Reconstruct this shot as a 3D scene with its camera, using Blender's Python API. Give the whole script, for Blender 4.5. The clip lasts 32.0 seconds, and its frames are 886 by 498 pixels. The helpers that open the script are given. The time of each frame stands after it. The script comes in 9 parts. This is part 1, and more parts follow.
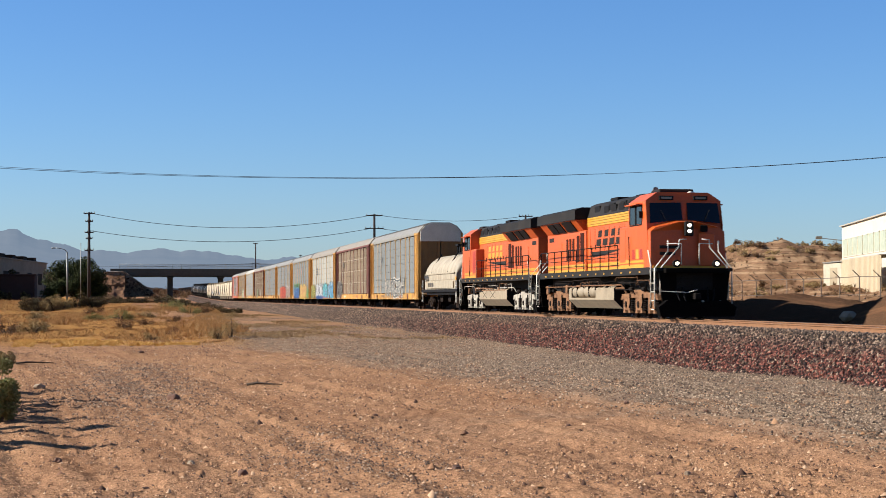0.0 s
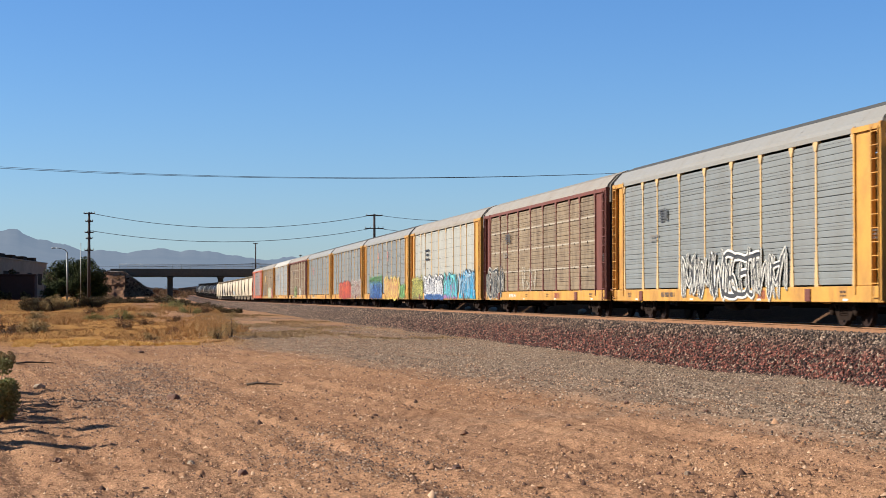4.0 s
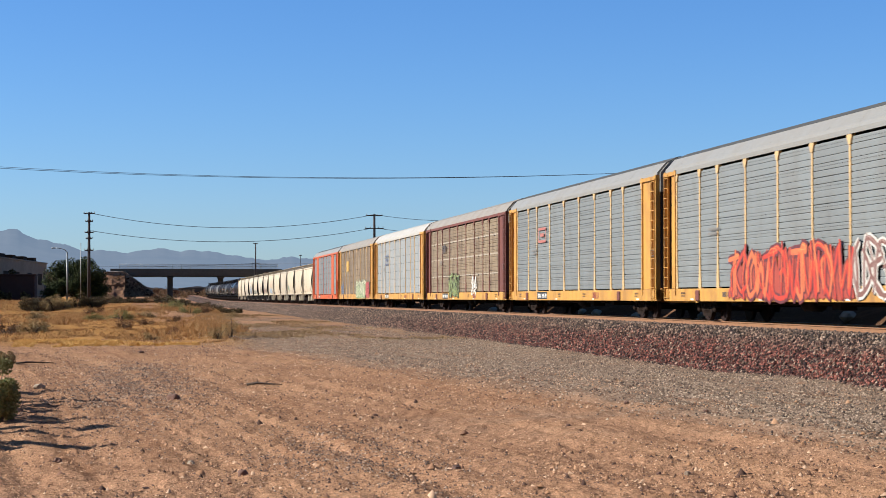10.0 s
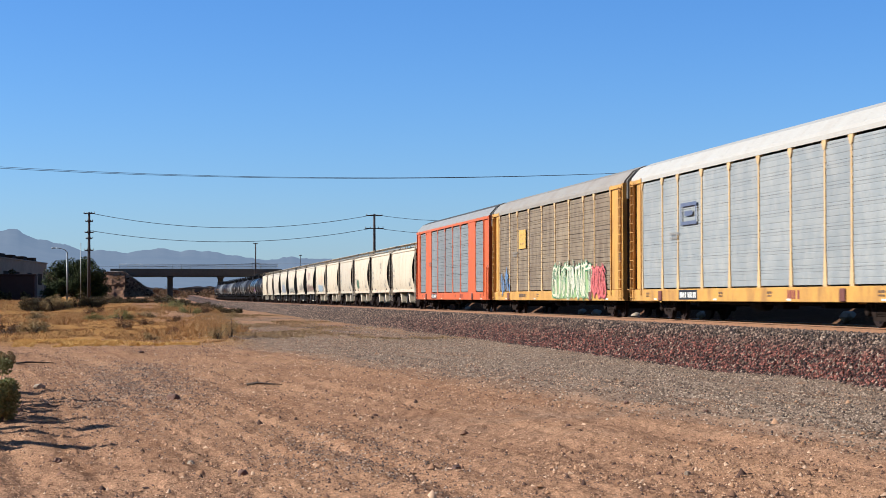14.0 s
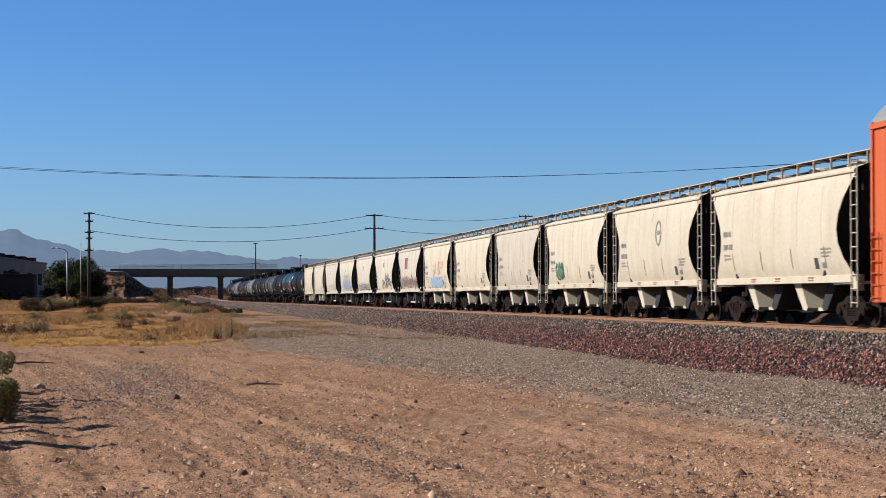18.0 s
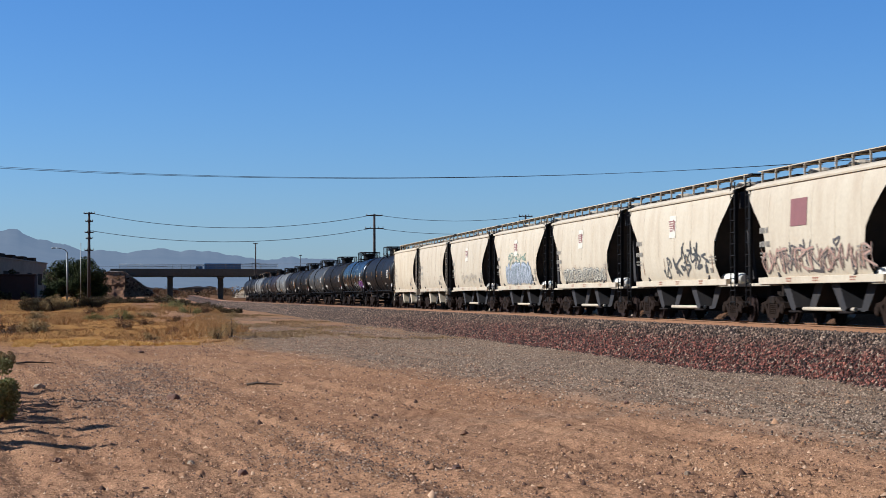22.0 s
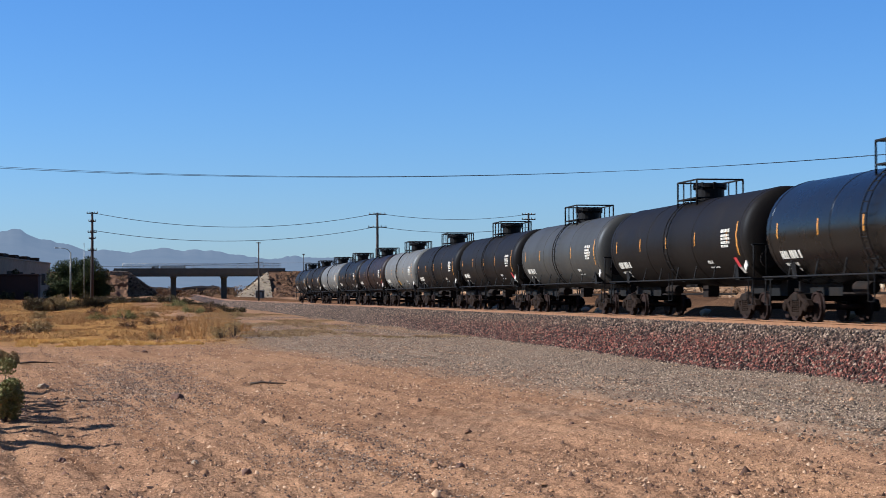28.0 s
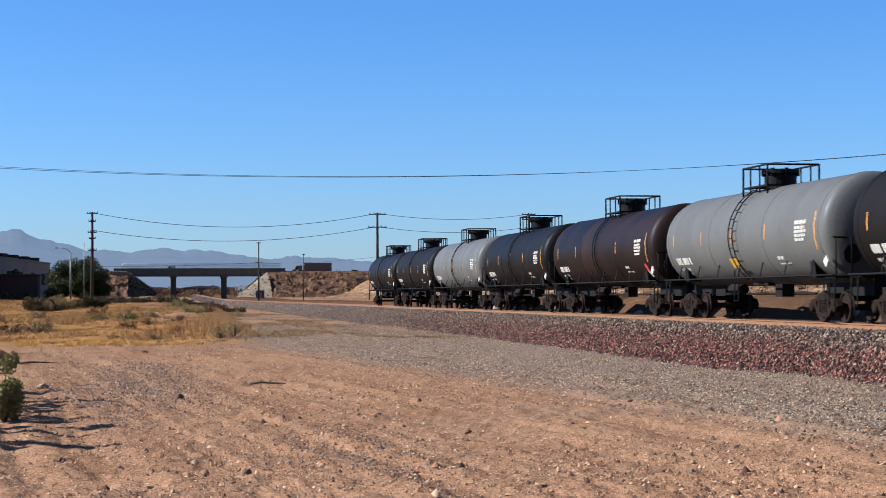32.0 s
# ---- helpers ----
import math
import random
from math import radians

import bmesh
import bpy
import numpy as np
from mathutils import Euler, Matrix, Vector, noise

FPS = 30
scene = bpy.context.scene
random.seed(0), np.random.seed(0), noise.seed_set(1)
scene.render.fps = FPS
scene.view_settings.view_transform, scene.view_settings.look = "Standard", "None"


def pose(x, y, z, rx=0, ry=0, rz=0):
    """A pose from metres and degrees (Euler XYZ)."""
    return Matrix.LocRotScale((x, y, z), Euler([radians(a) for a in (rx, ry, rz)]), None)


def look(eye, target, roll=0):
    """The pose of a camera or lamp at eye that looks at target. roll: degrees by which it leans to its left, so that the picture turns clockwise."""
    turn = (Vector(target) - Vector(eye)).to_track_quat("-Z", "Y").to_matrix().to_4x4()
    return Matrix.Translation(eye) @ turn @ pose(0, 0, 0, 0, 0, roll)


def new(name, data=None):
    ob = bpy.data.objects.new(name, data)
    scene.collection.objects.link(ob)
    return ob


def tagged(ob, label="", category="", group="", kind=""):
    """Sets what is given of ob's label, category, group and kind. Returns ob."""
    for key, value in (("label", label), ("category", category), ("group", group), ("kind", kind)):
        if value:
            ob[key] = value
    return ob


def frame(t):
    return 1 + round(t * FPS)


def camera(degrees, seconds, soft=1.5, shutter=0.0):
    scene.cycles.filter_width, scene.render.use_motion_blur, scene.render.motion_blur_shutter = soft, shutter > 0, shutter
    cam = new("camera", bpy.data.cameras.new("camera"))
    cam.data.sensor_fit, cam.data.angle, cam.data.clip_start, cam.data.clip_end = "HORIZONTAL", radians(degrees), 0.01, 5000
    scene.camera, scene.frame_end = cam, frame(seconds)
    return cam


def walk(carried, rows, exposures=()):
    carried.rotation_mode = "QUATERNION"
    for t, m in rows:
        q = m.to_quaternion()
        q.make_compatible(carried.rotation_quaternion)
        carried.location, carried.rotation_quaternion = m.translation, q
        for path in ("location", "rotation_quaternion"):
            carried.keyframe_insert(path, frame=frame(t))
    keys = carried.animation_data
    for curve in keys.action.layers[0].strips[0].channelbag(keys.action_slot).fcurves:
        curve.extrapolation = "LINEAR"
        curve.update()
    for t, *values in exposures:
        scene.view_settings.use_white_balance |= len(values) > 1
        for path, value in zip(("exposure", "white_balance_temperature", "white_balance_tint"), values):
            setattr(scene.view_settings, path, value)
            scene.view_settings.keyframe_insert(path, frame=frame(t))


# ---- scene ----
# Metres. The track runs along y, its centre at x = 0; the camera stands to the west of it. z = 0 is the dirt.
EYE = Vector((-20.2, 0.0, 2.0))
RAIL_Z = 1.19


def aim(yaw, pitch, roll=0):
    """Camera pose: yaw degrees from the track towards the east, pitch degrees up."""
    a, b = radians(yaw), radians(pitch)
    return look(EYE, EYE + Vector((math.sin(a) * math.cos(b), math.cos(a) * math.cos(b), math.sin(b))), roll)


cam = camera(27.28, 32.0, 0.8, 0.2)
walk(cam, [(0.0, aim(9.177, 1.525)), (23.1, aim(9.177, 1.525)), (23.5, aim(9.124, 1.525, -0.02)),
           (24.0, aim(9.083, 1.541, -0.13)), (24.5, aim(9.083, 1.500, -0.18)), (25.0, aim(9.080, 1.478, -0.21)),
           (32.0, aim(9.080, 1.478, -0.21))],
     [(0.0, 1.06, 5700, 10), (8.0, 1.06, 5620, 10), (11.0, 1.05, 5334, 10), (14.5, 1.02, 5214, 10), (17.0, 0.79, 5220, 10), (18.0, 0.76, 5180, 10),
      (19.0, 0.765, 5142, 10), (22.0, 0.76, 5128, 10), (25.5, 0.78, 5085, 10), (27.5, 0.94, 5110, 10), (28.0, 0.97, 5110, 10), (29.0, 1.11, 5075, 10), (32.0, 1.11, 5075, 10)])

# ---- light: clear morning sky, low sun from the west side of the track ----
SUN_ELEVATION, SUN_FROM = 31.0, (-0.985, 0.17)
world = bpy.data.worlds.new("clear_sky")
scene.world = world
world.use_nodes = True
sky = world.node_tree.nodes.new("ShaderNodeTexSky")
sky.sky_type, sky.sun_disc = "NISHITA", False
sky.sun_elevation = radians(SUN_ELEVATION)
sky.sun_rotation = math.atan2(SUN_FROM[0], SUN_FROM[1])
sky.altitude, sky.air_density, sky.dust_density, sky.ozone_density = 150, 1.0, 0.3, 4.0
background = world.node_tree.nodes["Background"]
background.inputs["Strength"].default_value = 0.05
deep = world.node_tree.nodes.new("ShaderNodeHueSaturation")      # the desert air is dry and the sky deep blue
deep.inputs["Saturation"].default_value = 1.1
tone = world.node_tree.nodes.new("ShaderNodeMix")
tone.data_type, tone.blend_type = "RGBA", "MULTIPLY"
tone.inputs["Factor"].default_value = 1.0
tone.inputs["B"].default_value = (0.90, 1.005, 1.18, 1)
world.node_tree.links.new(sky.outputs["Color"], deep.inputs["Color"])
world.node_tree.links.new(deep.outputs["Color"], tone.inputs["A"])
world.node_tree.links.new(tone.outputs["Result"], background.inputs["Color"])
sun = new("sun", bpy.data.lights.new("sun", "SUN"))
sun.data.energy, sun.data.angle, sun.data.color = 5.0, radians(0.53), (1.0, 0.95, 0.86)
elev = radians(SUN_ELEVATION)
sun.matrix_world = look((0, 0, 60), (-SUN_FROM[0] * math.cos(elev), -SUN_FROM[1] * math.cos(elev), 60 - math.sin(elev)))

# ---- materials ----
SHADE_TINT = (0.75, 0.655, 0.505)        # all colours scaled darker and warmer, so shaded parts render deeper and less blue


def shade_tinted(colour):
    return [c * d for c, d in zip(colour, SHADE_TINT)]


def material(name, colour, rough=0.6, metal=0.0, stain=None, stain_amount=0.5, scale=1.5, grain=25.0, vary=0.12,
             bump=0.15, streak=1.0, spread=0.0, emit=0.0, specular=0.4):
    """A surface with colour variation at two scales, stains in a second colour (streak > 1: drawn out downwards),
    fine relief, and spread: how far pieces differ from one another."""
    stain = shade_tinted(stain or [c * 0.55 for c in colour])
    colour = shade_tinted(colour)
    m = bpy.data.materials.new(name)
    m.use_nodes = True
    nt = m.node_tree
    nodes, link = nt.nodes, nt.links.new
    bsdf = nodes["Principled BSDF"]
    coord, info = nodes.new("ShaderNodeTexCoord"), nodes.new("ShaderNodeObjectInfo")
    shift = nodes.new("ShaderNodeVectorMath")
    shift.operation = "MULTIPLY_ADD"
    shift.inputs[1].default_value = (1, 1, 1 / streak)
    link(coord.outputs["Object"], shift.inputs[0])
    rnd = nodes.new("ShaderNodeMath")
    rnd.operation = "MULTIPLY"
    rnd.inputs[1].default_value = 57.0
    link(info.outputs["Random"], rnd.inputs[0])
    link(rnd.outputs[0], shift.inputs[2])
    big, fine = nodes.new("ShaderNodeTexNoise"), nodes.new("ShaderNodeTexNoise")
    for n, s, d in ((big, scale, 5), (fine, grain, 3)):
        n.inputs["Scale"].default_value, n.inputs["Detail"].default_value, n.inputs["Roughness"].default_value = s, d, 0.6
        link(shift.outputs[0], n.inputs["Vector"])
    base = nodes.new("ShaderNodeMix")
    base.data_type = "RGBA"
    base.inputs["A"].default_value = (*colour, 1)
    base.inputs["B"].default_value = (*stain, 1)
    ramp = nodes.new("ShaderNodeMapRange")
    ramp.inputs["From Min"].default_value, ramp.inputs["From Max"].default_value = 0.42, 0.72
    ramp.inputs["To Max"].default_value = stain_amount
    link(big.outputs["Fac"], ramp.inputs["Value"])
    link(ramp.outputs[0], base.inputs["Factor"])
    hsv = nodes.new("ShaderNodeHueSaturation")
    val = nodes.new("ShaderNodeMapRange")
    val.inputs["To Min"].default_value, val.inputs["To Max"].default_value = 1 - vary, 1 + vary
    val.inputs["From Min"].default_value, val.inputs["From Max"].default_value = 0.3, 0.7
    link(fine.outputs["Fac"], val.inputs["Value"])
    if spread:
        own = nodes.new("ShaderNodeMapRange")
        own.inputs["To Min"].default_value, own.inputs["To Max"].default_value = 1 - spread, 1 + spread
        link(info.outputs["Random"], own.inputs["Value"])
        both = nodes.new("ShaderNodeMath")
        both.operation = "MULTIPLY"
        link(val.outputs[0], both.inputs[0])
        link(own.outputs[0], both.inputs[1])
        link(both.outputs[0], hsv.inputs["Value"])
    else:
        link(val.outputs[0], hsv.inputs["Value"])
    link(base.outputs["Result"], hsv.inputs["Color"])
    link(hsv.outputs["Color"], bsdf.inputs["Base Color"])
    bsdf.inputs["Metallic"].default_value = metal
    bsdf.inputs["Specular IOR Level"].default_value = specular
    rr = nodes.new("ShaderNodeMapRange")
    rr.inputs["To Min"].default_value, rr.inputs["To Max"].default_value = max(0.03, rough - 0.12), min(1, rough + 0.12)
    link(big.outputs["Fac"], rr.inputs["Value"])
    link(rr.outputs[0], bsdf.inputs["Roughness"])
    if bump:
        b = nodes.new("ShaderNodeBump")
        b.inputs["Strength"].default_value, b.inputs["Distance"].default_value = bump, 0.01
        link(fine.outputs["Fac"], b.inputs["Height"])
        link(b.outputs[0], bsdf.inputs["Normal"])
    if emit:
        bsdf.inputs["Emission Color"].default_value = (*colour, 1)
        bsdf.inputs["Emission Strength"].default_value = emit
    return m


def stones_material(name, colours):
    """Loose stones in one mesh: each stone takes a colour of its own."""
    m = material(name, colours[0], 0.9, bump=0.3, specular=0.2)
    nt = m.node_tree
    geo, ramp = nt.nodes.new("ShaderNodeNewGeometry"), nt.nodes.new("ShaderNodeValToRGB")
    ramp.color_ramp.interpolation = "CONSTANT"
    ramp.color_ramp.elements.remove(ramp.color_ramp.elements[1])
    for i, c in enumerate(colours):
        e = ramp.color_ramp.elements[0] if i == 0 else ramp.color_ramp.elements.new(i / len(colours))
        e.color = (*shade_tinted(c), 1)
    nt.links.new(geo.outputs["Random Per Island"], ramp.inputs["Fac"])
    nt.links.new(ramp.outputs["Color"], nt.nodes["Hue/Saturation/Value"].inputs["Color"])
    return m


M = {}
M["black"] = material("black_grimy_steel", (0.009, 0.0085, 0.0080), 0.75, specular=0.12, stain=(0.022, 0.016, 0.012), stain_amount=0.7)
# darker than the grime alone, for the shade beneath the cars
M["under"] = material("shaded_underframe_grime", (0.014, 0.011, 0.009), 0.9, specular=0.1, stain=(0.034, 0.021, 0.014), stain_amount=0.8, scale=3)
M["truck"] = material("truck_casting", (0.024, 0.0145, 0.0095), 0.9, specular=0.08, stain=(0.010, 0.007, 0.005), stain_amount=0.8, scale=4)
M["truck_light"] = material("truck_casting_silver", (0.50, 0.47, 0.42), 0.7, stain=(0.12, 0.08, 0.06), stain_amount=0.8, scale=3)
M["truck_brown"] = material("truck_casting_brown", (0.27, 0.145, 0.078), 0.85, stain=(0.09, 0.045, 0.026), stain_amount=0.8, scale=3, specular=0.15)
M["wheel"] = material("wheel_steel", (0.028, 0.015, 0.0105), 0.75, 0.0, stain=(0.014, 0.008, 0.006), specular=0.12)
M["rail"] = material("rusty_rail", (0.28, 0.145, 0.070), 0.75, 0.1, stain=(0.15, 0.072, 0.036), scale=4, specular=0.3)
M["railhead"] = material("worn_railhead", (0.42, 0.36, 0.32), 0.4, 0.7)
M["tie"] = material("weathered_tie", (0.20, 0.17, 0.15), 0.95, stain=(0.07, 0.055, 0.05), spread=0.3)
M["clip"] = material("rail_clip", (0.06, 0.045, 0.04), 0.8)
M["galv"] = material("galvanised_panel", (0.245, 0.268, 0.282), 0.55, 0.25, stain=(0.185, 0.180, 0.172), stain_amount=0.55, scale=0.9, streak=3, spread=0.07)
M["galv_brown"] = material("dusty_panel", (0.255, 0.195, 0.122), 0.7, 0.1, stain=(0.11, 0.068, 0.038), stain_amount=0.85, scale=1.7, streak=2.5, spread=0.10)
M["galv_white"] = material("whitewashed_panel", (0.38, 0.388, 0.368), 0.65, 0.05, stain=(0.27, 0.25, 0.225), stain_amount=0.5, scale=0.9, streak=3, spread=0.05)
M["galv_blue"] = material("pale_panel", (0.265, 0.285, 0.30), 0.6, 0.1, stain=(0.37, 0.375, 0.37), stain_amount=0.9, scale=1.6, streak=1.5, spread=0.06)
M["roof"] = material("galvanised_roof", (0.29, 0.288, 0.278), 0.55, 0.2, stain=(0.257, 0.234, 0.203), scale=0.7)
# shading of the roof's ribs, painted in as a darker crown
M["roof_crown"] = material("shaded_roof_crown", (0.085, 0.085, 0.085), 0.8, 0.1, stain=(0.13, 0.125, 0.12), scale=0.8, specular=0.15)
M["roof_white"] = material("white_roof", (0.44, 0.425, 0.40), 0.6, 0.0, stain=(0.383, 0.340, 0.297), scale=0.6)
M["roof_tan"] = material("dusty_roof", (0.28, 0.258, 0.228), 0.7, 0.05, stain=(0.208, 0.160, 0.128), scale=0.6)
M["yellow"] = material("rack_yellow", (0.56, 0.30, 0.045), 0.6, stain=(0.24, 0.115, 0.030), stain_amount=0.75, scale=1.2, streak=2)
M["band"] = material("dusty_pale_band", (0.40, 0.35, 0.28), 0.7, stain=(0.24, 0.19, 0.14), stain_amount=0.8, scale=3)
M["yellow_pale"] = material("faded_rack_yellow", (0.60, 0.41, 0.19), 0.65, stain=(0.38, 0.25, 0.11), stain_amount=0.5, scale=1.5, streak=2)
M["brown"] = material("oxide_brown", (0.155, 0.043, 0.022), 0.7, stain=(0.07, 0.024, 0.014), scale=1.2, streak=2)
M["orange_rack"] = material("bright_orange_rack", (0.55, 0.105, 0.010), 0.5, stain=(0.44, 0.085, 0.012), stain_amount=0.5, scale=1.0, streak=2)
# end doors face away from the sun; their shade darkens this colour
M["shaded_end"] = material("shaded_end_door", (0.035, 0.02, 0.016), 0.75, stain=(0.06, 0.032, 0.022), scale=0.8)
M["loco_orange"] = material("locomotive_orange", (0.68, 0.118, 0.010), 0.4, stain=(0.52, 0.088, 0.010), stain_amount=0.6, scale=0.8, streak=2, bump=0.05)
M["loco_faded"] = material("sun_faded_orange", (0.60, 0.115, 0.018), 0.5, stain=(0.50, 0.095, 0.017), stain_amount=0.5, scale=0.8, bump=0.05)
M["loco_yellow"] = material("locomotive_yellow", (0.663, 0.357, 0.025), 0.45, stain=(0.510, 0.238, 0.025), stain_amount=0.5, bump=0.05)
M["loco_black"] = material("locomotive_dark_grey", (0.018, 0.0165, 0.015), 0.75, specular=0.15, stain=(0.045, 0.038, 0.032), stain_amount=0.7, scale=0.9)
M["louvre"] = material("dark_louvre", (0.05, 0.012, 0.006), 0.8, specular=0.08, stain=(0.03, 0.01, 0.006))
M["end_ochre"] = material("grimy_ochre_end_door", (0.28, 0.15, 0.045), 0.7, stain=(0.12, 0.07, 0.035), stain_amount=0.8, scale=0.9, streak=2)
M["cap_white"] = material("white_end_cap", (0.74, 0.73, 0.70), 0.6, stain=(0.45, 0.42, 0.38), stain_amount=0.6, scale=1.0, streak=2)
M["loco_red"] = material("door_red", (0.42, 0.035, 0.015), 0.5)
M["tank_dust"] = material("dusty_fuel_tank", (0.36, 0.30, 0.215), 0.75, stain=(0.22, 0.18, 0.13), stain_amount=0.7, scale=1.5)
M["white"] = material("white_paint", (0.78, 0.77, 0.74), 0.5, stain=(0.6, 0.55, 0.5), stain_amount=0.3)
M["lamp"] = material("lit_headlamp", (1.0, 0.93, 0.82), 0.2, emit=2.4)
M["glass"] = material("dark_cab_glass", (0.006, 0.007, 0.009), 0.12, bump=0.0, specular=0.35, vary=0.0)
M["coil"] = material("coil_hood_beige", (0.43, 0.385, 0.305), 0.65, stain=(0.24, 0.19, 0.135), stain_amount=0.8, scale=1.8, streak=2)
M["hopper"] = material("hopper_cream", (0.57, 0.495, 0.38), 0.65, stain=(0.44, 0.345, 0.235), stain_amount=0.6, scale=1.3, streak=3, spread=0.05)
M["hopper_grey"] = material("hopper_light_grey", (0.52, 0.455, 0.36), 0.65, stain=(0.40, 0.33, 0.245), stain_amount=0.6, scale=1.3, streak=3, spread=0.05)
M["hopper_white"] = material("hopper_white", (0.57, 0.505, 0.405), 0.6, stain=(0.44, 0.36, 0.265), stain_amount=0.65, scale=1.3, streak=3, spread=0.04)
# hopper ends face away from the sun; their shade is put into this colour
M["shade_steel"] = material("shaded_slope_sheet", (0.018, 0.014, 0.011), 0.85, stain=(0.07, 0.052, 0.04), scale=1.4)
M["tank_black"] = material("tank_satin_black", (0.0075, 0.0060, 0.0048), 0.5, specular=0.09, stain=(0.013, 0.0105, 0.0085), stain_amount=0.7, scale=0.7, streak=2)
M["tank_dark"] = material("tank_dusty_black", (0.0100, 0.0078, 0.0062), 0.55, specular=0.07, stain=(0.0155, 0.0125, 0.0100), stain_amount=0.8, scale=0.6, streak=2)
M["tank_shiny"] = material("tank_gloss_black", (0.0066, 0.0060, 0.0054), 0.28, stain=(0.0096, 0.0090, 0.0084), stain_amount=0.5, scale=0.7, specular=0.2, bump=0.02)
M["tank_grey"] = material("tank_grey", (0.050, 0.049, 0.047), 0.5, stain=(0.038, 0.038, 0.038), stain_amount=0.6, scale=0.6, streak=2, specular=0.14)
M["tank_silver"] = material("tank_light_grey", (0.135, 0.136, 0.138), 0.5, stain=(0.10, 0.10, 0.10), stain_amount=0.6, scale=0.6, streak=2, specular=0.14)
M["tank_brown"] = material("tank_oil_stained_brown", (0.0065, 0.0045, 0.0034), 0.5, specular=0.12, stain=(0.034, 0.0145, 0.007), stain_amount=1.0, scale=0.45, streak=1.5)
M["orange_mark"] = material("reflector_orange", (0.80, 0.36, 0.04), 0.5)
M["concrete_dark"] = material("overpass_girder_concrete", (0.115, 0.103, 0.088), 0.9, stain=(0.065, 0.057, 0.048), scale=0.1, grain=2)
M["slope_paving"] = material("slope_paving", (0.37, 0.295, 0.205), 0.95, stain=(0.17, 0.12, 0.08), stain_amount=0.9, scale=0.5, grain=2.0)
M["pole"] = material("creosoted_pole", (0.042, 0.029, 0.022), 0.9, stain=(0.085, 0.06, 0.045), streak=8, scale=2)
M["wire"] = material("dark_wire", (0.05, 0.05, 0.055), 0.6)
M["steel"] = material("galvanised_steel", (0.30, 0.30, 0.29), 0.45, 0.5)
M["cream_wall"] = material("cream_metal_siding", (0.78, 0.72, 0.60), 0.6, stain=(0.66, 0.58, 0.46), scale=0.3, grain=4)
M["tan_wall"] = material("tan_corrugated_steel", (0.62, 0.53, 0.38), 0.6, stain=(0.48, 0.38, 0.26), scale=0.5)
M["pale_green"] = material("pale_green_window_panel", (0.52, 0.58, 0.49), 0.4)
M["pale_stucco"] = material("pale_stucco", (0.30, 0.265, 0.235), 0.9, stain=(0.20, 0.17, 0.14), scale=0.15, grain=2, specular=0.1)
M["stucco"] = material("brown_stucco", (0.085, 0.066, 0.052), 0.9, stain=(0.04, 0.03, 0.024), scale=0.2, grain=3)
M["red_wall"] = material("brick_red_wall", (0.055, 0.028, 0.021), 0.9, stain=(0.035, 0.02, 0.016), scale=0.3, grain=3)

# ---- building helpers ----


def part(name, bm, mat, parent, label="", at=None):
    """Links a bmesh (or a finished mesh) as one mesh object under a thing or a part."""
    if isinstance(bm, bpy.types.Mesh):
        me = bm
    else:
        me = bpy.data.meshes.new(name)
        bm.to_mesh(me)
        bm.free()
    if not me.materials:
        me.materials.append(None)
    ob = new(name, me)
    ob.material_slots[0].link = "OBJECT"
    ob.material_slots[0].material = mat
    if parent:
        ob.parent = parent
    if at is not None:
        ob.matrix_basis = at
    if label:
        ob["label"] = label
    return ob


def thing(name, label, category, at=None, group="", kind=""):
    ob = new(name)
    if at is not None:
        ob.matrix_basis = at
    return tagged(ob, label, category, group, kind)


CACHE = {}


def shared(key, build):
    """One mesh for all pieces that are alike."""
    if key not in CACHE:
        bm = bmesh.new()
        build(bm)
        me = bpy.data.meshes.new(key if isinstance(key, str) else key[0])
        bm.to_mesh(me)
        bm.free()
        me.materials.append(None)
        CACHE[key] = me
    return CACHE[key]


def box(bm, x0, x1, y0, y1, z0, z1, bev=0.0):
    v = [bm.verts.new(p) for p in ((x0, y0, z0), (x1, y0, z0), (x1, y1, z0), (x0, y1, z0),
                                   (x0, y0, z1), (x1, y0, z1), (x1, y1, z1), (x0, y1, z1))]
    fs = [bm.faces.new([v[i] for i in q]) for q in ((3, 2, 1, 0), (4, 5, 6, 7), (0, 1, 5, 4), (1, 2, 6, 5), (2, 3, 7, 6), (3, 0, 4, 7))]
    if bev:
        bmesh.ops.bevel(bm, geom=list({e for f in fs for e in f.edges}), offset=bev, segments=1, affect="EDGES")
    return bm


def prism(bm, outline, a, b, axis="x"):
    """A polygon, given in the plane across axis, drawn out from a to b along it."""
    def at(p, t):
        return {"x": (t, p[0], p[1]), "y": (p[0], t, p[1]), "z": (p[0], p[1], t)}[axis]
    lo, hi = [bm.verts.new(at(p, a)) for p in outline], [bm.verts.new(at(p, b)) for p in outline]
    n = len(outline)
    fs = [bm.faces.new(lo), bm.faces.new(hi[::-1])]
    for i in range(n):
        fs.append(bm.faces.new((lo[i], hi[i], hi[(i + 1) % n], lo[(i + 1) % n])))
    bmesh.ops.recalc_face_normals(bm, faces=fs)
    return bm


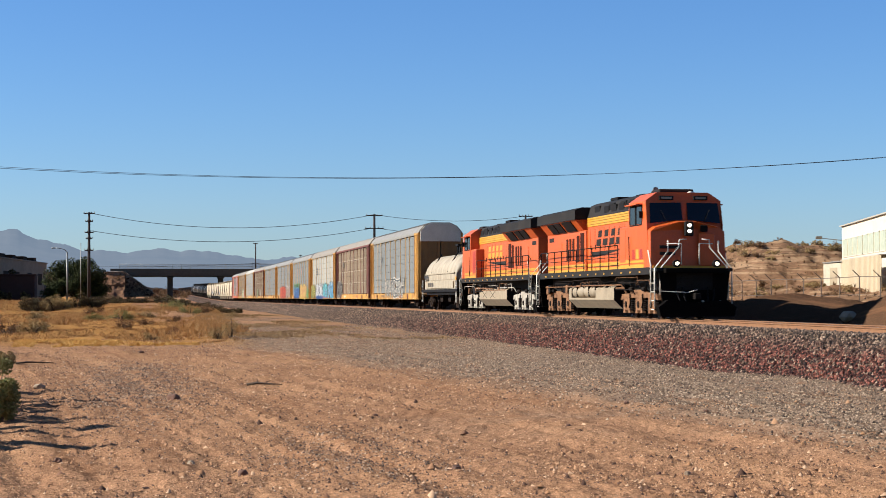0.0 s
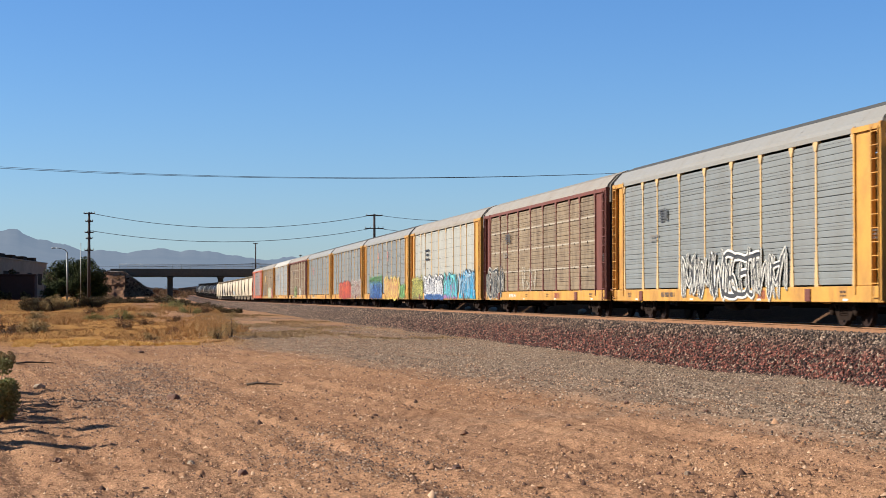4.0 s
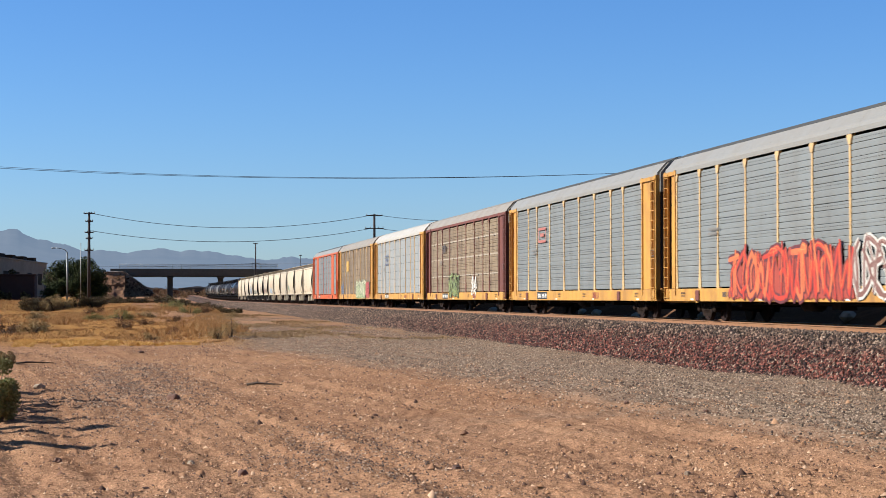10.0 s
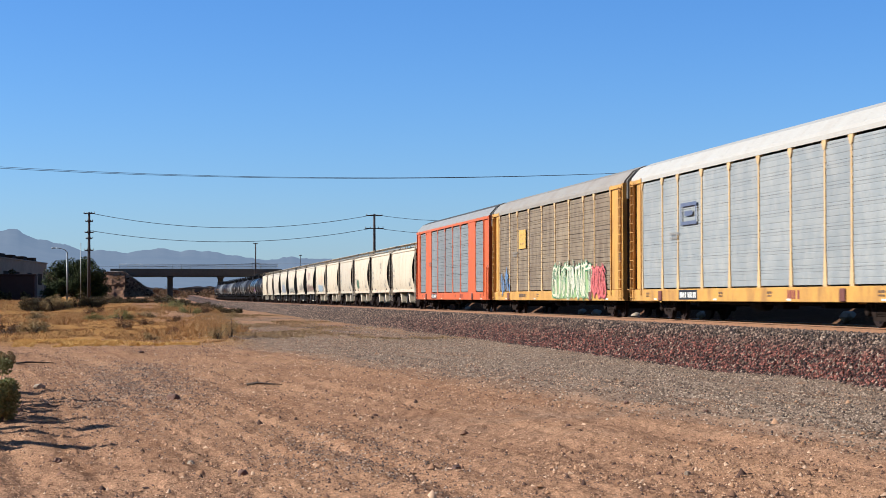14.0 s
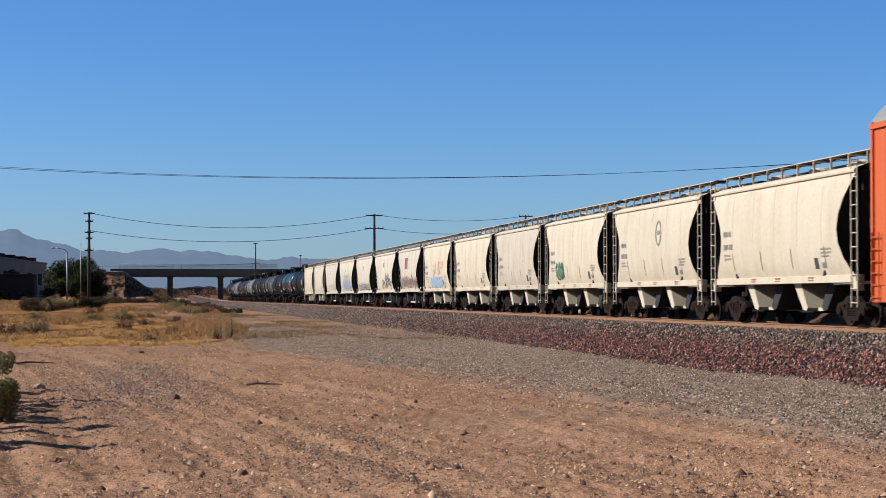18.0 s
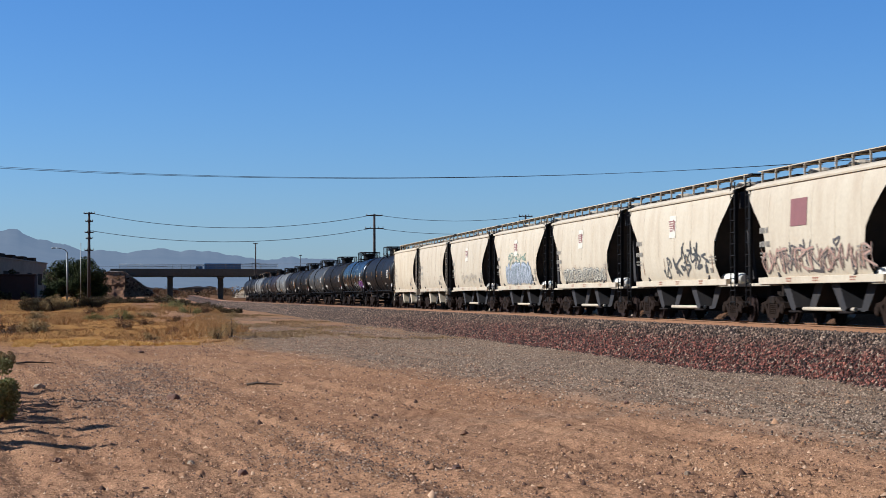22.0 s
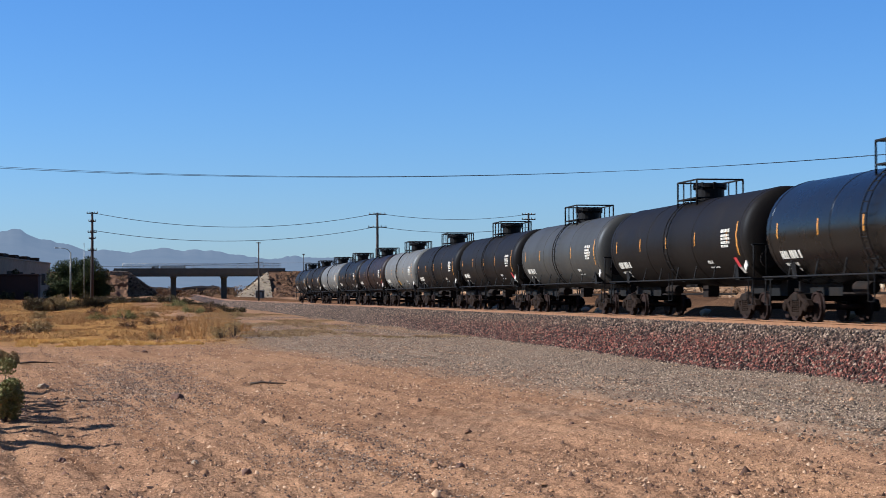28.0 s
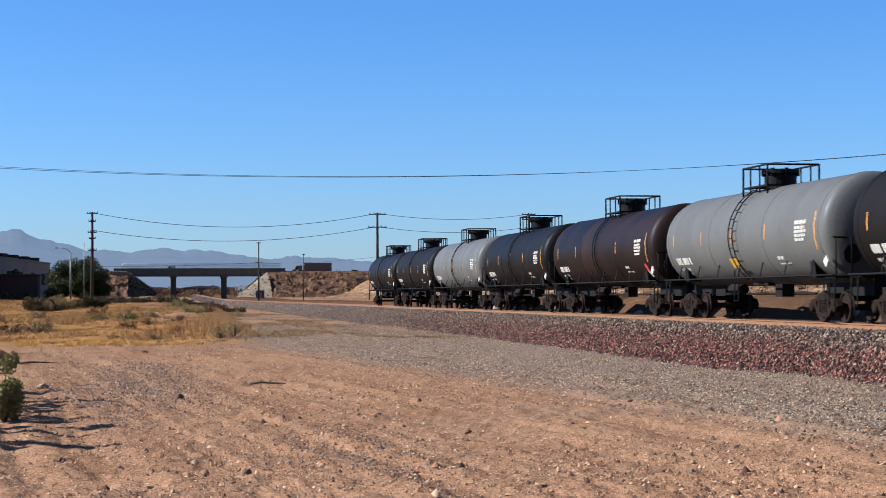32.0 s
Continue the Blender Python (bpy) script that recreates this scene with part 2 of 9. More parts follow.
def tube(bm, points, r, seg=6, smooth=True):
    """A round bar along a line of points."""
    pts = [Vector(p) for p in points]
    rings = []
    for i, p in enumerate(pts):
        d = (pts[min(i + 1, len(pts) - 1)] - pts[max(i - 1, 0)]).normalized()
        u = d.orthogonal().normalized() if abs(d.z) < 0.9 else Vector((1, 0, 0))
        if abs(d.z) < 0.9:
            u = d.cross(Vector((0, 0, 1))).normalized()
        w = d.cross(u).normalized()
        rad = r[i] if isinstance(r, (list, tuple)) else r
        rings.append([bm.verts.new(p + rad * (math.cos(6.2832 * k / seg) * u + math.sin(6.2832 * k / seg) * w)) for k in range(seg)])
    fs = []
    for a, b in zip(rings, rings[1:]):
        for k in range(seg):
            fs.append(bm.faces.new((a[k], a[(k + 1) % seg], b[(k + 1) % seg], b[k])))
    if smooth and seg > 5:
        for f in fs:
            f.smooth = True
    fs += [bm.faces.new(rings[0]), bm.faces.new(rings[-1][::-1])]
    bmesh.ops.recalc_face_normals(bm, faces=fs)
    return bm


def turned(bm, profile, centre, axis="x", seg=16, smooth=True):
    """A solid of revolution: profile of (place along axis, radius)."""
    rings = []
    for a, r in profile:
        ring = []
        for k in range(seg):
            c, s = r * math.cos(6.2832 * k / seg), r * math.sin(6.2832 * k / seg)
            p = {"x": (a, c, s), "y": (c, a, s), "z": (c, s, a)}[axis]
            ring.append(bm.verts.new(Vector(p) + Vector(centre)))
        rings.append(ring)
    fs = []
    for a, b in zip(rings, rings[1:]):
        for k in range(seg):
            fs.append(bm.faces.new((a[k], a[(k + 1) % seg], b[(k + 1) % seg], b[k])))
    if smooth:
        for f in fs:
            f.smooth = True
    fs += [bm.faces.new(rings[0]), bm.faces.new(rings[-1][::-1])]
    bmesh.ops.recalc_face_normals(bm, faces=fs)
    return bm


def grid_mesh(name, pts, mat, smooth=True, label="", kind="structure"):
    """A sheet from a rows x columns x 3 array of places."""
    rows, cols = pts.shape[:2]
    idx = np.arange(rows * cols).reshape(rows, cols)
    quads = np.stack([idx[:-1, :-1], idx[:-1, 1:], idx[1:, 1:], idx[1:, :-1]], -1).reshape(-1, 4)
    me = bpy.data.meshes.new(name)
    me.from_pydata(pts.reshape(-1, 3).tolist(), [], quads.tolist())
    if smooth:
        me.polygons.foreach_set("use_smooth", [True] * len(me.polygons))
    me.materials.append(mat)
    ob = new(name, me)
    return tagged(ob, label, "", "", kind)


def stones(name, places, sizes, mat, label, seed=1, flat=0.7, small=False):
    """Many small angular stones, joined in one mesh; small ones have only four facets above the ground."""
    rng = np.random.default_rng(seed)
    n = len(places)
    base = np.array([(1, 0, 0), (-1, 0, 0), (0, 1, 0), (0, -1, 0), (0, 0, 1), (0, 0, -1)], float)
    v = base[None] * rng.uniform(0.55, 1.25, (n, 6, 1)) + rng.uniform(-0.3, 0.3, (n, 6, 3))
    ang = rng.uniform(0, 6.283, n)
    c, s = np.cos(ang), np.sin(ang)
    x, y = v[..., 0] * c[:, None] - v[..., 1] * s[:, None], v[..., 0] * s[:, None] + v[..., 1] * c[:, None]
    v = np.stack([x, y, v[..., 2] * flat], -1) * np.asarray(sizes)[:, None, None] + np.asarray(places)[:, None, :]
    tri = np.array([(0, 2, 4), (2, 1, 4), (1, 3, 4), (3, 0, 4), (2, 0, 5), (1, 2, 5), (3, 1, 5), (0, 3, 5)])
    if small:
        v, tri = v[:, :5], tri[:4]
    per = v.shape[1]
    faces = (tri[None] + per * np.arange(n)[:, None, None]).reshape(-1, 3)
    me = bpy.data.meshes.new(name)
    me.vertices.add(n * per)
    me.vertices.foreach_set("co", v.ravel())
    me.loops.add(faces.size)
    me.loops.foreach_set("vertex_index", faces.ravel())
    me.polygons.add(len(faces))
    me.polygons.foreach_set("loop_start", np.arange(0, faces.size, 3))
    me.update(calc_edges=True)
    me.materials.append(mat)
    return tagged(new(name, me), label, "stones", "", "stuff")


def blades(name, roots, heights, mat, label, seed=1, width=0.012, lean=0.5, per=1, kind="stuff", parent=None):
    """Grass: thin bent blades, each of two narrow triangles, joined in one mesh."""
    rng = np.random.default_rng(seed)
    roots, heights = np.repeat(np.asarray(roots, float), per, 0), np.repeat(np.asarray(heights, float), per)
    n = len(roots)
    if per > 1:
        roots[:, :2] += rng.normal(0, 0.07, (n, 2))
    h = heights * rng.uniform(0.5, 1.1, n)
    a, w = rng.uniform(0, 6.283, n), rng.uniform(0, 6.283, n)
    side = np.stack([np.cos(w), np.sin(w), 0 * w], -1) * (width * rng.uniform(0.6, 1.5, n))[:, None]
    out = np.stack([np.cos(a), np.sin(a), 0 * a], -1) * (h * lean * rng.uniform(0.1, 1.0, n))[:, None]
    up = np.array([0, 0, 1.0]) * h[:, None]
    v = np.stack([roots - side, roots + side, roots + out * 0.35 + up * 0.6 - side * 0.8, roots + out * 0.35 + up * 0.6 + side * 0.8, roots + out + up], 1)
    quad = np.array([(0, 1, 3), (0, 3, 2), (2, 3, 4)])
    faces = (quad[None] + 5 * np.arange(n)[:, None, None]).reshape(-1, 3)
    me = bpy.data.meshes.new(name)
    me.vertices.add(n * 5)
    me.vertices.foreach_set("co", v.ravel())
    me.loops.add(faces.size)
    me.loops.foreach_set("vertex_index", faces.ravel())
    me.polygons.add(len(faces))
    me.polygons.foreach_set("loop_start", np.arange(0, faces.size, 3))
    me.update(calc_edges=True)
    me.materials.append(mat)
    ob = new(name, me)
    if parent:
        ob.parent = parent
        return ob
    return tagged(ob, label, "grass", "", kind)


# ---- ground ----
GRID = np.random.default_rng(7).uniform(-1, 1, (256, 256))


def value_noise(x, y):
    """Smooth noise from -1 to 1 with a period of 256."""
    x, y = np.asarray(x, float), np.asarray(y, float)
    i, j = np.floor(x).astype(int), np.floor(y).astype(int)
    u, v = x - i, y - j
    u, v = u * u * (3 - 2 * u), v * v * (3 - 2 * v)
    g = lambda a, b: GRID[a % 256, b % 256]
    return (g(i, j) * (1 - u) + g(i + 1, j) * u) * (1 - v) + (g(i, j + 1) * (1 - u) + g(i + 1, j + 1) * u) * v


def ease(v, a, b):
    t = np.clip((np.asarray(v, float) - a) / (b - a), 0, 1)
    return t * t * (3 - 2 * t)


def track_z(y):
    """Height of the railhead: level, then a gentle climb past the overpass."""
    return RAIL_Z + 2.4 * ease(y, 430, 1000)


def ledges(h, x, y):
    """Uneven level ledges on a slope of height h."""
    return h + (0.45 * value_noise(h * 1.7, x * 0.06 + y * 0.02) + 0.2 * value_noise(h * 4.5, x * 0.15)) * ease(h, 0.2, 1.2)


def ground_z(x, y):
    x, y = np.asarray(x, float), np.asarray(y, float)
    z = 0.035 * value_noise(x * 0.9, y * 0.5) + 0.02 * value_noise(x * 2.7 + 9, y * 1.5) + 0.06 * value_noise(x * 0.2, y * 0.12)
    z = z * ease(np.hypot(x, y), 0, 20)
    z = z + (0.022 * value_noise(x * 4.3, y * 2.6) + 0.016 * value_noise(x * 11, y * 7)) * ease(95 - y, 0, 40)
    lane = x + 0.112 * y
    z = z + (0.028 * value_noise(lane * 2.4, y * 0.045 + 11) + 0.016 * value_noise(lane * 6.5, y * 0.08)) * ease(-x, 6, 9) * ease(110 - y, 0, 40)
    west = ease(-x, 9, 20)
    z = z + west * (1.5 * ease(y, 150, 262) + 0.30 * value_noise(x * 0.35, y * 0.16 + 40) * ease(y, 75, 110))
    z = z + (track_z(y) - RAIL_Z) * ease(y, 430, 600)
    z = z + 1.35 * ease(x, 4.6, 8.0) - 0.2 * ease(x, 9, 20)
    berm = 0.55 + 0.4 * value_noise(y * 0.11, 5.0) + 0.22 * value_noise(y * 0.45, x * 0.3)
    z = z + ease(x, 5.2, 8.6) * ease(13.5 - x, 0, 3.5) * berm * ease(y, 40, 60) * ease(190 - y, 0, 60)
    lift = ease(y, 60, 140)
    z = z + lift * 1.75 * ease(x, 30, 54) + ledges(5.7 * ease(x + 4 * value_noise(y * 0.05, 3), 44, 64) * ease(y, 198, 232) * (1 + 0.16 * value_noise(x * 0.12, y * 0.07)), x, y) + ease(x, 24, 44) * ease(y, 60, 120) * (0.45 * value_noise(x * 0.45, y * 0.14) + 0.3 * value_noise(x * 1.1, y * 0.4))
    return z - 0.12 * ease(4.9 - np.abs(x), 0, 0.8) * ease(1200 - y, 0, 100)


def ground_material():
    m = material("desert_ground", (0.405, 0.238, 0.150), 0.95, stain=(0.31, 0.174, 0.107), stain_amount=0.8, scale=0.35, grain=14, vary=0.2, bump=0.7, specular=0.0)
    nt = m.node_tree
    nodes, link = nt.nodes, nt.links.new
    hsv, bsdf = nodes["Hue/Saturation/Value"], nodes["Principled BSDF"]
    coord = nodes["Texture Coordinate"]
    xyz = nodes.new("ShaderNodeSeparateXYZ")
    link(coord.outputs["Object"], xyz.inputs[0])

    def math_node(op, a, b):
        n = nodes.new("ShaderNodeMath")
        n.operation = op
        for s, v in zip(n.inputs, (a, b)):
            if isinstance(v, (int, float)):
                s.default_value = v
            else:
                link(v, s)
        return n.outputs[0]

    def noise_node(scale, detail=4):
        n = nodes.new("ShaderNodeTexNoise")
        n.inputs["Scale"].default_value, n.inputs["Detail"].default_value = scale, detail
        link(coord.outputs["Object"], n.inputs["Vector"])
        return n.outputs["Fac"]

    def band(value, lo, hi):
        n = nodes.new("ShaderNodeMapRange")
        n.interpolation_type = "SMOOTHSTEP"
        n.inputs["From Min"].default_value, n.inputs["From Max"].default_value = lo, hi
        link(value, n.inputs["Value"])
        return n.outputs[0]

    def over(below, fac, colour):
        n = nodes.new("ShaderNodeMix")
        n.data_type = "RGBA"
        link(fac, n.inputs["Factor"])
        link(below, n.inputs["A"])
        if isinstance(colour, tuple):
            n.inputs["B"].default_value = (*shade_tinted(colour), 1)
        else:
            link(colour, n.inputs["B"])
        return n.outputs["Result"]

    wide, mid = noise_node(0.25, 5), noise_node(1.3, 6)
    x, y = xyz.outputs[0], xyz.outputs[1]
    colour = hsv.outputs["Color"]
    # wheel tracks: paler, dustier bands along the dirt road
    lanes = nodes.new("ShaderNodeTexNoise")
    lanes.inputs["Scale"].default_value, lanes.inputs["Detail"].default_value = 1.0, 3
    across = math_node("ADD", x, math_node("MULTIPLY", y, 0.112))      # the road runs a few degrees west of the track

    def drawn_out(pitch, length):
        n = nodes.new("ShaderNodeCombineXYZ")
        link(math_node("MULTIPLY", across, pitch), n.inputs[0])
        link(math_node("MULTIPLY", y, length), n.inputs[1])
        return n.outputs[0]

    link(drawn_out(0.55, 0.03), lanes.inputs["Vector"])
    colour = over(colour, math_node("MULTIPLY", band(lanes.outputs["Fac"], 0.48, 0.66), 0.4), (0.56, 0.335, 0.20))
    # grey gravel along the ballast, spreading to the west further off
    edge = math_node("ADD", x, math_node("MULTIPLY", math_node("SUBTRACT", math_node("MINIMUM", y, 95.0), 24.0), 0.115))
    edge = math_node("ADD", edge, math_node("MULTIPLY", math_node("SUBTRACT", wide, 0.5), 3.5))
    far_fade = math_node("SUBTRACT", 1.0, math_node("MULTIPLY", band(y, 70, 125), 0.85))
    speck = nodes.new("ShaderNodeTexVoronoi")
    speck.inputs["Scale"].default_value = 30.0
    link(coord.outputs["Object"], speck.inputs["Vector"])
    grey = nodes.new("ShaderNodeValToRGB")
    grey.color_ramp.elements[0].color, grey.color_ramp.elements[1].color = (0.085, 0.055, 0.034, 1), (0.35, 0.238, 0.148, 1)
    sep = nodes.new("ShaderNodeSeparateColor")
    link(speck.outputs["Color"], sep.inputs[0])
    link(sep.outputs[0], grey.inputs["Fac"])
    gravel = math_node("MULTIPLY", math_node("MULTIPLY", band(edge, -11.8, -8.6), far_fade), band(mid, 0.22, 0.42))
    colour = over(colour, gravel, grey.outputs["Color"])
    # dark pebbly patches on the road
    patch = math_node("MULTIPLY", band(noise_node(0.12, 3), 0.54, 0.66), band(mid, 0.35, 0.6))
    colour = over(colour, math_node("MULTIPLY", patch, 0.35), grey.outputs["Color"])
    # brown soil under the dry grass
    soil = math_node("MULTIPLY", band(math_node("ADD", y, math_node("MULTIPLY", mid, 10.0)), 78, 92), math_node("SUBTRACT", 1.0, band(math_node("ADD", x, math_node("MULTIPLY", math_node("SUBTRACT", y, 50.0), 0.045)), -15.5, -13.5)))
    colour = over(colour, math_node("MULTIPLY", soil, 0.92), (0.42, 0.228, 0.074))
    # rougher brown soil on the bank east of the track
    slope = math_node("MULTIPLY", band(x, 22, 34), band(mid, 0.22, 0.50))
    colour = over(colour, math_node("MULTIPLY", slope, 0.85), (0.21, 0.130, 0.082))
    layer, stretched = nodes.new("ShaderNodeTexNoise"), nodes.new("ShaderNodeMapping")
    stretched.inputs["Scale"].default_value = (0.12, 0.07, 2.4)
    layer.inputs["Scale"].default_value, layer.inputs["Detail"].default_value = 1.0, 5
    link(coord.outputs["Object"], stretched.inputs["Vector"])
    link(stretched.outputs["Vector"], layer.inputs["Vector"])
    on_bank = band(x, 26, 36)
    colour = over(colour, math_node("MULTIPLY", math_node("MULTIPLY", band(layer.outputs["Fac"], 0.50, 0.60), on_bank), 0.75), (0.47, 0.33, 0.22))
    colour = over(colour, math_node("MULTIPLY", math_node("MULTIPLY", band(noise_node(0.7, 5), 0.54, 0.64), on_bank), 0.75), (0.085, 0.052, 0.034))
    # shadow of the train, painted as dark soil between the track and the fence
    verge = math_node("MULTIPLY", band(x, 3.6, 4.6), math_node("SUBTRACT", 1.0, band(math_node("ADD", x, math_node("MULTIPLY", wide, 8.0)), 20, 27)))
    colour = over(colour, math_node("MULTIPLY", verge, 0.92), (0.075, 0.040, 0.024))
    # each grain and pebble of the dirt has a tone of its own
    for size, low, high in ((24.0, 0.86, 1.12), (60.0, 0.74, 1.24)):
        cell, own, tone_of = nodes.new("ShaderNodeTexVoronoi"), nodes.new("ShaderNodeSeparateColor"), nodes.new("ShaderNodeMapRange")
        cell.inputs["Scale"].default_value = size
        link(coord.outputs["Object"], cell.inputs["Vector"])
        link(cell.outputs["Color"], own.inputs[0])
        tone_of.inputs["To Min"].default_value, tone_of.inputs["To Max"].default_value = low, high
        link(own.outputs[1], tone_of.inputs["Value"])
        grainy = nodes.new("ShaderNodeHueSaturation")
        link(tone_of.outputs[0], grainy.inputs["Value"])
        link(colour, grainy.inputs["Color"])
        colour = grainy.outputs["Color"]
    # fine dark and pale specks
    colour = over(colour, math_node("MULTIPLY", band(noise_node(42, 2), 0.56, 0.66), 0.55), (0.12, 0.075, 0.05))
    colour = over(colour, math_node("MULTIPLY", band(noise_node(30, 2), 0.60, 0.70), 0.5), (0.46, 0.30, 0.195))
    # coarser clods, and thin ruts drawn out along the road
    colour = over(colour, math_node("MULTIPLY", band(noise_node(9, 3), 0.56, 0.68), 0.45), (0.20, 0.105, 0.06))
    rut = nodes.new("ShaderNodeTexNoise")
    rut.inputs["Scale"].default_value, rut.inputs["Detail"].default_value = 1.0, 5
    link(drawn_out(3.6, 0.10), rut.inputs["Vector"])
    colour = over(colour, math_node("MULTIPLY", band(rut.outputs["Fac"], 0.54, 0.66), 0.42), (0.24, 0.125, 0.07))
    # the far plain is duller
    colour = over(colour, math_node("MULTIPLY", band(y, 500, 1500), 0.6), (0.17, 0.13, 0.10))
    link(colour, bsdf.inputs["Base Color"])
    bump = nodes["Bump"]
    bump.inputs["Distance"].default_value = 0.05
    link(math_node("ADD", mid, math_node("MULTIPLY", nodes["Noise Texture.001"].outputs["Fac"], 0.5)), bump.inputs["Height"])
    # pebbly relief: rounded grains of two sizes
    relief = None
    for size, amount in ((20.0, 0.35), (55.0, 0.3)):
        cell = nodes.new("ShaderNodeTexVoronoi")
        cell.inputs["Scale"].default_value = size
        link(coord.outputs["Object"], cell.inputs["Vector"])
        hump = math_node("MULTIPLY", math_node("SUBTRACT", 1.0, cell.outputs["Distance"]), amount)
        relief = hump if relief is None else math_node("ADD", relief, hump)
    pebbly = nodes.new("ShaderNodeBump")
    pebbly.inputs["Strength"].default_value, pebbly.inputs["Distance"].default_value = 0.9, 0.03
    link(relief, pebbly.inputs["Height"])
    link(bump.outputs[0], pebbly.inputs["Normal"])
    link(pebbly.outputs[0], bsdf.inputs["Normal"])
    return m


def build_ground():
    near = np.radians(np.linspace(-8, 27, 470))
    rest = np.radians(np.linspace(27, 352, 70))[1:]
    angles = np.concatenate([near, rest])
    radii = np.concatenate([[0.01, 4, 8, 11], 1 / np.linspace(1 / 13, 1 / 105, 250), np.geomspace(105, 420, 130)[1:], np.geomspace(420, 4900, 60)[1:]])
    r, a = np.meshgrid(radii, angles, indexing="ij")
    x, y = EYE.x + r * np.sin(a) + 0.6 * np.exp(-r / 2), EYE.y + r * np.cos(a)
    z = ground_z(x, y)
    z = z * ease(r, 5, 12)
    far = ease(r, 900, 1600)
    z = z * (1 - far) + 1.2 * far
    pts = np.stack([x, y, z], -1)
    grid_mesh("ground", pts, ground_material(), label="dry tan desert dirt with gravel patches and wheel tracks")


build_ground()

# ---- track ----


def ballast_material(name, bed=False):
    """Crushed stone with a dark red lower band; in the bed the stones are cells of one sheet."""
    # the bed's colours are darkened to stand for shaded gaps between stones
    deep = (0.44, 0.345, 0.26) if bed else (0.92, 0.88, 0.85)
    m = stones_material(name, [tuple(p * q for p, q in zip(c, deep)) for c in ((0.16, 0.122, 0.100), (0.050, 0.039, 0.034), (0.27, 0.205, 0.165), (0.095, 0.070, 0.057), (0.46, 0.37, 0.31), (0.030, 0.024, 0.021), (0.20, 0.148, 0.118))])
    nt = m.node_tree
    if bed:
        cell, pick = nt.nodes.new("ShaderNodeTexVoronoi"), nt.nodes.new("ShaderNodeSeparateColor")
        cell.inputs["Scale"].default_value = 13.0
        nt.links.new(nt.nodes["Texture Coordinate"].outputs["Object"], cell.inputs["Vector"])
        nt.links.new(cell.outputs["Color"], pick.inputs[0])
        nt.links.new(pick.outputs[0], nt.nodes["Color Ramp"].inputs["Fac"])
        nt.links.new(cell.outputs["Distance"], nt.nodes["Bump"].inputs["Height"])
        nt.nodes["Bump"].inputs["Distance"].default_value, nt.nodes["Bump"].inputs["Strength"].default_value = 0.05, 1.0
        nt.nodes["Bump"].invert = True
    nodes, link = nt.nodes, nt.links.new
    hsv, bsdf, coord = nodes["Hue/Saturation/Value"], nodes["Principled BSDF"], nodes["Texture Coordinate"]
    xyz, n = nodes.new("ShaderNodeSeparateXYZ"), nodes.new("ShaderNodeTexNoise")
    n.inputs["Scale"].default_value, n.inputs["Detail"].default_value = 0.6, 4
    link(coord.outputs["Object"], xyz.inputs[0])
    link(coord.outputs["Object"], n.inputs["Vector"])
    s = nodes.new("ShaderNodeMath")
    s.operation = "MULTIPLY_ADD"
    s.inputs[1].default_value = 1.8
    link(n.outputs["Fac"], s.inputs[0])
    link(xyz.outputs[0], s.inputs[2])
    lower = nodes.new("ShaderNodeMapRange")
    lower.inputs["From Min"].default_value, lower.inputs["From Max"].default_value = -0.9, -1.9
    link(s.outputs[0], lower.inputs["Value"])
    toe = nodes.new("ShaderNodeMapRange")
    toe.inputs["From Min"].default_value, toe.inputs["From Max"].default_value = -3.9, -3.45
    link(s.outputs[0], toe.inputs["Value"])
    along = nodes.new("ShaderNodeMapRange")
    along.inputs["From Min"].default_value, along.inputs["From Max"].default_value = 150, 75
    along.inputs["To Min"].default_value = 0.10
    link(xyz.outputs[1], along.inputs["Value"])
    f, g = nodes.new("ShaderNodeMath"), nodes.new("ShaderNodeMath")
    f.operation = g.operation = "MULTIPLY"
    link(lower.outputs[0], f.inputs[0])
    link(toe.outputs[0], f.inputs[1])
    link(f.outputs[0], g.inputs[0])
    # only some of the stones of the lower band are red, so that the two kinds mingle
    odd, some, mingled = nodes.new("ShaderNodeMath"), nodes.new("ShaderNodeMath"), nodes.new("ShaderNodeMath")
    odd.operation, some.operation, mingled.operation = "WRAP", "LESS_THAN", "MULTIPLY"
    times = nodes.new("ShaderNodeMath")
    times.operation = "MULTIPLY"
    times.inputs[1].default_value = 37.0
    link(nodes["Color Ramp"].inputs["Fac"].links[0].from_socket, times.inputs[0])
    link(times.outputs[0], odd.inputs[0])
    odd.inputs[1].default_value, odd.inputs[2].default_value = 1.0, 0.0
    link(odd.outputs[0], some.inputs[0])
    some.inputs[1].default_value = 0.72
    link(some.outputs[0], mingled.inputs[0])
    link(along.outputs[0], mingled.inputs[1])
    link(mingled.outputs[0], g.inputs[1])
    red = nodes.new("ShaderNodeMix")
    red.data_type, red.blend_type = "RGBA", "MIX"
    tint = nodes.new("ShaderNodeMix")
    tint.data_type, tint.blend_type = "RGBA", "MULTIPLY"
    tint.inputs["Factor"].default_value = 1.0
    tint.inputs["B"].default_value = (0.90, 0.47, 0.44, 1)
    link(hsv.outputs["Color"], tint.inputs["A"])
    link(g.outputs[0], red.inputs["Factor"])
    link(hsv.outputs["Color"], red.inputs["A"])
    link(tint.outputs["Result"], red.inputs["B"])
    # shade under the train, painted dark from the west rail eastwards
    shade_reach = nodes.new("ShaderNodeMapRange")
    shade_reach.inputs["From Min"].default_value, shade_reach.inputs["From Max"].default_value = -1.25, -0.55
    shade_reach.inputs["To Max"].default_value = 0.75
    link(xyz.outputs[0], shade_reach.inputs["Value"])
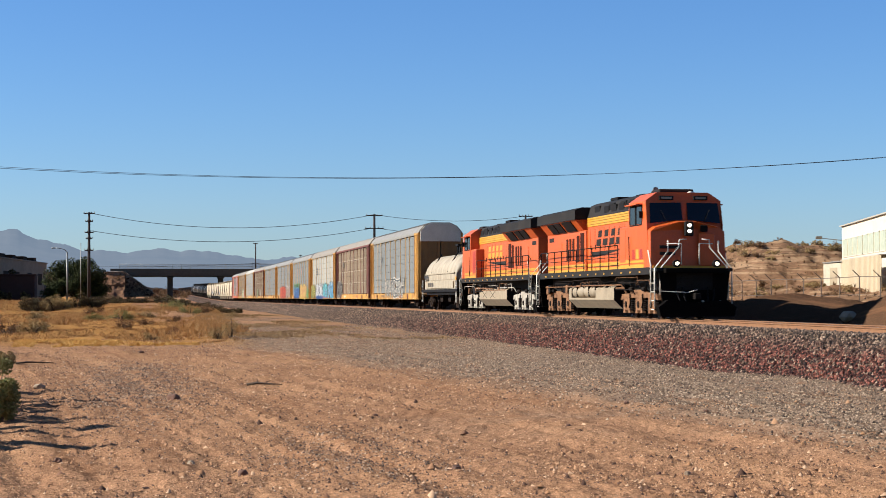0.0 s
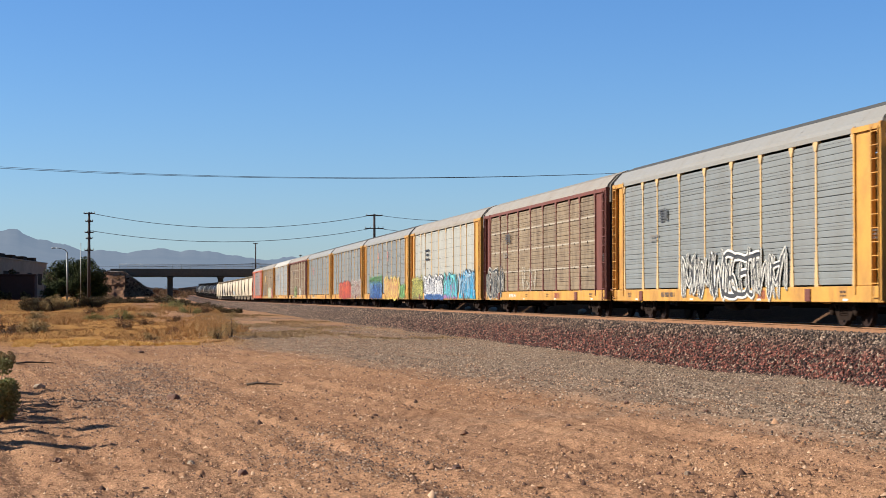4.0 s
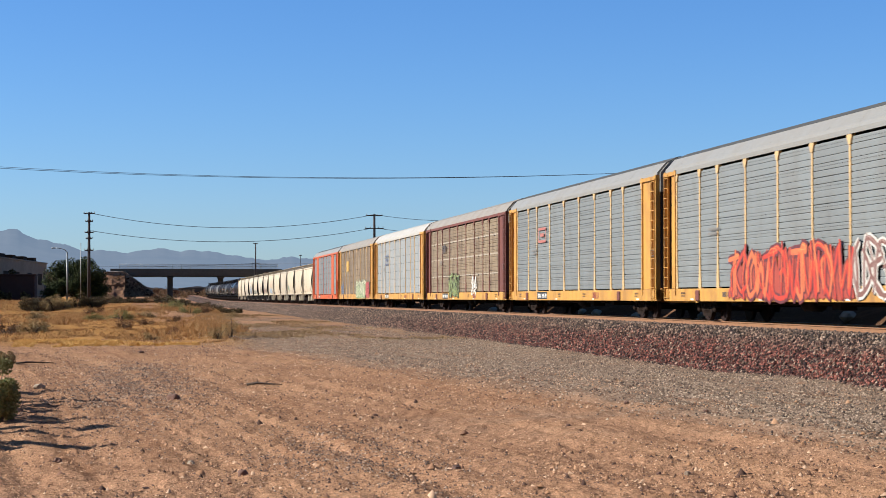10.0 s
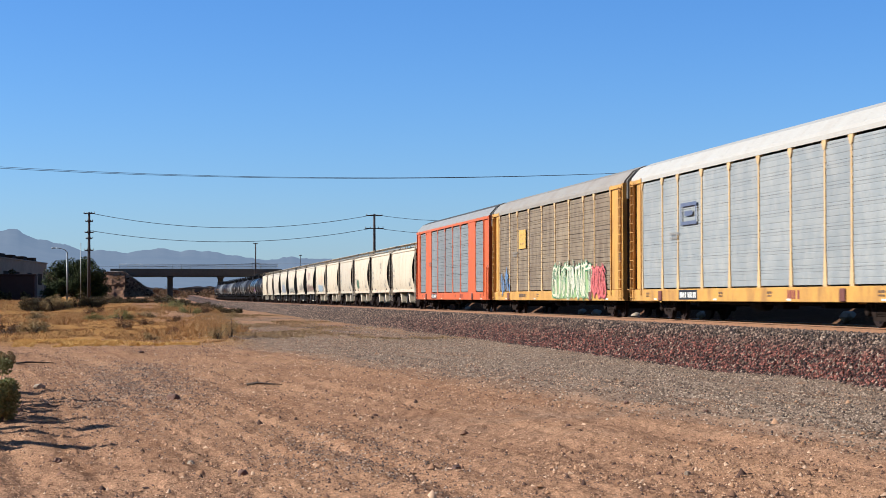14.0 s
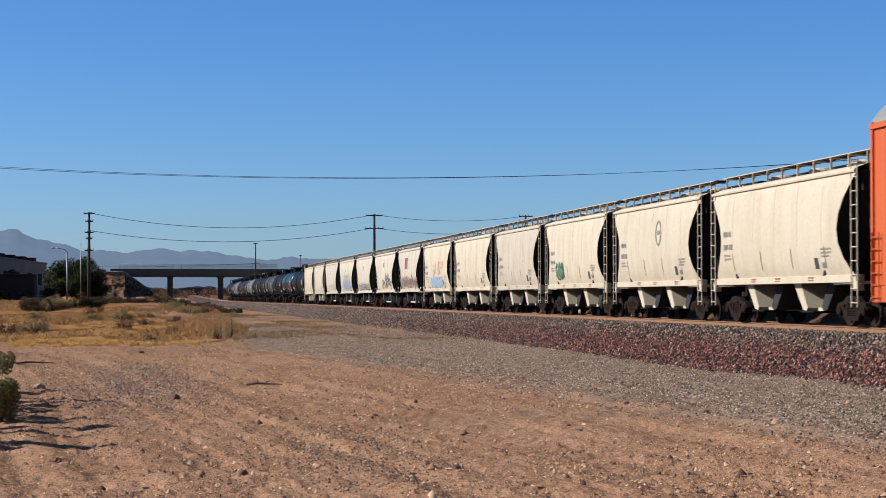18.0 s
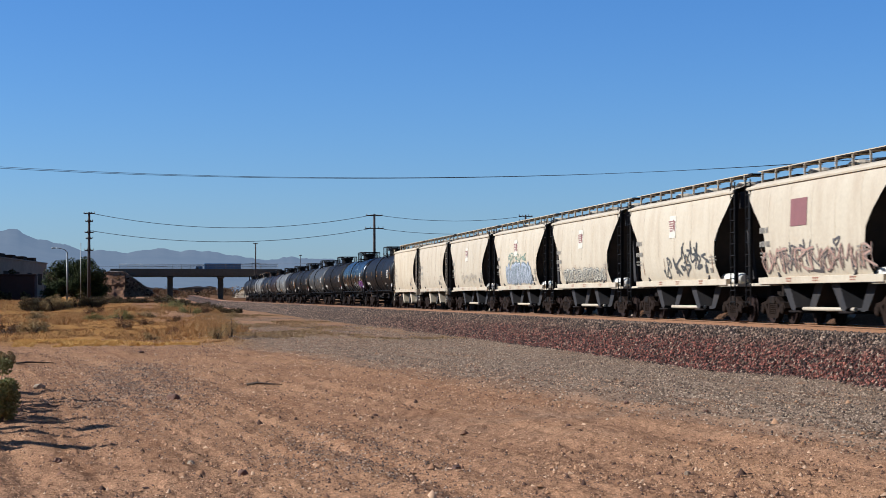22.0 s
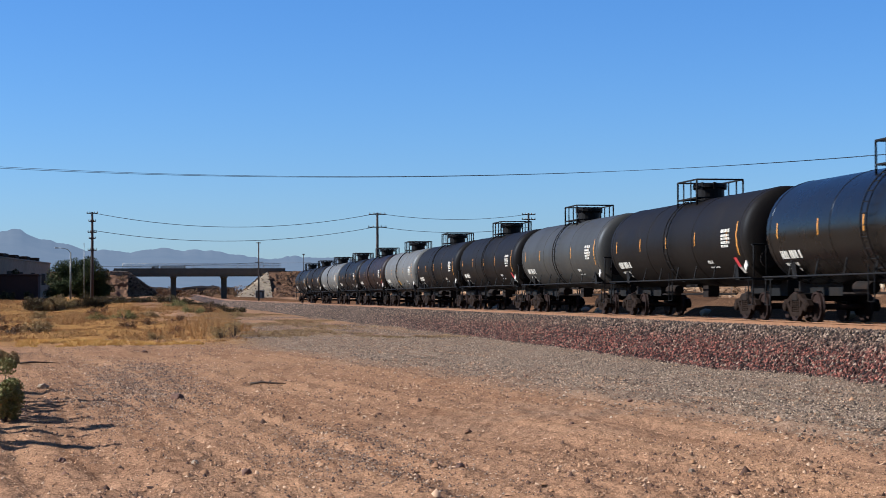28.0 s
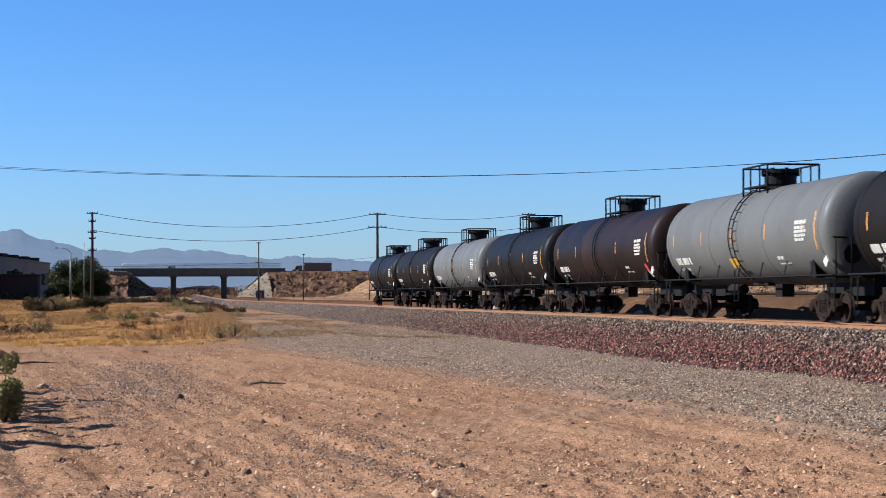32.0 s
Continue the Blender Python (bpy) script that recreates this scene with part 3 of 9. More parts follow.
    train_shade = nodes.new("ShaderNodeMix")
    train_shade.data_type = "RGBA"
    train_shade.inputs["B"].default_value = (0.030, 0.020, 0.013, 1)
    link(shade_reach.outputs[0], train_shade.inputs["Factor"])
    link(red.outputs["Result"], train_shade.inputs["A"])
    link(train_shade.outputs["Result"], bsdf.inputs["Base Color"])
    return m


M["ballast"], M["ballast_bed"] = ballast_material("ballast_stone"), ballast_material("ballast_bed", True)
M["gravel"] = stones_material("grey_gravel", [(0.24, 0.180, 0.128), (0.11, 0.080, 0.058), (0.33, 0.25, 0.18), (0.17, 0.118, 0.082), (0.52, 0.41, 0.31), (0.065, 0.047, 0.036)])
M["coarse"] = stones_material("dark_coarse_gravel", [(0.21, 0.140, 0.10), (0.11, 0.073, 0.054), (0.29, 0.20, 0.145), (0.060, 0.042, 0.034), (0.46, 0.345, 0.26), (0.14, 0.092, 0.068)])
M["pebble"] = stones_material("desert_pebbles", [(0.44, 0.245, 0.13), (0.35, 0.19, 0.105), (0.52, 0.31, 0.18), (0.13, 0.070, 0.043), (0.66, 0.45, 0.30), (0.095, 0.052, 0.034), (0.24, 0.13, 0.08)])


def ballast_top(x, y):
    """Height of the ballast: flat between the rails, then a slope of about one in two."""
    d = np.abs(x)
    base = track_z(y) - 0.19
    return base - ease(d, 1.5, 1.9) * 0.06 - np.clip(d - 1.7, 0, 9) * 0.43


def build_track():
    ys = np.concatenate([np.arange(-60, 30, 2.0), np.arange(30, 160, 0.4), np.arange(160, 1150, 3.0)])
    xs = np.array([-4.6, -4.2, -3.8, -3.4, -3.0, -2.6, -2.2, -1.9, -1.6, -1.2, -0.6, 0, 0.6, 1.2, 1.6, 1.9, 2.4, 3.0, 3.6, 4.2, 4.6])
    y, x = np.meshgrid(ys, xs, indexing="ij")
    x = x + 0.12 * value_noise(y * 0.5, x * 3) * (np.abs(x) > 1.7)
    z = ballast_top(x, y) + 0.03 * value_noise(x * 6, y * 6)
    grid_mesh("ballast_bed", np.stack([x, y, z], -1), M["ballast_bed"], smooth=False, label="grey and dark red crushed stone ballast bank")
    rng = np.random.default_rng(11)
    n = 78000
    yy = 36 + 175 * rng.random(n) ** 1.5
    xx = -1.0 - 3.7 * rng.random(n)
    xx[::9] = rng.uniform(-0.6, 4.5, len(xx[::9]))
    zz = np.maximum(ballast_top(xx, yy), ground_z(xx, yy)) + 0.018
    far_y = 205 + 260 * np.random.default_rng(65).random(16000) ** 1.3
    far_x = -1.3 - 3.3 * np.random.default_rng(66).random(16000)
    stones("distant_ballast_stones", np.stack([far_x, far_y, np.maximum(ballast_top(far_x, far_y), ground_z(far_x, far_y)) + 0.02], -1), 0.05 + 0.07 * np.random.default_rng(67).random(16000), M["ballast"], "loose grey ballast stones along the distant track", 68, 1.0)
    stones("ballast_stones", np.stack([xx, yy, zz], -1), rng.uniform(0.026, 0.056, n), M["ballast"], "loose grey and dark red ballast stones beside the rails", 12, 1.0)
    # gravel beside the ballast, pebbles on the dirt road
    n = 60000
    yy = 21 + 104 * rng.random(n) ** 1.6
    edge = -10.3 - 0.115 * (np.minimum(yy, 95) - 24) + rng.normal(0, 1.0, n)
    xx = edge + (-4.1 - edge) * rng.random(n) ** 0.9
    stones("gravel_stones", np.stack([xx, yy, ground_z(xx, yy) + 0.004], -1), rng.uniform(0.010, 0.034, n), M["gravel"], "loose grey gravel along the ballast", 13, 0.9, True)
    n = 260000
    dist = 1 / rng.uniform(1 / 90, 1 / 13.2, n)
    ang = np.radians(9.15 + rng.uniform(-16, 16, n))
    xx, yy = EYE.x + dist * np.sin(ang), dist * np.cos(ang)
    size = 0.005 + 0.012 * rng.random(n) ** 3 + 0.03 * rng.random(n) ** 30 + 0.05 * rng.random(n) ** 300
    patch = value_noise(xx * 0.35, yy * 0.10) + 0.6 * value_noise(xx * 1.1 + 5, yy * 0.4)
    west = ease(-xx, 19.0, 21.5) * ease(yy, 25, 34) * ease(70 - yy, 0, 20)
    keep = (xx < -4.5) & (rng.random(n) < 0.55 + 0.45 * ease(yy, 16, 32)) & (rng.random(n) < 0.15 + 0.62 * np.clip(patch, 0, 1) ** 1.5 + 0.4 * west) & (yy < 84)
    xx, yy, size = xx[keep], yy[keep], size[keep]
    # darker coarse gravel patches on the west of the road and far off
    m = 17000
    kind = rng.random(m)
    px = np.where(kind < 0.6, rng.normal(-20.5, 0.9, m), np.where(kind < 0.75, rng.normal(-17.6, 0.7, m), rng.uniform(-27, -11, m)))
    py = np.where(kind < 0.6, rng.normal(42, 7, m), np.where(kind < 0.75, rng.normal(23, 3.0, m), rng.uniform(52, 86, m)))
    keep = (kind < 0.75) | (value_noise(px * 0.5, py * 0.12) > 0.1)
    px, py = px[keep], py[keep]
    stones("coarse_pebbles", np.stack([px, py, ground_z(px, py) + 0.004], -1), rng.uniform(0.008, 0.022, len(px)) * (0.7 + py / 80), M["coarse"], "dark coarse pebbles in patches on the dirt road", 19, 1.0, True)
    q = 60000
    fy = rng.uniform(32, 84, q)
    fx = EYE.x + fy * np.tan(np.radians(9.15 + rng.uniform(-14, 10, q)))
    fine = (fx < -9) & (value_noise(fx * 0.7, fy * 0.2) > -0.45)
    fx, fy = fx[fine], fy[fine]
    stones("distant_pebbles", np.stack([fx, fy, ground_z(fx, fy) + 0.003], -1), 0.010 + 0.022 * rng.random(len(fx)) ** 3, M["pebble"], "fine brown pebbles strewn over the dirt road", 20, 1.0, True)
    q = 42000
    gy = 84 + 100 * rng.random(q) ** 1.3
    gx = rng.uniform(-16.5, -4.3, q)
    thin = value_noise(gx * 0.5, gy * 0.08 + 20) > -0.15 - 0.5 * ease(gx, -9, -5)
    gx, gy = gx[thin], gy[thin]
    stones("verge_stones", np.stack([gx, gy, ground_z(gx, gy) + 0.004], -1), 0.016 + 0.03 * rng.random(len(gx)) ** 2, M["coarse"], "scattered stones on the verge beside the ballast", 23, 0.9, True)
    stones("pebbles", np.stack([xx, yy, ground_z(xx, yy) + size * 0.25], -1), size, M["pebble"], "scattered brown and grey pebbles on the dirt", 14, 1.0, True)
    # rails: foot, web and head
    section = [(-0.075, 0), (0.075, 0), (0.07, 0.018), (0.012, 0.04), (0.010, 0.125), (0.036, 0.14), (0.036, 0.166), (0.028, 0.172), (-0.028, 0.172), (-0.036, 0.166), (-0.036, 0.14), (-0.010, 0.125), (-0.012, 0.04), (-0.07, 0.018)]
    for side in (-1, 1):
        rail = thing("rail", "rusty brown steel running rail on ties", "rail", group="rails of the track", kind="structure")
        bm = bmesh.new()
        rows = []
        stretch = [-60, 60, 200, 400] + list(range(430, 1151, 60))
        for yy in stretch:
            rows.append([bm.verts.new((side * 0.755 + p[0], yy, float(track_z(yy)) - 0.172 + p[1])) for p in section])
        for a, b in zip(rows, rows[1:]):
            for k in range(len(section)):
                bm.faces.new((a[k], a[(k + 1) % len(section)], b[(k + 1) % len(section)], b[k]))
        bmesh.ops.recalc_face_normals(bm, faces=bm.faces)
        part("rail_body", bm, M["rail"], rail)
        bm = bmesh.new()
        strip = [[bm.verts.new((side * 0.755 + s * 0.026, yy, float(track_z(yy)) + 0.004)) for s in (-1, 1)] for yy in stretch]
        for a, b in zip(strip, strip[1:]):
            bm.faces.new((a[0], a[1], b[1], b[0]))
        part("worn_running_band", bm, M["railhead"], rail, "polished steel running band")
    ties = thing("railway_ties", "weathered ties bedded in ballast under the rails", "railway ties", kind="structure")
    def tie(bm):
        box(bm, -1.32, 1.32, -0.125, 0.125, -0.2, 0.0, 0.02)
    def clip(bm):
        turned(bm, [(-0.02, 0.03), (0.0, 0.05), (0.02, 0.045), (0.045, 0.015)], (0, 0, 0), "z", 8)
        box(bm, -0.10, 0.14, -0.07, 0.07, -0.02, 0.008)
    tie_mesh, clip_mesh = shared("tie", tie), shared("rail_clip", clip)
    rng = random.Random(3)
    y = 38.0
    joined = bmesh.new()
    count = 0
    while y < 700:
        z = float(track_z(y)) - 0.175
        if count < 290:
            t = part("tie", tie_mesh, M["tie"], ties, at=pose(rng.uniform(-0.03, 0.03), y, z + rng.uniform(-0.012, 0.004), 0, 0, rng.uniform(-1, 1)))
            part("rail_clip", clip_mesh, M["clip"], t, at=pose(-0.90, 0, 0.012))
        else:
            box(joined, -1.32, 1.32, y - 0.125, y + 0.125, z - 0.2, z)
        count += 1
        y += 0.61
    tagged(part("far_ties", joined, M["tie"], ties), kind="stuff")


build_track()

# ---- distance: mountains ----


def build_mountains():
    m = material("haze_glow_mountain", (0.040, 0.040, 0.041), 1.0, stain=(0.017, 0.020, 0.025), stain_amount=0.9, scale=0.009, grain=0.03, vary=0.15, bump=0.0, specular=0.0)
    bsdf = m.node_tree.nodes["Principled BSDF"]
    # the air's haze is put in as a faint blue glow on the rock
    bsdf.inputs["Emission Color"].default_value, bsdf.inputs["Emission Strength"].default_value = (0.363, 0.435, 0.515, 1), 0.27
    # skyline: degrees east of the track, metres of height; the range sinks towards the east
    skyline = ((-9, 118), (-6.5, 122), (-5.4, 132), (-4.5, 143), (-4.2, 151), (-3.95, 148), (-3.75, 139), (-3.4, 128), (-3.1, 127), (-2.9, 120), (-2.5, 116), (-2.0, 104),
               (-1.5, 106), (-1.0, 102), (-0.6, 100), (-0.2, 105), (0.35, 110), (0.9, 104), (1.4, 106), (2.0, 102), (2.6, 94), (3.2, 89), (3.7, 84),
               (4.4, 92), (4.8, 88), (5.4, 87), (6.1, 84), (6.8, 78), (9, 70), (12, 62), (16, 50), (20, 38), (26, 30))
    ang = np.linspace(-9, 26, 520)
    top = np.interp(ang, [s[0] for s in skyline], [s[1] for s in skyline])
    fine = 1.6 * value_noise(ang * 6, 3.0) + 0.9 * value_noise(ang * 17, 8.0)
    broad = np.convolve(np.pad(top, 30, mode="edge"), np.hanning(61) / np.hanning(61).sum(), "valid")
    d, a = np.meshgrid(np.linspace(0, 1, 26), ang, indexing="ij")
    r = 3300 + 1200 * d
    rise = np.clip(d / 0.72, 0, 1) ** 1.15 * np.where(d > 0.72, 1 - (d - 0.72) * 1.5, 1)
    near_crest = np.clip(d / 0.72, 0, 1) ** 7
    h = (broad[None] * (1 - near_crest) + (top + fine)[None] * near_crest) * (rise + 0.02 * value_noise(a * 0.8, d * 5) * np.sin(np.pi * np.clip(d / 0.72, 0, 1)))
    rr = np.radians(a)
    pts = np.stack([EYE.x + r * np.sin(rr), r * np.cos(rr), -1 + h * r / 4000], -1)
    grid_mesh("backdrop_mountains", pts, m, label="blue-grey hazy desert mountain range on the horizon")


build_mountains()

# ---- overpass, its banks and traffic ----


def build_overpass():
    over = thing("overpass", "grey concrete road overpass with mesh railing across the track", "overpass", kind="structure")
    y0, y1 = 638.0, 650.0
    bm = bmesh.new()
    box(bm, -31, 24, y0 + 0.6, y1 - 0.6, 9.75, 10.0)
    part("deck_slab", bm, M["concrete_dark"], over)
    for k in range(5):
        bm = bmesh.new()
        gy = y0 + 1.2 + k * 2.3
        prism(bm, [(gy - 0.5, 9.2), (gy + 0.5, 9.2), (gy + 0.3, 9.35), (gy + 0.25, 9.6), (gy + 0.6, 9.75), (gy - 0.6, 9.75), (gy - 0.25, 9.6), (gy - 0.3, 9.35)], -30, 24)
        part("girder", bm, M["concrete_dark"], over)
    for yy in (y0, y1 - 0.6):
        bm = bmesh.new()
        prism(bm, [(yy, 10.35), (yy + 0.1, 9.4), (yy + 0.6, 9.4), (yy + 0.6, 10.6), (yy + 0.45, 10.9), (yy + 0.4, 11.95), (yy + 0.0, 11.95)], -33, 26)
        part("parapet", bm, M["concrete_dark"], over)
    for x in (-12.6, 4.9):
        pier = part("pier", prism(bmesh.new(), [(x - 0.95, 643.0), (x + 0.95, 643.0), (x + 0.95, 645.5), (x - 0.95, 645.5)], 0.5, 8.75, "z"), M["concrete_dark"], over)
        part("pier_cap", box(bmesh.new(), x - 1.1, x + 1.1, y0 + 0.5, y1 - 0.5, 8.7, 9.2, 0.08), M["concrete_dark"], over)
    rail = part("railing", tube(tube(bmesh.new(), [(-30, y0 + 0.3, 13.55), (24.5, y0 + 0.3, 13.55)], 0.05), [(-30, y0 + 0.3, 12.85), (24.5, y0 + 0.3, 12.85)], 0.04), M["steel"], over, "dark steel railing")
    bm = bmesh.new()
    for i in range(270):
        x = -29.9 + i * 0.2
        box(bm, x - 0.022, x + 0.022, y0 + 0.29, y0 + 0.31, 11.95, 13.5)
    tagged(part("railing_picket", bm, M["steel"], over), kind="stuff")
    for i in range(19):
        x = -30 + i * 3.027
        part("railing_post", tube(bmesh.new(), [(x, y0 + 0.3, 11.9), (x, y0 + 0.3, 13.58)], 0.05), M["steel"], over)


build_overpass()


def bank_sheet(name, x_top, x_toe, x_far, mat, paving, label):
    """A road bank: its end sloping towards the track and its long south face."""
    s = 1 if x_far > x_top else -1
    xs = np.linspace(0, 1, 220)
    t = np.linspace(0, 1, 26)
    tt, xx = np.meshgrid(t, xs, indexing="ij")
    x = x_top + (x_far - x_top) * xx ** 2.2
    y = 612 + 26 * tt + 2.0 * value_noise(x * 0.13, tt * 5) * np.sin(np.pi * tt)
    z = 0.6 + 10.3 * tt ** 0.92 + (0.55 * value_noise(x * 0.5, tt * 9) + 0.3 * value_noise(x * 1.3, tt * 20)) * np.sin(np.pi * tt) ** 0.6
    rows = [np.stack([x[-1:], np.full_like(x[-1:], yy), np.full_like(x[-1:], zz)], -1) for yy, zz in ((639.2, 10.75), (640.5, 9.98), (649.5, 9.98), (652, 10.6), (680, 0.5))]
    pts = np.concatenate([np.stack([x, y, z], -1)] + rows, 0)
    grid_mesh(name, pts, mat, smooth=False, label=label)
    if s < 0:
        bm = prism(bmesh.new(), [(x_toe, 0.7), (x_top, 10.9), (x_top - 6, 10.9), (x_top - 6, 0.0), (x_toe, 0.0)], 634, 652, "y")
        bmesh.ops.subdivide_edges(bm, edges=bm.edges, cuts=6, use_grid_fill=True)
        for v in bm.verts:
            v.co += 0.35 * Vector((noise.noise(v.co * 0.5), noise.noise(v.co * 0.5 + Vector((9, 0, 0))), noise.noise(v.co * 0.5 + Vector((0, 9, 0)))))
        tagged(part(paving, bm, M["slope_paving_shaded"], None), "broken grey concrete slope paving under the overpass end", "", "", "structure")
        rr = np.random.default_rng(61)
        u, w = rr.random(900), rr.random(900)
        stones("broken_slabs", np.stack([x_toe + (x_top - x_toe) * u, 633.6 + 10 * w ** 2, 0.7 + 10.2 * u * rr.random(900) ** 0.35], -1), 0.2 + 0.45 * rr.random(900) ** 2, M["slabs_dark"], "broken slabs and rubble on the slope under the overpass", 62)
        return
    # paved cone under the abutment
    n = 16
    xs, t = np.linspace(0, 1, n), np.linspace(0, 1, 14)
    tt, uu = np.meshgrid(t, xs, indexing="ij")
    yy = 612 + 40 * uu
    lift = np.clip((yy - 612) / 26, 0, 1)
    x = x_toe + (x_top - x_toe) * tt + 0.15 * value_noise(uu * 9, tt * 9)
    z = np.minimum(0.9 + 10.0 * tt, 0.6 + 10.3 * lift ** 0.92 + 0.2)
    grid_mesh(paving, np.stack([x, yy, z], -1), M["slope_paving"], smooth=False, label="worn concrete slope paving under the overpass end")
    rr = np.random.default_rng(63)
    u, w = rr.random(420), rr.random(420)
    yy = 612 + 40 * w
    z = np.minimum(0.9 + 10.0 * u, 0.8 + 10.3 * np.clip((yy - 612) / 26, 0, 1) ** 0.92)
    stones("slope_rubble", np.stack([x_toe + (x_top - x_toe) * u, yy, z], -1), 0.12 + 0.5 * rr.random(420) ** 2.5, M["slabs_pale"], "broken concrete and stones on the paved slope", 64)


M["slabs_dark"] = stones_material("dark_broken_slabs", [(0.20, 0.165, 0.13), (0.09, 0.070, 0.055), (0.30, 0.25, 0.20), (0.05, 0.037, 0.03)])
M["slabs_pale"] = stones_material("pale_broken_slabs", [(0.27, 0.19, 0.115), (0.17, 0.115, 0.07), (0.34, 0.25, 0.16), (0.09, 0.06, 0.038)])
# darker copy of the slope paving: the west slope's shade is in its colour
M["slope_paving_shaded"] = material("broken_slope_paving", (0.24, 0.19, 0.145), 0.95, stain=(0.06, 0.042, 0.03), stain_amount=1.0, scale=0.8, grain=3.0, vary=0.3)
M["bank"] = material("bank_dirt", (0.19, 0.105, 0.06), 0.95, stain=(0.075, 0.042, 0.027), stain_amount=1.0, scale=0.5, grain=2.0, vary=0.35, bump=0.5, specular=0.1)
bank_sheet("embankment_east", 20.0, 7.5, 720.0, M["bank"], "slope_paving_east", "eroded brown dirt bank carrying the road")
bank_sheet("embankment_west", -28.0, -14.5, -620.0, M["bank"], "slope_paving_west", "brown dirt bank carrying the road")


def build_cabinet():
    c = thing("signal_cabinet", "grey steel signal cabinet beside the track", "cabinet", pose(12.6, 560, 0.9))
    part("body", box(bmesh.new(), -1.3, 1.3, -1, 1, 0, 2.9, 0.05), M["concrete_dark"], c)
    part("roof", prism(bmesh.new(), [(-1.45, 2.9), (1.45, 2.9), (1.45, 3.0), (0, 3.2), (-1.45, 3.0)], -1.15, 1.15, "y"), M["steel"], c)
    part("door", box(bmesh.new(), -0.5, 0.5, -1.04, -1.0, 0.3, 2.5), M["steel"], c)


build_cabinet()

# ---- poles and wires ----


def sagging(a, b, sag, n=24):
    a, b = Vector(a), Vector(b)
    return [a.lerp(b, i / n) - Vector((0, 0, 4 * sag * (i / n) * (1 - i / n))) for i in range(n + 1)]


def utility_pole(x, y, base, top, arms, r=0.17, label="dark wooden utility pole with crossarms"):
    p = thing("utility_pole", label, "utility pole", pose(x, y, base), group="utility poles")
    h = top - base
    part("shaft", tube(bmesh.new(), [(0, 0, -0.5), (0, 0, h * 0.5), (0, 0, h)], [r * 1.25, r, r * 0.75], 10), M["pole"], p)
    for z, half in arms:
        arm = part("crossarm", box(bmesh.new(), -half, half, -0.12, 0.0, h - z - 0.1, h - z + 0.03, 0.01), M["pole"], p)
        for s in (-1, -0.45, 0.45, 1):
            part("insulator", turned(bmesh.new(), [(0.0, 0.03), (0.04, 0.07), (0.12, 0.06), (0.2, 0.03)], (s * half * 0.93, -0.06, h - z + 0.03), "z", 8), M["steel"], arm)
    return p


utility_pole(-28.2, 254.5, 1.5, 13.7, [(0.15, 0.75), (1.25, 0.5), (2.75, 0.6), (3.6, 0.45), (5.2, 0.6)], 0.2)
utility_pole(11.0, 253.3, 0.4, 13.7, [(0.2, 1.15), (2.0, 1.3)], 0.2)
utility_pole(33.3, 256.8, 1.0, 13.9, [(0.2, 1.0), (0.9, 1.0)], 0.18)
utility_pole(4.2, 421.5, 1.0, 14.6, [(0.2, 0.5), (4.7, 0.9)], 0.17)
utility_pole(18.5, 470, 1.0, 13.0, [(0.2, 0.3)], 0.09, "slim wooden utility pole")


def wire(points, r, label):
    ob = part("wire", tube(bmesh.new(), points, r, 5), M["wire"], None)
    return tagged(ob, label, "wire", "overhead wires")


for za, zb, off in ((13.6, 13.6, 0.0), (11.2, 11.75, 0.15)):
    wire(sagging((-28.2, 254.4 + off, za), (11.0, 253.2 + off, zb), 1.95 if off == 0 else 1.75), 0.035, "dark overhead wire strung between poles")
    wire(sagging((11.0, 253.2 + off, zb), (33.3, 256.7 + off, zb + 0.1), 0.8), 0.03, "dark overhead wire strung between poles")
wire(sagging((4.2, 421.4, 9.9), (-60, 421.4, 9.9), 0.9), 0.03, "thin overhead wire behind the overpass")
wire(sagging((4.2, 421.4, 9.9), (26, 300, 9.9), 0.9), 0.03, "thin overhead wire by the track")
for dz in (0.0, 0.16):
    wire(sagging((-52.0, 157.0, 14.3 - dz), (62.0, 138.8, 15.8 + dz * 0.6), 3.15, 40), 0.018, "long overhead wire crossing above the track")


def street_lamp(x, y, base, top):
    p = thing("street_lamp", "grey steel street lamp with a curved arm", "street lamp", pose(x, y, base))
    h = top - base
    part("pole", tube(bmesh.new(), [(0, 0, -0.3), (0, 0, h)], [0.15, 0.11], 8), M["steel"], p)
    part("arm", tube(bmesh.new(), [(0, 0, h - 0.1), (-0.35, 0, h + 0.35), (-0.9, 0, h + 0.55), (-1.8, 0, h + 0.65)], 0.05, 6), M["steel"], p)
    part("lamp_head", box(bmesh.new(), -2.3, -1.7, -0.15, 0.15, h + 0.55, h + 0.7, 0.05), M["steel"], p)


street_lamp(-32.0, 275.4, 1.4, 8.7)
for x, y, z0, z1 in ((-29.35, 256.0, 1.4, 9.4),):
    p = thing("steel_post", "thin pale steel post beside the utility pole", "post", pose(x, y, z0))
    part("shaft", tube(bmesh.new(), [(0, 0, -0.3), (0, 0, z1 - z0)], [0.055, 0.04], 8), M["steel"], p)
    part("post_cap", turned(bmesh.new(), [(0, 0.07), (0.06, 0.05), (0.1, 0.01)], (0, 0, z1 - z0), "z", 8), M["steel"], p)

# ---- buildings ----


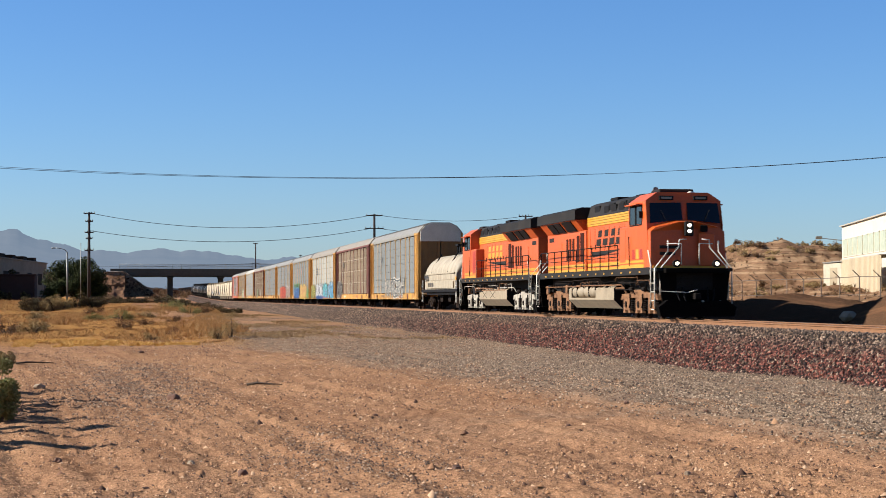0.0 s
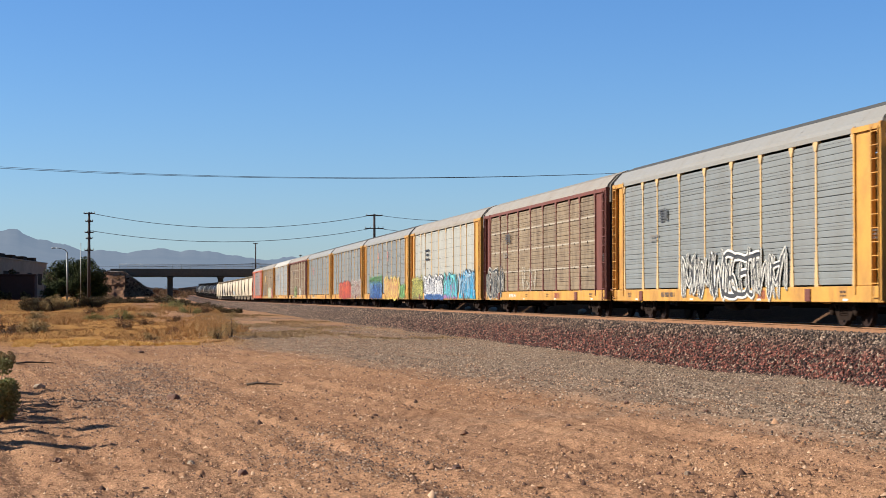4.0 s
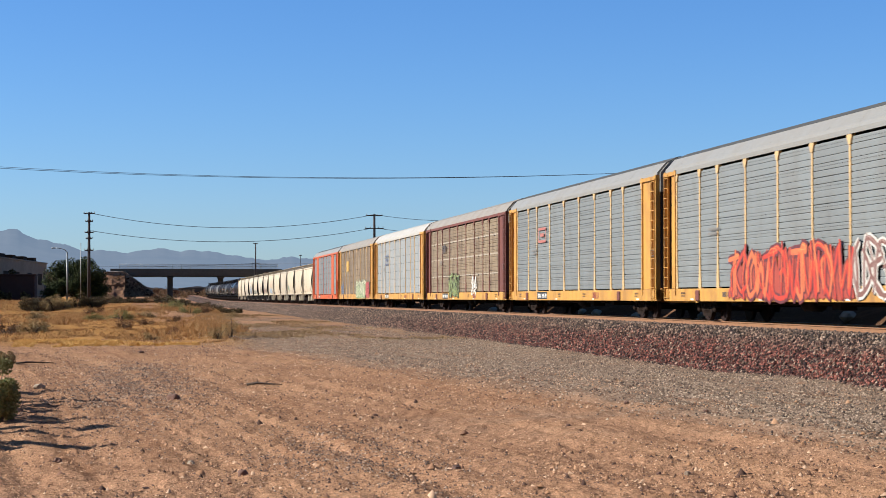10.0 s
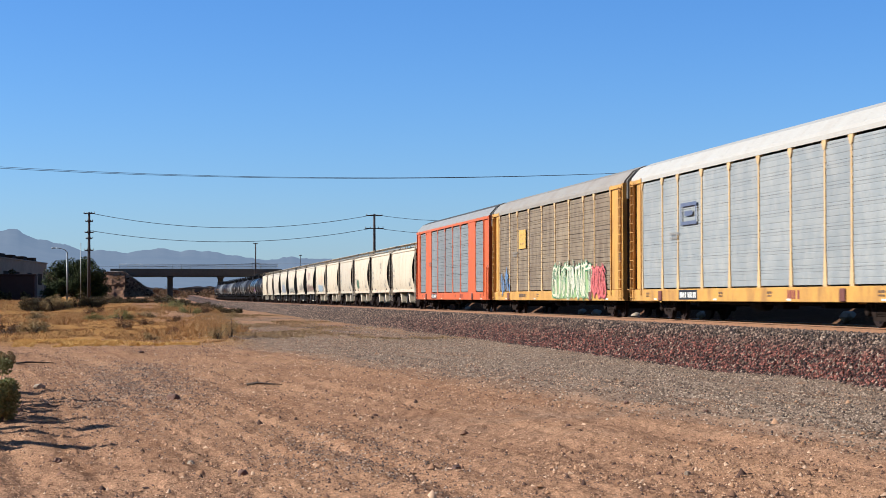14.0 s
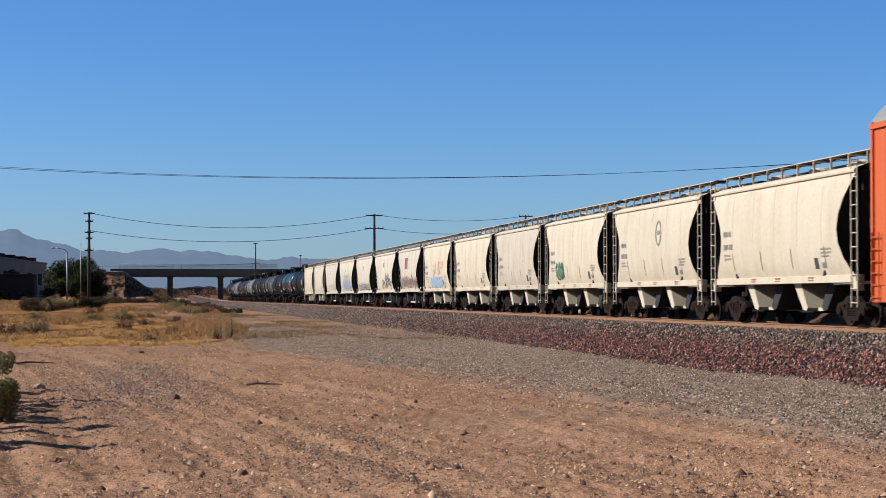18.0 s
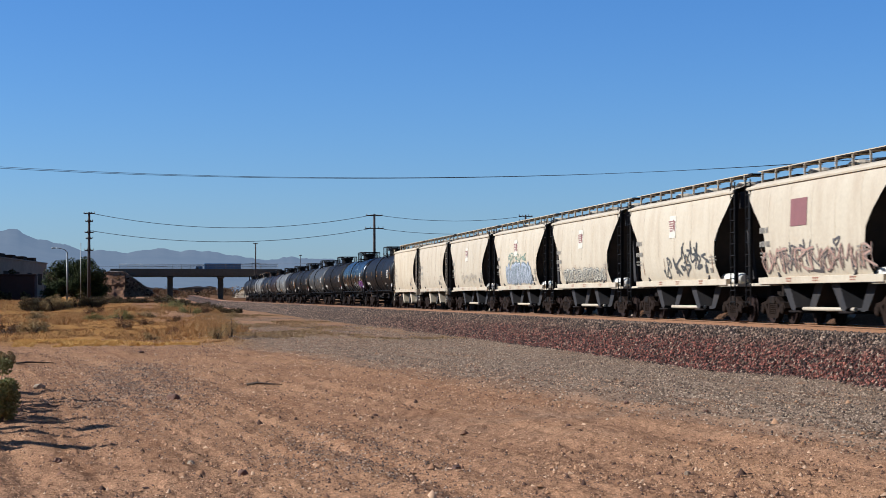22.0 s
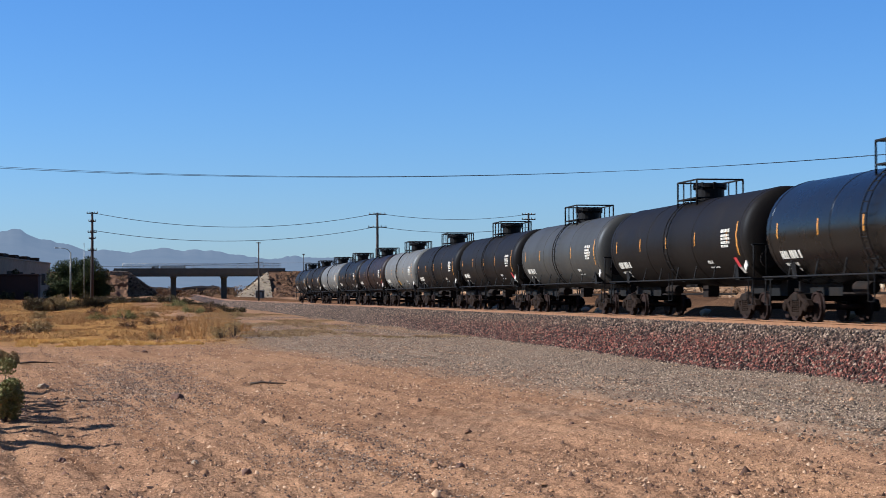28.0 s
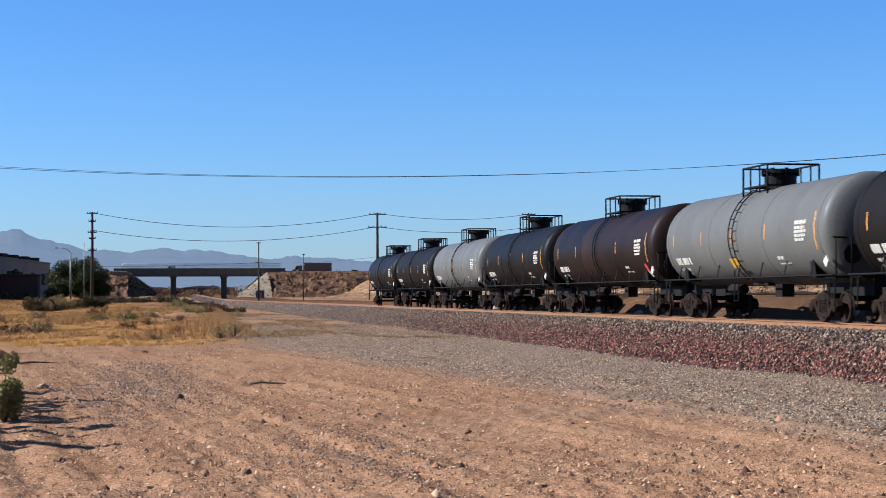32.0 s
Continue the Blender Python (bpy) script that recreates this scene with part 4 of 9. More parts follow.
def build_west_building():
    b = thing("flat_roofed_building", "pale flat-roofed commercial building with dark roof units", "building", pose(-38.3, 337.2, 1.0, 0, 0, 84.9), kind="")
    part("wall", box(bmesh.new(), -80, 0, 0, 22, 0, 7.2, 0.05), M["pale_stucco"], b)
    part("parapet_cap", box(bmesh.new(), -80.15, 0.15, -0.15, 0.25, 7.05, 7.3, 0.03), M["pale_stucco"], b)
    for x, w in ((-4, 3.0), (-15, 4.0), (-27, 3.5), (-38, 5.0), (-50, 4.0)):
        part("roof_unit", box(bmesh.new(), x - w / 2, x + w / 2, 1.5, 3.6, 7.2, 8.1, 0.06), M["under"], b, "dark rooftop air unit")
    # flat panels; the shade of the window openings is their dark colour
    for x in (-8, -20, -33, -44):
        part("window", box(bmesh.new(), x - 2.2, x + 2.2, -0.05, 0.02, 3.2, 5.2, 0.02), M["under"], b, "window band coloured dark as a shaded opening")
    w = thing("low_red_building", "low dark red building with a pale roof edge", "building", pose(-36.4, 270.0, 1.0), kind="")
    part("wall", box(bmesh.new(), -34, 0, 0, 6, -0.6, 4.2, 0.05), M["red_wall"], w)
    part("roof", box(bmesh.new(), -34.2, 0.2, -0.2, 6.2, 4.2, 4.4, 0.03), M["red_wall"], w)


def build_east_buildings():
    b = thing("cream_warehouse", "large cream metal warehouse with pale green window panels", "warehouse", pose(66.1, 219.0, 6.0, 0, 0, -14.2))
    part("wall", box(bmesh.new(), 0, 24, -70, 0, -3.5, 4.9, 0.03), M["cream_wall"], b)
    part("roof", prism(bmesh.new(), [(-0.25, 4.9), (24.25, 4.9), (24.25, 5.05), (12, 6.4), (-0.25, 5.05)], -70.3, 0.3, "y"), M["roof_white"], b)
    for k in range(9):
        y = -1.6 - k * 4.4
        w = part("window_panel", box(bmesh.new(), -0.06, 0.02, y - 3.7, y, 1.1, 3.2, 0.02), M["pale_green"], b)
        for z in (1.0, 3.2):
            part("window_frame", box(bmesh.new(), -0.09, 0.0, y - 3.8, y + 0.1, z, z + 0.1), M["white"], w)
    lamp = part("wall_lamp", tube(bmesh.new(), [(0, -0.3, 3.2), (-1.4, -0.3, 3.35), (-2.6, -0.3, 3.5)], 0.05), M["steel"], b)
    part("lamp_head", box(bmesh.new(), -3.3, -2.5, -0.5, -0.1, 3.35, 3.75, 0.08), M["steel"], lamp)
    c = thing("storage_container", "cream and tan corrugated steel storage container on the bank", "container", pose(54.6, 190.0, 3.2, 0, 0, -103.6))
    part("end_wall", box(bmesh.new(), -0.06, 0.04, 0, 2.44, -0.9, 2.85, 0.02), M["cream_wall"], c)
    part("door", box(bmesh.new(), -0.10, -0.06, 0.5, 1.5, 0.0, 2.05), M["cream_wall"], c)
    part("roof", box(bmesh.new(), -0.1, 26.1, -0.05, 2.5, 2.85, 2.95), M["roof_white"], c)
    for k in range(33):
        x = k * 0.8
        part("corrugation", prism(bmesh.new(), [(x, 0.02), (x + 0.1, -0.16), (x + 0.42, -0.16), (x + 0.52, 0.02), (x + 0.8, 0.02), (x + 0.8, 0.1), (x, 0.1)], -0.9, 2.85, "z"), M["tan_wall"], c)


def build_shed():
    d = thing("storage_shed", "small cream metal shed with a door against the container", "shed", pose(53.45, 189.6, 3.3, 0, 0, -46))
    part("wall", box(bmesh.new(), -1.1, 1.1, 0, 1.6, -1.0, 2.45, 0.02), M["cream_wall"], d)
    part("roof", prism(bmesh.new(), [(-1.2, 2.45), (1.2, 2.62), (1.2, 2.72), (-1.2, 2.55)], -0.1, 1.7, "y"), M["roof_white"], d)
    door = part("door", box(bmesh.new(), -0.35, 0.5, -0.04, 0.0, -0.1, 1.95, 0.01), M["tan_wall"], d)
    part("door_handle", box(bmesh.new(), 0.36, 0.42, -0.08, -0.04, 0.9, 1.1), M["steel"], door)


build_shed()
build_west_building()
build_east_buildings()


M["fence_steel"] = material("rusty_fence_steel", (0.17, 0.13, 0.10), 0.7, 0.2, stain=(0.09, 0.055, 0.035))


def build_fence():
    f = thing("chain_link_fence", "chain-link fence with angled barbed-wire arms below the bank", "fence")
    n = 46
    for k in range(n):
        y = 96 + k * 3.4
        x = 23 + 0.02 * (y - 118)
        z = float(ground_z(x, y))
        p = part("post", tube(bmesh.new(), [(x, y, z - 0.3), (x, y, z + 2.1)], 0.034, 6), M["fence_steel"], f)
        part("barb_arm", tube(bmesh.new(), [(x, y, z + 2.1), (x - 0.45, y, z + 2.5)], 0.03, 5), M["fence_steel"], p)
        if k:
            part("top_rail", tube(bmesh.new(), [last[0], (x, y, z + 2.1)], 0.024, 5), M["fence_steel"], f)
            part("mid_wire", tube(bmesh.new(), [last[1], (x, y, z + 1.0)], 0.012, 4), M["fence_steel"], f)
        last = ((x, y, z + 2.1), (x, y, z + 1.0))


build_fence()


# ---- traffic on the overpass ----
TRAFFIC = []
for key, rgb in (("car_white", (0.7, 0.7, 0.68)), ("car_dark", (0.03, 0.03, 0.035)), ("car_silver", (0.36, 0.37, 0.38)), ("car_red", (0.30, 0.03, 0.02)), ("truck_blue", (0.05, 0.16, 0.36)), ("trailer_brown", (0.16, 0.085, 0.06))):
    M[key] = material(key, rgb, 0.35, stain=[c * 0.8 for c in rgb], bump=0.0)


def road_wheel(parent, x, y, r=0.33):
    w = part("wheel", shared(("road_wheel", r), lambda bm: turned(bm, [(-0.11, r * 0.6), (-0.11, r), (0.11, r), (0.11, r * 0.6)], (0, 0, 0), "y", 12, False)), M["black"], parent, at=pose(x, y, r))
    return w


def road_car(x, lane, speed, paint_key, label):
    """A car, nose towards +x in its own space."""
    c = thing("car", label, "car", pose(x, lane, 10.0, 0, 0, 0 if speed > 0 else 180), group="cars on the overpass")
    body = [(-2.2, 0.35), (2.2, 0.35), (2.25, 0.7), (1.2, 0.95), (0.55, 1.42), (-1.1, 1.45), (-1.9, 1.0), (-2.25, 0.9)]
    part("body", prism(bmesh.new(), body, -0.85, 0.85, "y"), M[paint_key], c)
    part("window_band", prism(bmesh.new(), [(-1.6, 1.0), (1.0, 1.0), (0.5, 1.36), (-1.05, 1.38)], -0.865, 0.865, "y"), M["glass"], c)
    for wx in (-1.4, 1.4):
        for wy in (-0.78, 0.78):
            road_wheel(c, wx, wy)
    TRAFFIC.append((c, x, lane, speed))


def semi(x, lane, speed, cab_key, trailer_key, length, height, label):
    c = thing("truck", label, "truck", pose(x, lane, 10.0, 0, 0, 0 if speed > 0 else 180), group="trucks on the overpass")
    h = length / 2
    part("trailer", box(bmesh.new(), -h, h - 4.2, -1.25, 1.25, 1.1, height, 0.04), M[trailer_key], c)
    part("cab", prism(bmesh.new(), [(h - 3.6, 0.6), (h, 0.6), (h, 1.5), (h - 0.9, 1.7), (h - 1.3, 2.9), (h - 3.6, 3.1)], -1.15, 1.15, "y"), M[cab_key], c)
    part("cab_window", prism(bmesh.new(), [(h - 2.2, 1.8), (h - 1.15, 1.8), (h - 1.45, 2.6), (h - 2.2, 2.6)], -1.165, 1.165, "y"), M["glass"], c)
    part("chassis", box(bmesh.new(), -h, h - 0.5, -0.5, 0.5, 0.6, 1.1), M["under"], c)
    for wx in (-h + 1, -h + 2.3, h - 5.2, h - 6.4, h - 1.0):
        for wy in (-1.0, 1.0):
            road_wheel(c, wx, wy, 0.5)
    TRAFFIC.append((c, x, lane, speed))


NEAR, FAR = 642.4, 647.2
semi(3.6 + 18.8 * 22, FAR, -18.8, "truck_blue", "truck_blue", 17.0, 4.0, "blue semi truck with a blue box trailer")
semi(-14.8 + 19.7 * 28, FAR, -19.7, "car_white", "car_white", 13.0, 3.0, "white semi truck with a low trailer")
semi(36.0 + 17.0 * 32, FAR, -17.0, "trailer_brown", "trailer_brown", 14.0, 4.0, "brown semi truck with a long box trailer")
semi(27.0 + 16.8 * 30, FAR, -16.8, "car_white", "under", 18.0, 1.7, "white truck hauling a dark flat trailer")
for i, (x0, lane, v, key) in enumerate(((-20, NEAR, 15, "car_dark"), (-6, FAR, -16, "car_silver"), (10, NEAR, 16, "car_dark"), (90, FAR, -17, "car_dark"), (-95, NEAR, 15.5, "car_white"),
                                        (160, FAR, -16, "car_dark"), (-150, NEAR, 16, "car_dark"), (215, FAR, -17, "car_silver"), (-235, NEAR, 15.5, "car_silver"), (-300, NEAR, 16, "car_dark"),
                                        (330, FAR, -16.5, "car_dark"), (-395, NEAR, 15, "car_dark"), (-445, NEAR, 15.5, "car_white"), (455, FAR, -16, "car_red"), (-480, NEAR, 16, "car_white"), (520, FAR, -16, "car_dark"))):
    road_car(x0, lane, v, key, {"car_dark": "dark car driving over the overpass", "car_silver": "silver car driving over the overpass", "car_white": "white car driving over the overpass", "car_red": "red car driving over the overpass"}[key])

# ---- low buildings beyond the overpass ----
for x, y, w, d, h, key, lab in ((-5, 1130, 20, 10, 4.0, "bank", "low brown shed far beyond the overpass"), (-24, 1210, 12, 10, 4.0, "stucco", "low grey building far beyond the overpass"), (9, 1100, 22, 12, 5.0, "stucco", "low pale building far beyond the overpass")):
    b = thing("distant_shed", lab, "shed", pose(x, y, 2.6))
    part("wall", box(bmesh.new(), -w / 2, w / 2, -d / 2, d / 2, 0, h, 0.05), M[key], b)
    part("roof", prism(bmesh.new(), [(-w / 2 - 0.4, h), (w / 2 + 0.4, h), (0, h + 1.2)], -d / 2 - 0.4, d / 2 + 0.4, "y"), M["roof_tan"], b)
    part("door", box(bmesh.new(), -1.5, 1.5, -d / 2 - 0.05, -d / 2 + 0.02, 0, 3.0), M["under"], b)

far = random.Random(71)
for i in range(44):
    x, y, w, d, h = far.uniform(-95, 45), far.uniform(1250, 1900), far.uniform(8, 26), far.uniform(8, 14), far.uniform(3.0, 6.5)
    b = thing("distant_house", "low hazy building on the plain far beyond the overpass", "house", pose(x, y, float(ground_z(x, y)) - 0.3), group="houses beyond the overpass")
    part("wall", box(bmesh.new(), -w / 2, w / 2, -d / 2, d / 2, 0, h, 0.05), M[far.choice(("bank", "pale_stucco", "pale_stucco"))], b)
    part("roof", prism(bmesh.new(), [(-w / 2 - 0.4, h), (w / 2 + 0.4, h), (0, h + 1.2)], -d / 2 - 0.4, d / 2 + 0.4, "y"), M["roof_tan"], b)

# ---- plants ----


def plant_material(name, colours, rough=0.8):
    m = stones_material(name, colours)
    b = m.node_tree.nodes["Principled BSDF"]
    b.inputs["Transmission Weight"].default_value = 0.0
    return m


M["straw"] = plant_material("dry_straw", [(0.50, 0.29, 0.105), (0.38, 0.205, 0.072), (0.57, 0.37, 0.155), (0.28, 0.15, 0.055), (0.46, 0.25, 0.085)])
M["straw_pale"] = plant_material("bleached_straw", [(0.72, 0.44, 0.12), (0.62, 0.36, 0.09), (0.76, 0.50, 0.17)])
M["straw_dull"] = plant_material("dull_straw", [(0.40, 0.27, 0.13), (0.30, 0.20, 0.10), (0.46, 0.32, 0.16), (0.24, 0.17, 0.085)])
M["sage"] = plant_material("grey_green_brush", [(0.36, 0.27, 0.12), (0.25, 0.19, 0.085), (0.44, 0.33, 0.16), (0.33, 0.22, 0.10)])
M["green"] = plant_material("green_brush", [(0.25, 0.25, 0.085), (0.18, 0.19, 0.062), (0.32, 0.30, 0.12), (0.30, 0.25, 0.10)])
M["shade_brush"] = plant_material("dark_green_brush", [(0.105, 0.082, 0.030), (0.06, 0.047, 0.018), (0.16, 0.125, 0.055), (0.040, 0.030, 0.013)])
M["dark_brush"] = plant_material("dark_brush", [(0.20, 0.115, 0.055), (0.12, 0.07, 0.036), (0.27, 0.16, 0.08)])
M["tree_leaf"] = plant_material("tree_leaves", [(0.06, 0.075, 0.016), (0.035, 0.047, 0.010), (0.085, 0.10, 0.024), (0.025, 0.032, 0.008)])
M["bark"] = material("rough_bark", (0.10, 0.07, 0.045), 0.95, scale=4, streak=4)


def leaf_cloud(name, clumps, n, size, mat, parent, seed):
    """Foliage: small pointed leaves about the shells of many clumps, given as (x, y, z, radius)."""
    rng = np.random.default_rng(seed)
    c = np.asarray(clumps, float)
    w = c[:, 3] ** 2
    pick = rng.choice(len(c), n, p=w / w.sum())
    d = rng.normal(0, 1, (n, 3))
    d /= np.linalg.norm(d, axis=1)[:, None]
    p = c[pick, :3] + d * (c[pick, 3] * rng.random(n) ** 0.4)[:, None]
    a, b = rng.normal(0, 1, (n, 3)), rng.normal(0, 1, (n, 3))
    a /= np.linalg.norm(a, axis=1)[:, None]
    b = np.cross(a, b)
    b /= np.linalg.norm(b, axis=1)[:, None]
    s = (size * rng.uniform(0.6, 1.4, n))[:, None]
    v = np.stack([p - a * s, p + b * s * 0.45, p + a * s, p - b * s * 0.45], 1)
    me = bpy.data.meshes.new(name)
    me.vertices.add(n * 4)
    me.vertices.foreach_set("co", v.ravel())
    me.loops.add(n * 4)
    me.loops.foreach_set("vertex_index", np.arange(n * 4))
    me.polygons.add(n)
    me.polygons.foreach_set("loop_start", np.arange(0, n * 4, 4))
    me.update(calc_edges=True)
    return part(name, me, mat, parent)


def shrub(x, y, width, height, mat="sage", n=900, seed=1, label="low grey-green desert shrub", leaf=None, group="desert shrubs"):
    rng = random.Random(seed)
    z = float(ground_z(x, y))
    ob = thing("shrub", label, "shrub", pose(x, y, z), group=group)
    clumps, bm = [], bmesh.new()
    k = max(6, int(7 * width / max(height, 0.2)))
    for i in range(k):
        a, r = rng.uniform(0, 6.283), width / 2 * math.sqrt(rng.random()) * 0.85
        h = height * (1 - 0.5 * (2 * r / width) ** 2) * rng.uniform(0.55, 0.95)
        rad = min(width, height * 1.3) * rng.uniform(0.14, 0.26)
        px, py = r * math.cos(a), r * math.sin(a)
        clumps.append((px, py, max(rad * 0.6, h - rad), rad))
        clumps.append((px * 0.8, py * 0.8, max(rad * 0.5, (h - rad) * 0.45), rad * 0.8))
        tube(bm, [(px * 0.15, py * 0.15, -0.05), (px * 0.5, py * 0.5, h * 0.35), (px, py, max(0.1, h - rad))], [0.02 * width + 0.006, 0.012 * width + 0.004, 0.004], 4)
    part("stem", bm, M["bark"], ob)
    leaf_cloud("foliage", clumps, int(n * 1.25), (leaf or 0.035 * max(width, 0.8)) * 0.8, M[mat], ob, seed)
    return ob


def tree(x, y, width, height, mat, n, seed, label):
    rng = random.Random(seed)
    z = float(ground_z(x, y))
    ob = thing("tree", label, "tree", pose(x, y, z))
    bm = bmesh.new()
    tube(bm, [(0, 0, -0.3), (0.1, 0, height * 0.18), (0.0, 0.1, height * 0.36)], [0.28, 0.22, 0.16], 10)
    part("trunk", bm, M["bark"], ob)
    clumps = []
    for i in range(80):
        a, t = rng.uniform(0, 6.283), rng.random()
        r = width / 2 * math.sqrt(rng.random()) * 0.88
        h = height * (0.16 + 0.74 * t) * (1 - 0.38 * (2 * r / width) ** 2)
        rad = width * rng.uniform(0.07, 0.13)
        clumps.append((r * math.cos(a), r * math.sin(a), h, rad))
        if i % 3 == 0:
            limb = tube(bmesh.new(), [(0.05, 0.05, height * 0.2), (r * math.cos(a) * 0.45, r * math.sin(a) * 0.45, h * 0.7), (r * math.cos(a), r * math.sin(a), h)], [0.11, 0.07, 0.02], 6)
            part("limb", limb, M["bark"], ob)
    leaf_cloud("crown", clumps, n, 0.13, M[mat], ob, seed)


def in_view(n, near, far, lo, hi, seed):
    """Random places between two distances and two bearings, evenly spread over the ground."""
    rng = np.random.default_rng(seed)
    d = np.sqrt(near ** 2 + (far ** 2 - near ** 2) * rng.random(n))
    a = np.radians(9.18 + lo + (hi - lo) * rng.random(n))
    return EYE.x + d * np.sin(a), d * np.cos(a)


def build_plants():
    # dry grass field west of the track: long golden tussocks, a bleached strip along the road
    x, y = in_view(34000, 79, 290, -14.5, -5.0, 21)
    dens = value_noise(x * 0.22, y * 0.10) + 0.5 * value_noise(x * 0.7, y * 0.4)
    ok = (dens > -0.75) & (x < -16.0 + 0.035 * (y - 80) + 1.2 * value_noise(y * 0.2, x * 0.2)) & (y > 82 + 4 * value_noise(x * 0.5, 7.0))
    x, y, dens = x[ok], y[ok], dens[ok]
    blades("dry_grass", np.stack([x, y, ground_z(x, y) - 0.02], -1), 0.14 + 0.42 * np.clip(dens, 0, 1) ** 1.3, M["straw"], "golden dry grass covering the field", 22, 0.013, 1.3, 6)
    x, y = in_view(2600, 77, 88, -13.2, -7.6, 23)
    ok = (y < 82.5 + 5 * value_noise(x * 0.6, 3.0)) & (value_noise(x * 0.9, y * 0.3) + 0.5 * value_noise(x * 2.4, y * 1.2) > -0.25)
    x, y = x[ok], y[ok]
    blades("pale_grass", np.stack([x, y, ground_z(x, y) - 0.02], -1), 0.07 + 0.13 * np.random.default_rng(2).random(len(x)), M["straw_pale"], "bleached straw along the edge of the road", 24, 0.012, 1.5, 9)
    x, y = np.random.default_rng(25).uniform(-16, -5.0, 15000), 86 + 130 * np.random.default_rng(26).random(15000) ** 1.2
    ok = value_noise(x * 0.35, y * 0.06 + 9) + 0.4 * value_noise(x * 1.3, y * 0.5) > -0.05 + 0.5 * ease(x, -9, -5)
    x, y = x[ok], y[ok]
    blades("verge_grass", np.stack([x, y, ground_z(x, y) - 0.02], -1), 0.05 + 0.09 * np.random.default_rng(27).random(len(x)), M["straw_dull"], "thin dull straw on the verge beside the ballast", 28, 0.016, 1.6, 5)
    spots = [  # x, y, width, height, kind
        (-17.0, 84.5, 1.2, 0.95, "sage"), (-16.35, 86.5, 1.0, 1.25, "sage"), (-18.9, 100, 0.9, 0.7, "dark_brush"), (-20.0, 86, 0.9, 0.55, "sage"),
        (-21.6, 118, 1.6, 1.0, "dark_brush"), (-26.5, 104, 2.0, 1.0, "sage"), (-28.2, 108, 2.2, 1.2, "dark_brush"), (-27.0, 116, 1.8, 0.9, "sage"),
        (-20.3, 128, 1.3, 0.8, "dark_brush"), (-24.3, 146, 2.2, 1.0, "green"), (-22.6, 165, 2.6, 1.1, "green"), (-20.4, 178, 2.4, 1.0, "sage"),
        (-18.0, 150, 1.4, 0.8, "dark_brush"), (-15.9, 190, 2.6, 1.4, "green"), (-13.8, 205, 2.2, 1.3, "dark_brush"), (-17.5, 215, 3.0, 1.4, "green"),
        (-12.0, 182, 1.6, 0.9, "sage"), (-25.0, 176, 2.6, 1.0, "dark_brush"), (-29.0, 150, 2.4, 1.0, "sage"), (-31.5, 134, 2.4, 1.0, "dark_brush"),
        (-22.0, 230, 3.6, 1.5, "dark_brush"), (-18.6, 238, 4.0, 1.6, "dark_brush")]
    for i, (x, y, w, h, m) in enumerate(spots):
        shrub(x, y, w, h, m, 800, 30 + i, {"sage": "low grey-green desert shrub in dry grass", "green": "green desert shrub in dry grass", "dark_brush": "brown half-dry shrub in dry grass"}[m])
    for i, (x, y, w, h) in enumerate(((-31.4, 205, 3.0, 2.0), (-29.6, 206, 2.8, 1.9), (-28.0, 208, 2.8, 1.9), (-33.0, 204, 2.4, 1.9), (-26.6, 209, 2.2, 1.6), (-30.4, 204, 2.6, 1.8))):
        shrub(x, y, w * 1.15, h * 1.1, "sage" if i in (1, 5) else "shade_brush", 4200, 60 + i, "large dense grey-green bush on the rise", 0.085)
    side = random.Random(44)
    for i in range(16):                     # dark brush added to stand for a shaded band before the overpass
        shrub(-27.0 + 1.15 * i + side.uniform(-0.6, 0.6), side.uniform(222, 262), side.uniform(2.6, 4.2), side.uniform(0.8, 1.5), "shade_brush", 1500, 260 + i, "low brush coloured dark for the shaded hollow", 0.1)
    # bushes beside the camera, partly out of view
    for i, (x, y, w, h) in enumerate(((-22.62, 31.1, 0.8, 0.95), (-22.86, 34.0, 0.95, 1.1), (-24.55, 56.0, 0.95, 0.55), (-23.75, 35.2, 1.0, 2.0), (-23.8, 32.0, 1.0, 2.1), (-23.4, 28.6, 0.8, 1.8), (-24.4, 38.5, 1.2, 2.0), (-24.5, 33.4, 1.3, 2.4), (-23.4, 29.8, 0.7, 1.9), (-23.5, 26.6, 1.1, 2.2), (-24.3, 36.9, 1.2, 2.3), (-24.9, 40.5, 1.3, 2.4))):
        shrub(x, y, w, h, "sage" if i == 2 else "green", 5000, 70 + i, "grey-green bush at the edge of the dirt road", 0.034 if i < 3 else 0.045)
    tree(-30.84, 285, 10.4, 6.6, "tree_leaf", 46000, 80, "dense dark green roadside tree")
    # brush on the banks
    rng = random.Random(5)
    for i in range(110):
        x, y = rng.uniform(34, 74), rng.uniform(130, 270)
        shrub(x, y, rng.uniform(0.8, 2.6), rng.uniform(0.5, 1.2), rng.choice(("sage", "dark_brush", "dark_brush")), 420, 100 + i, "dry desert brush on the bank", 0.09)
    for i in range(26):
        x, y = rng.uniform(55, 76), rng.uniform(222, 246)
        shrub(x, y, rng.uniform(1.4, 3.0), rng.uniform(0.8, 1.6), rng.choice(("sage", "sage", "dark_brush")), 420, 180 + i, "grey-green brush along the crest of the bank", 0.1)
    for i, (x, y, w, h) in enumerate(((-40.2, 266, 2.8, 2.2), (-37.6, 267, 2.2, 1.6), (-39.6, 279, 2.4, 6.4), (-41.0, 279.5, 2.2, 5.9))):
        shrub(x, y, w, h, "shade_brush", 1600, 220 + i, "dark bush against the wall of the building", 0.16, "bushes by the building")
    clumps = []
    r2 = np.random.default_rng(6)
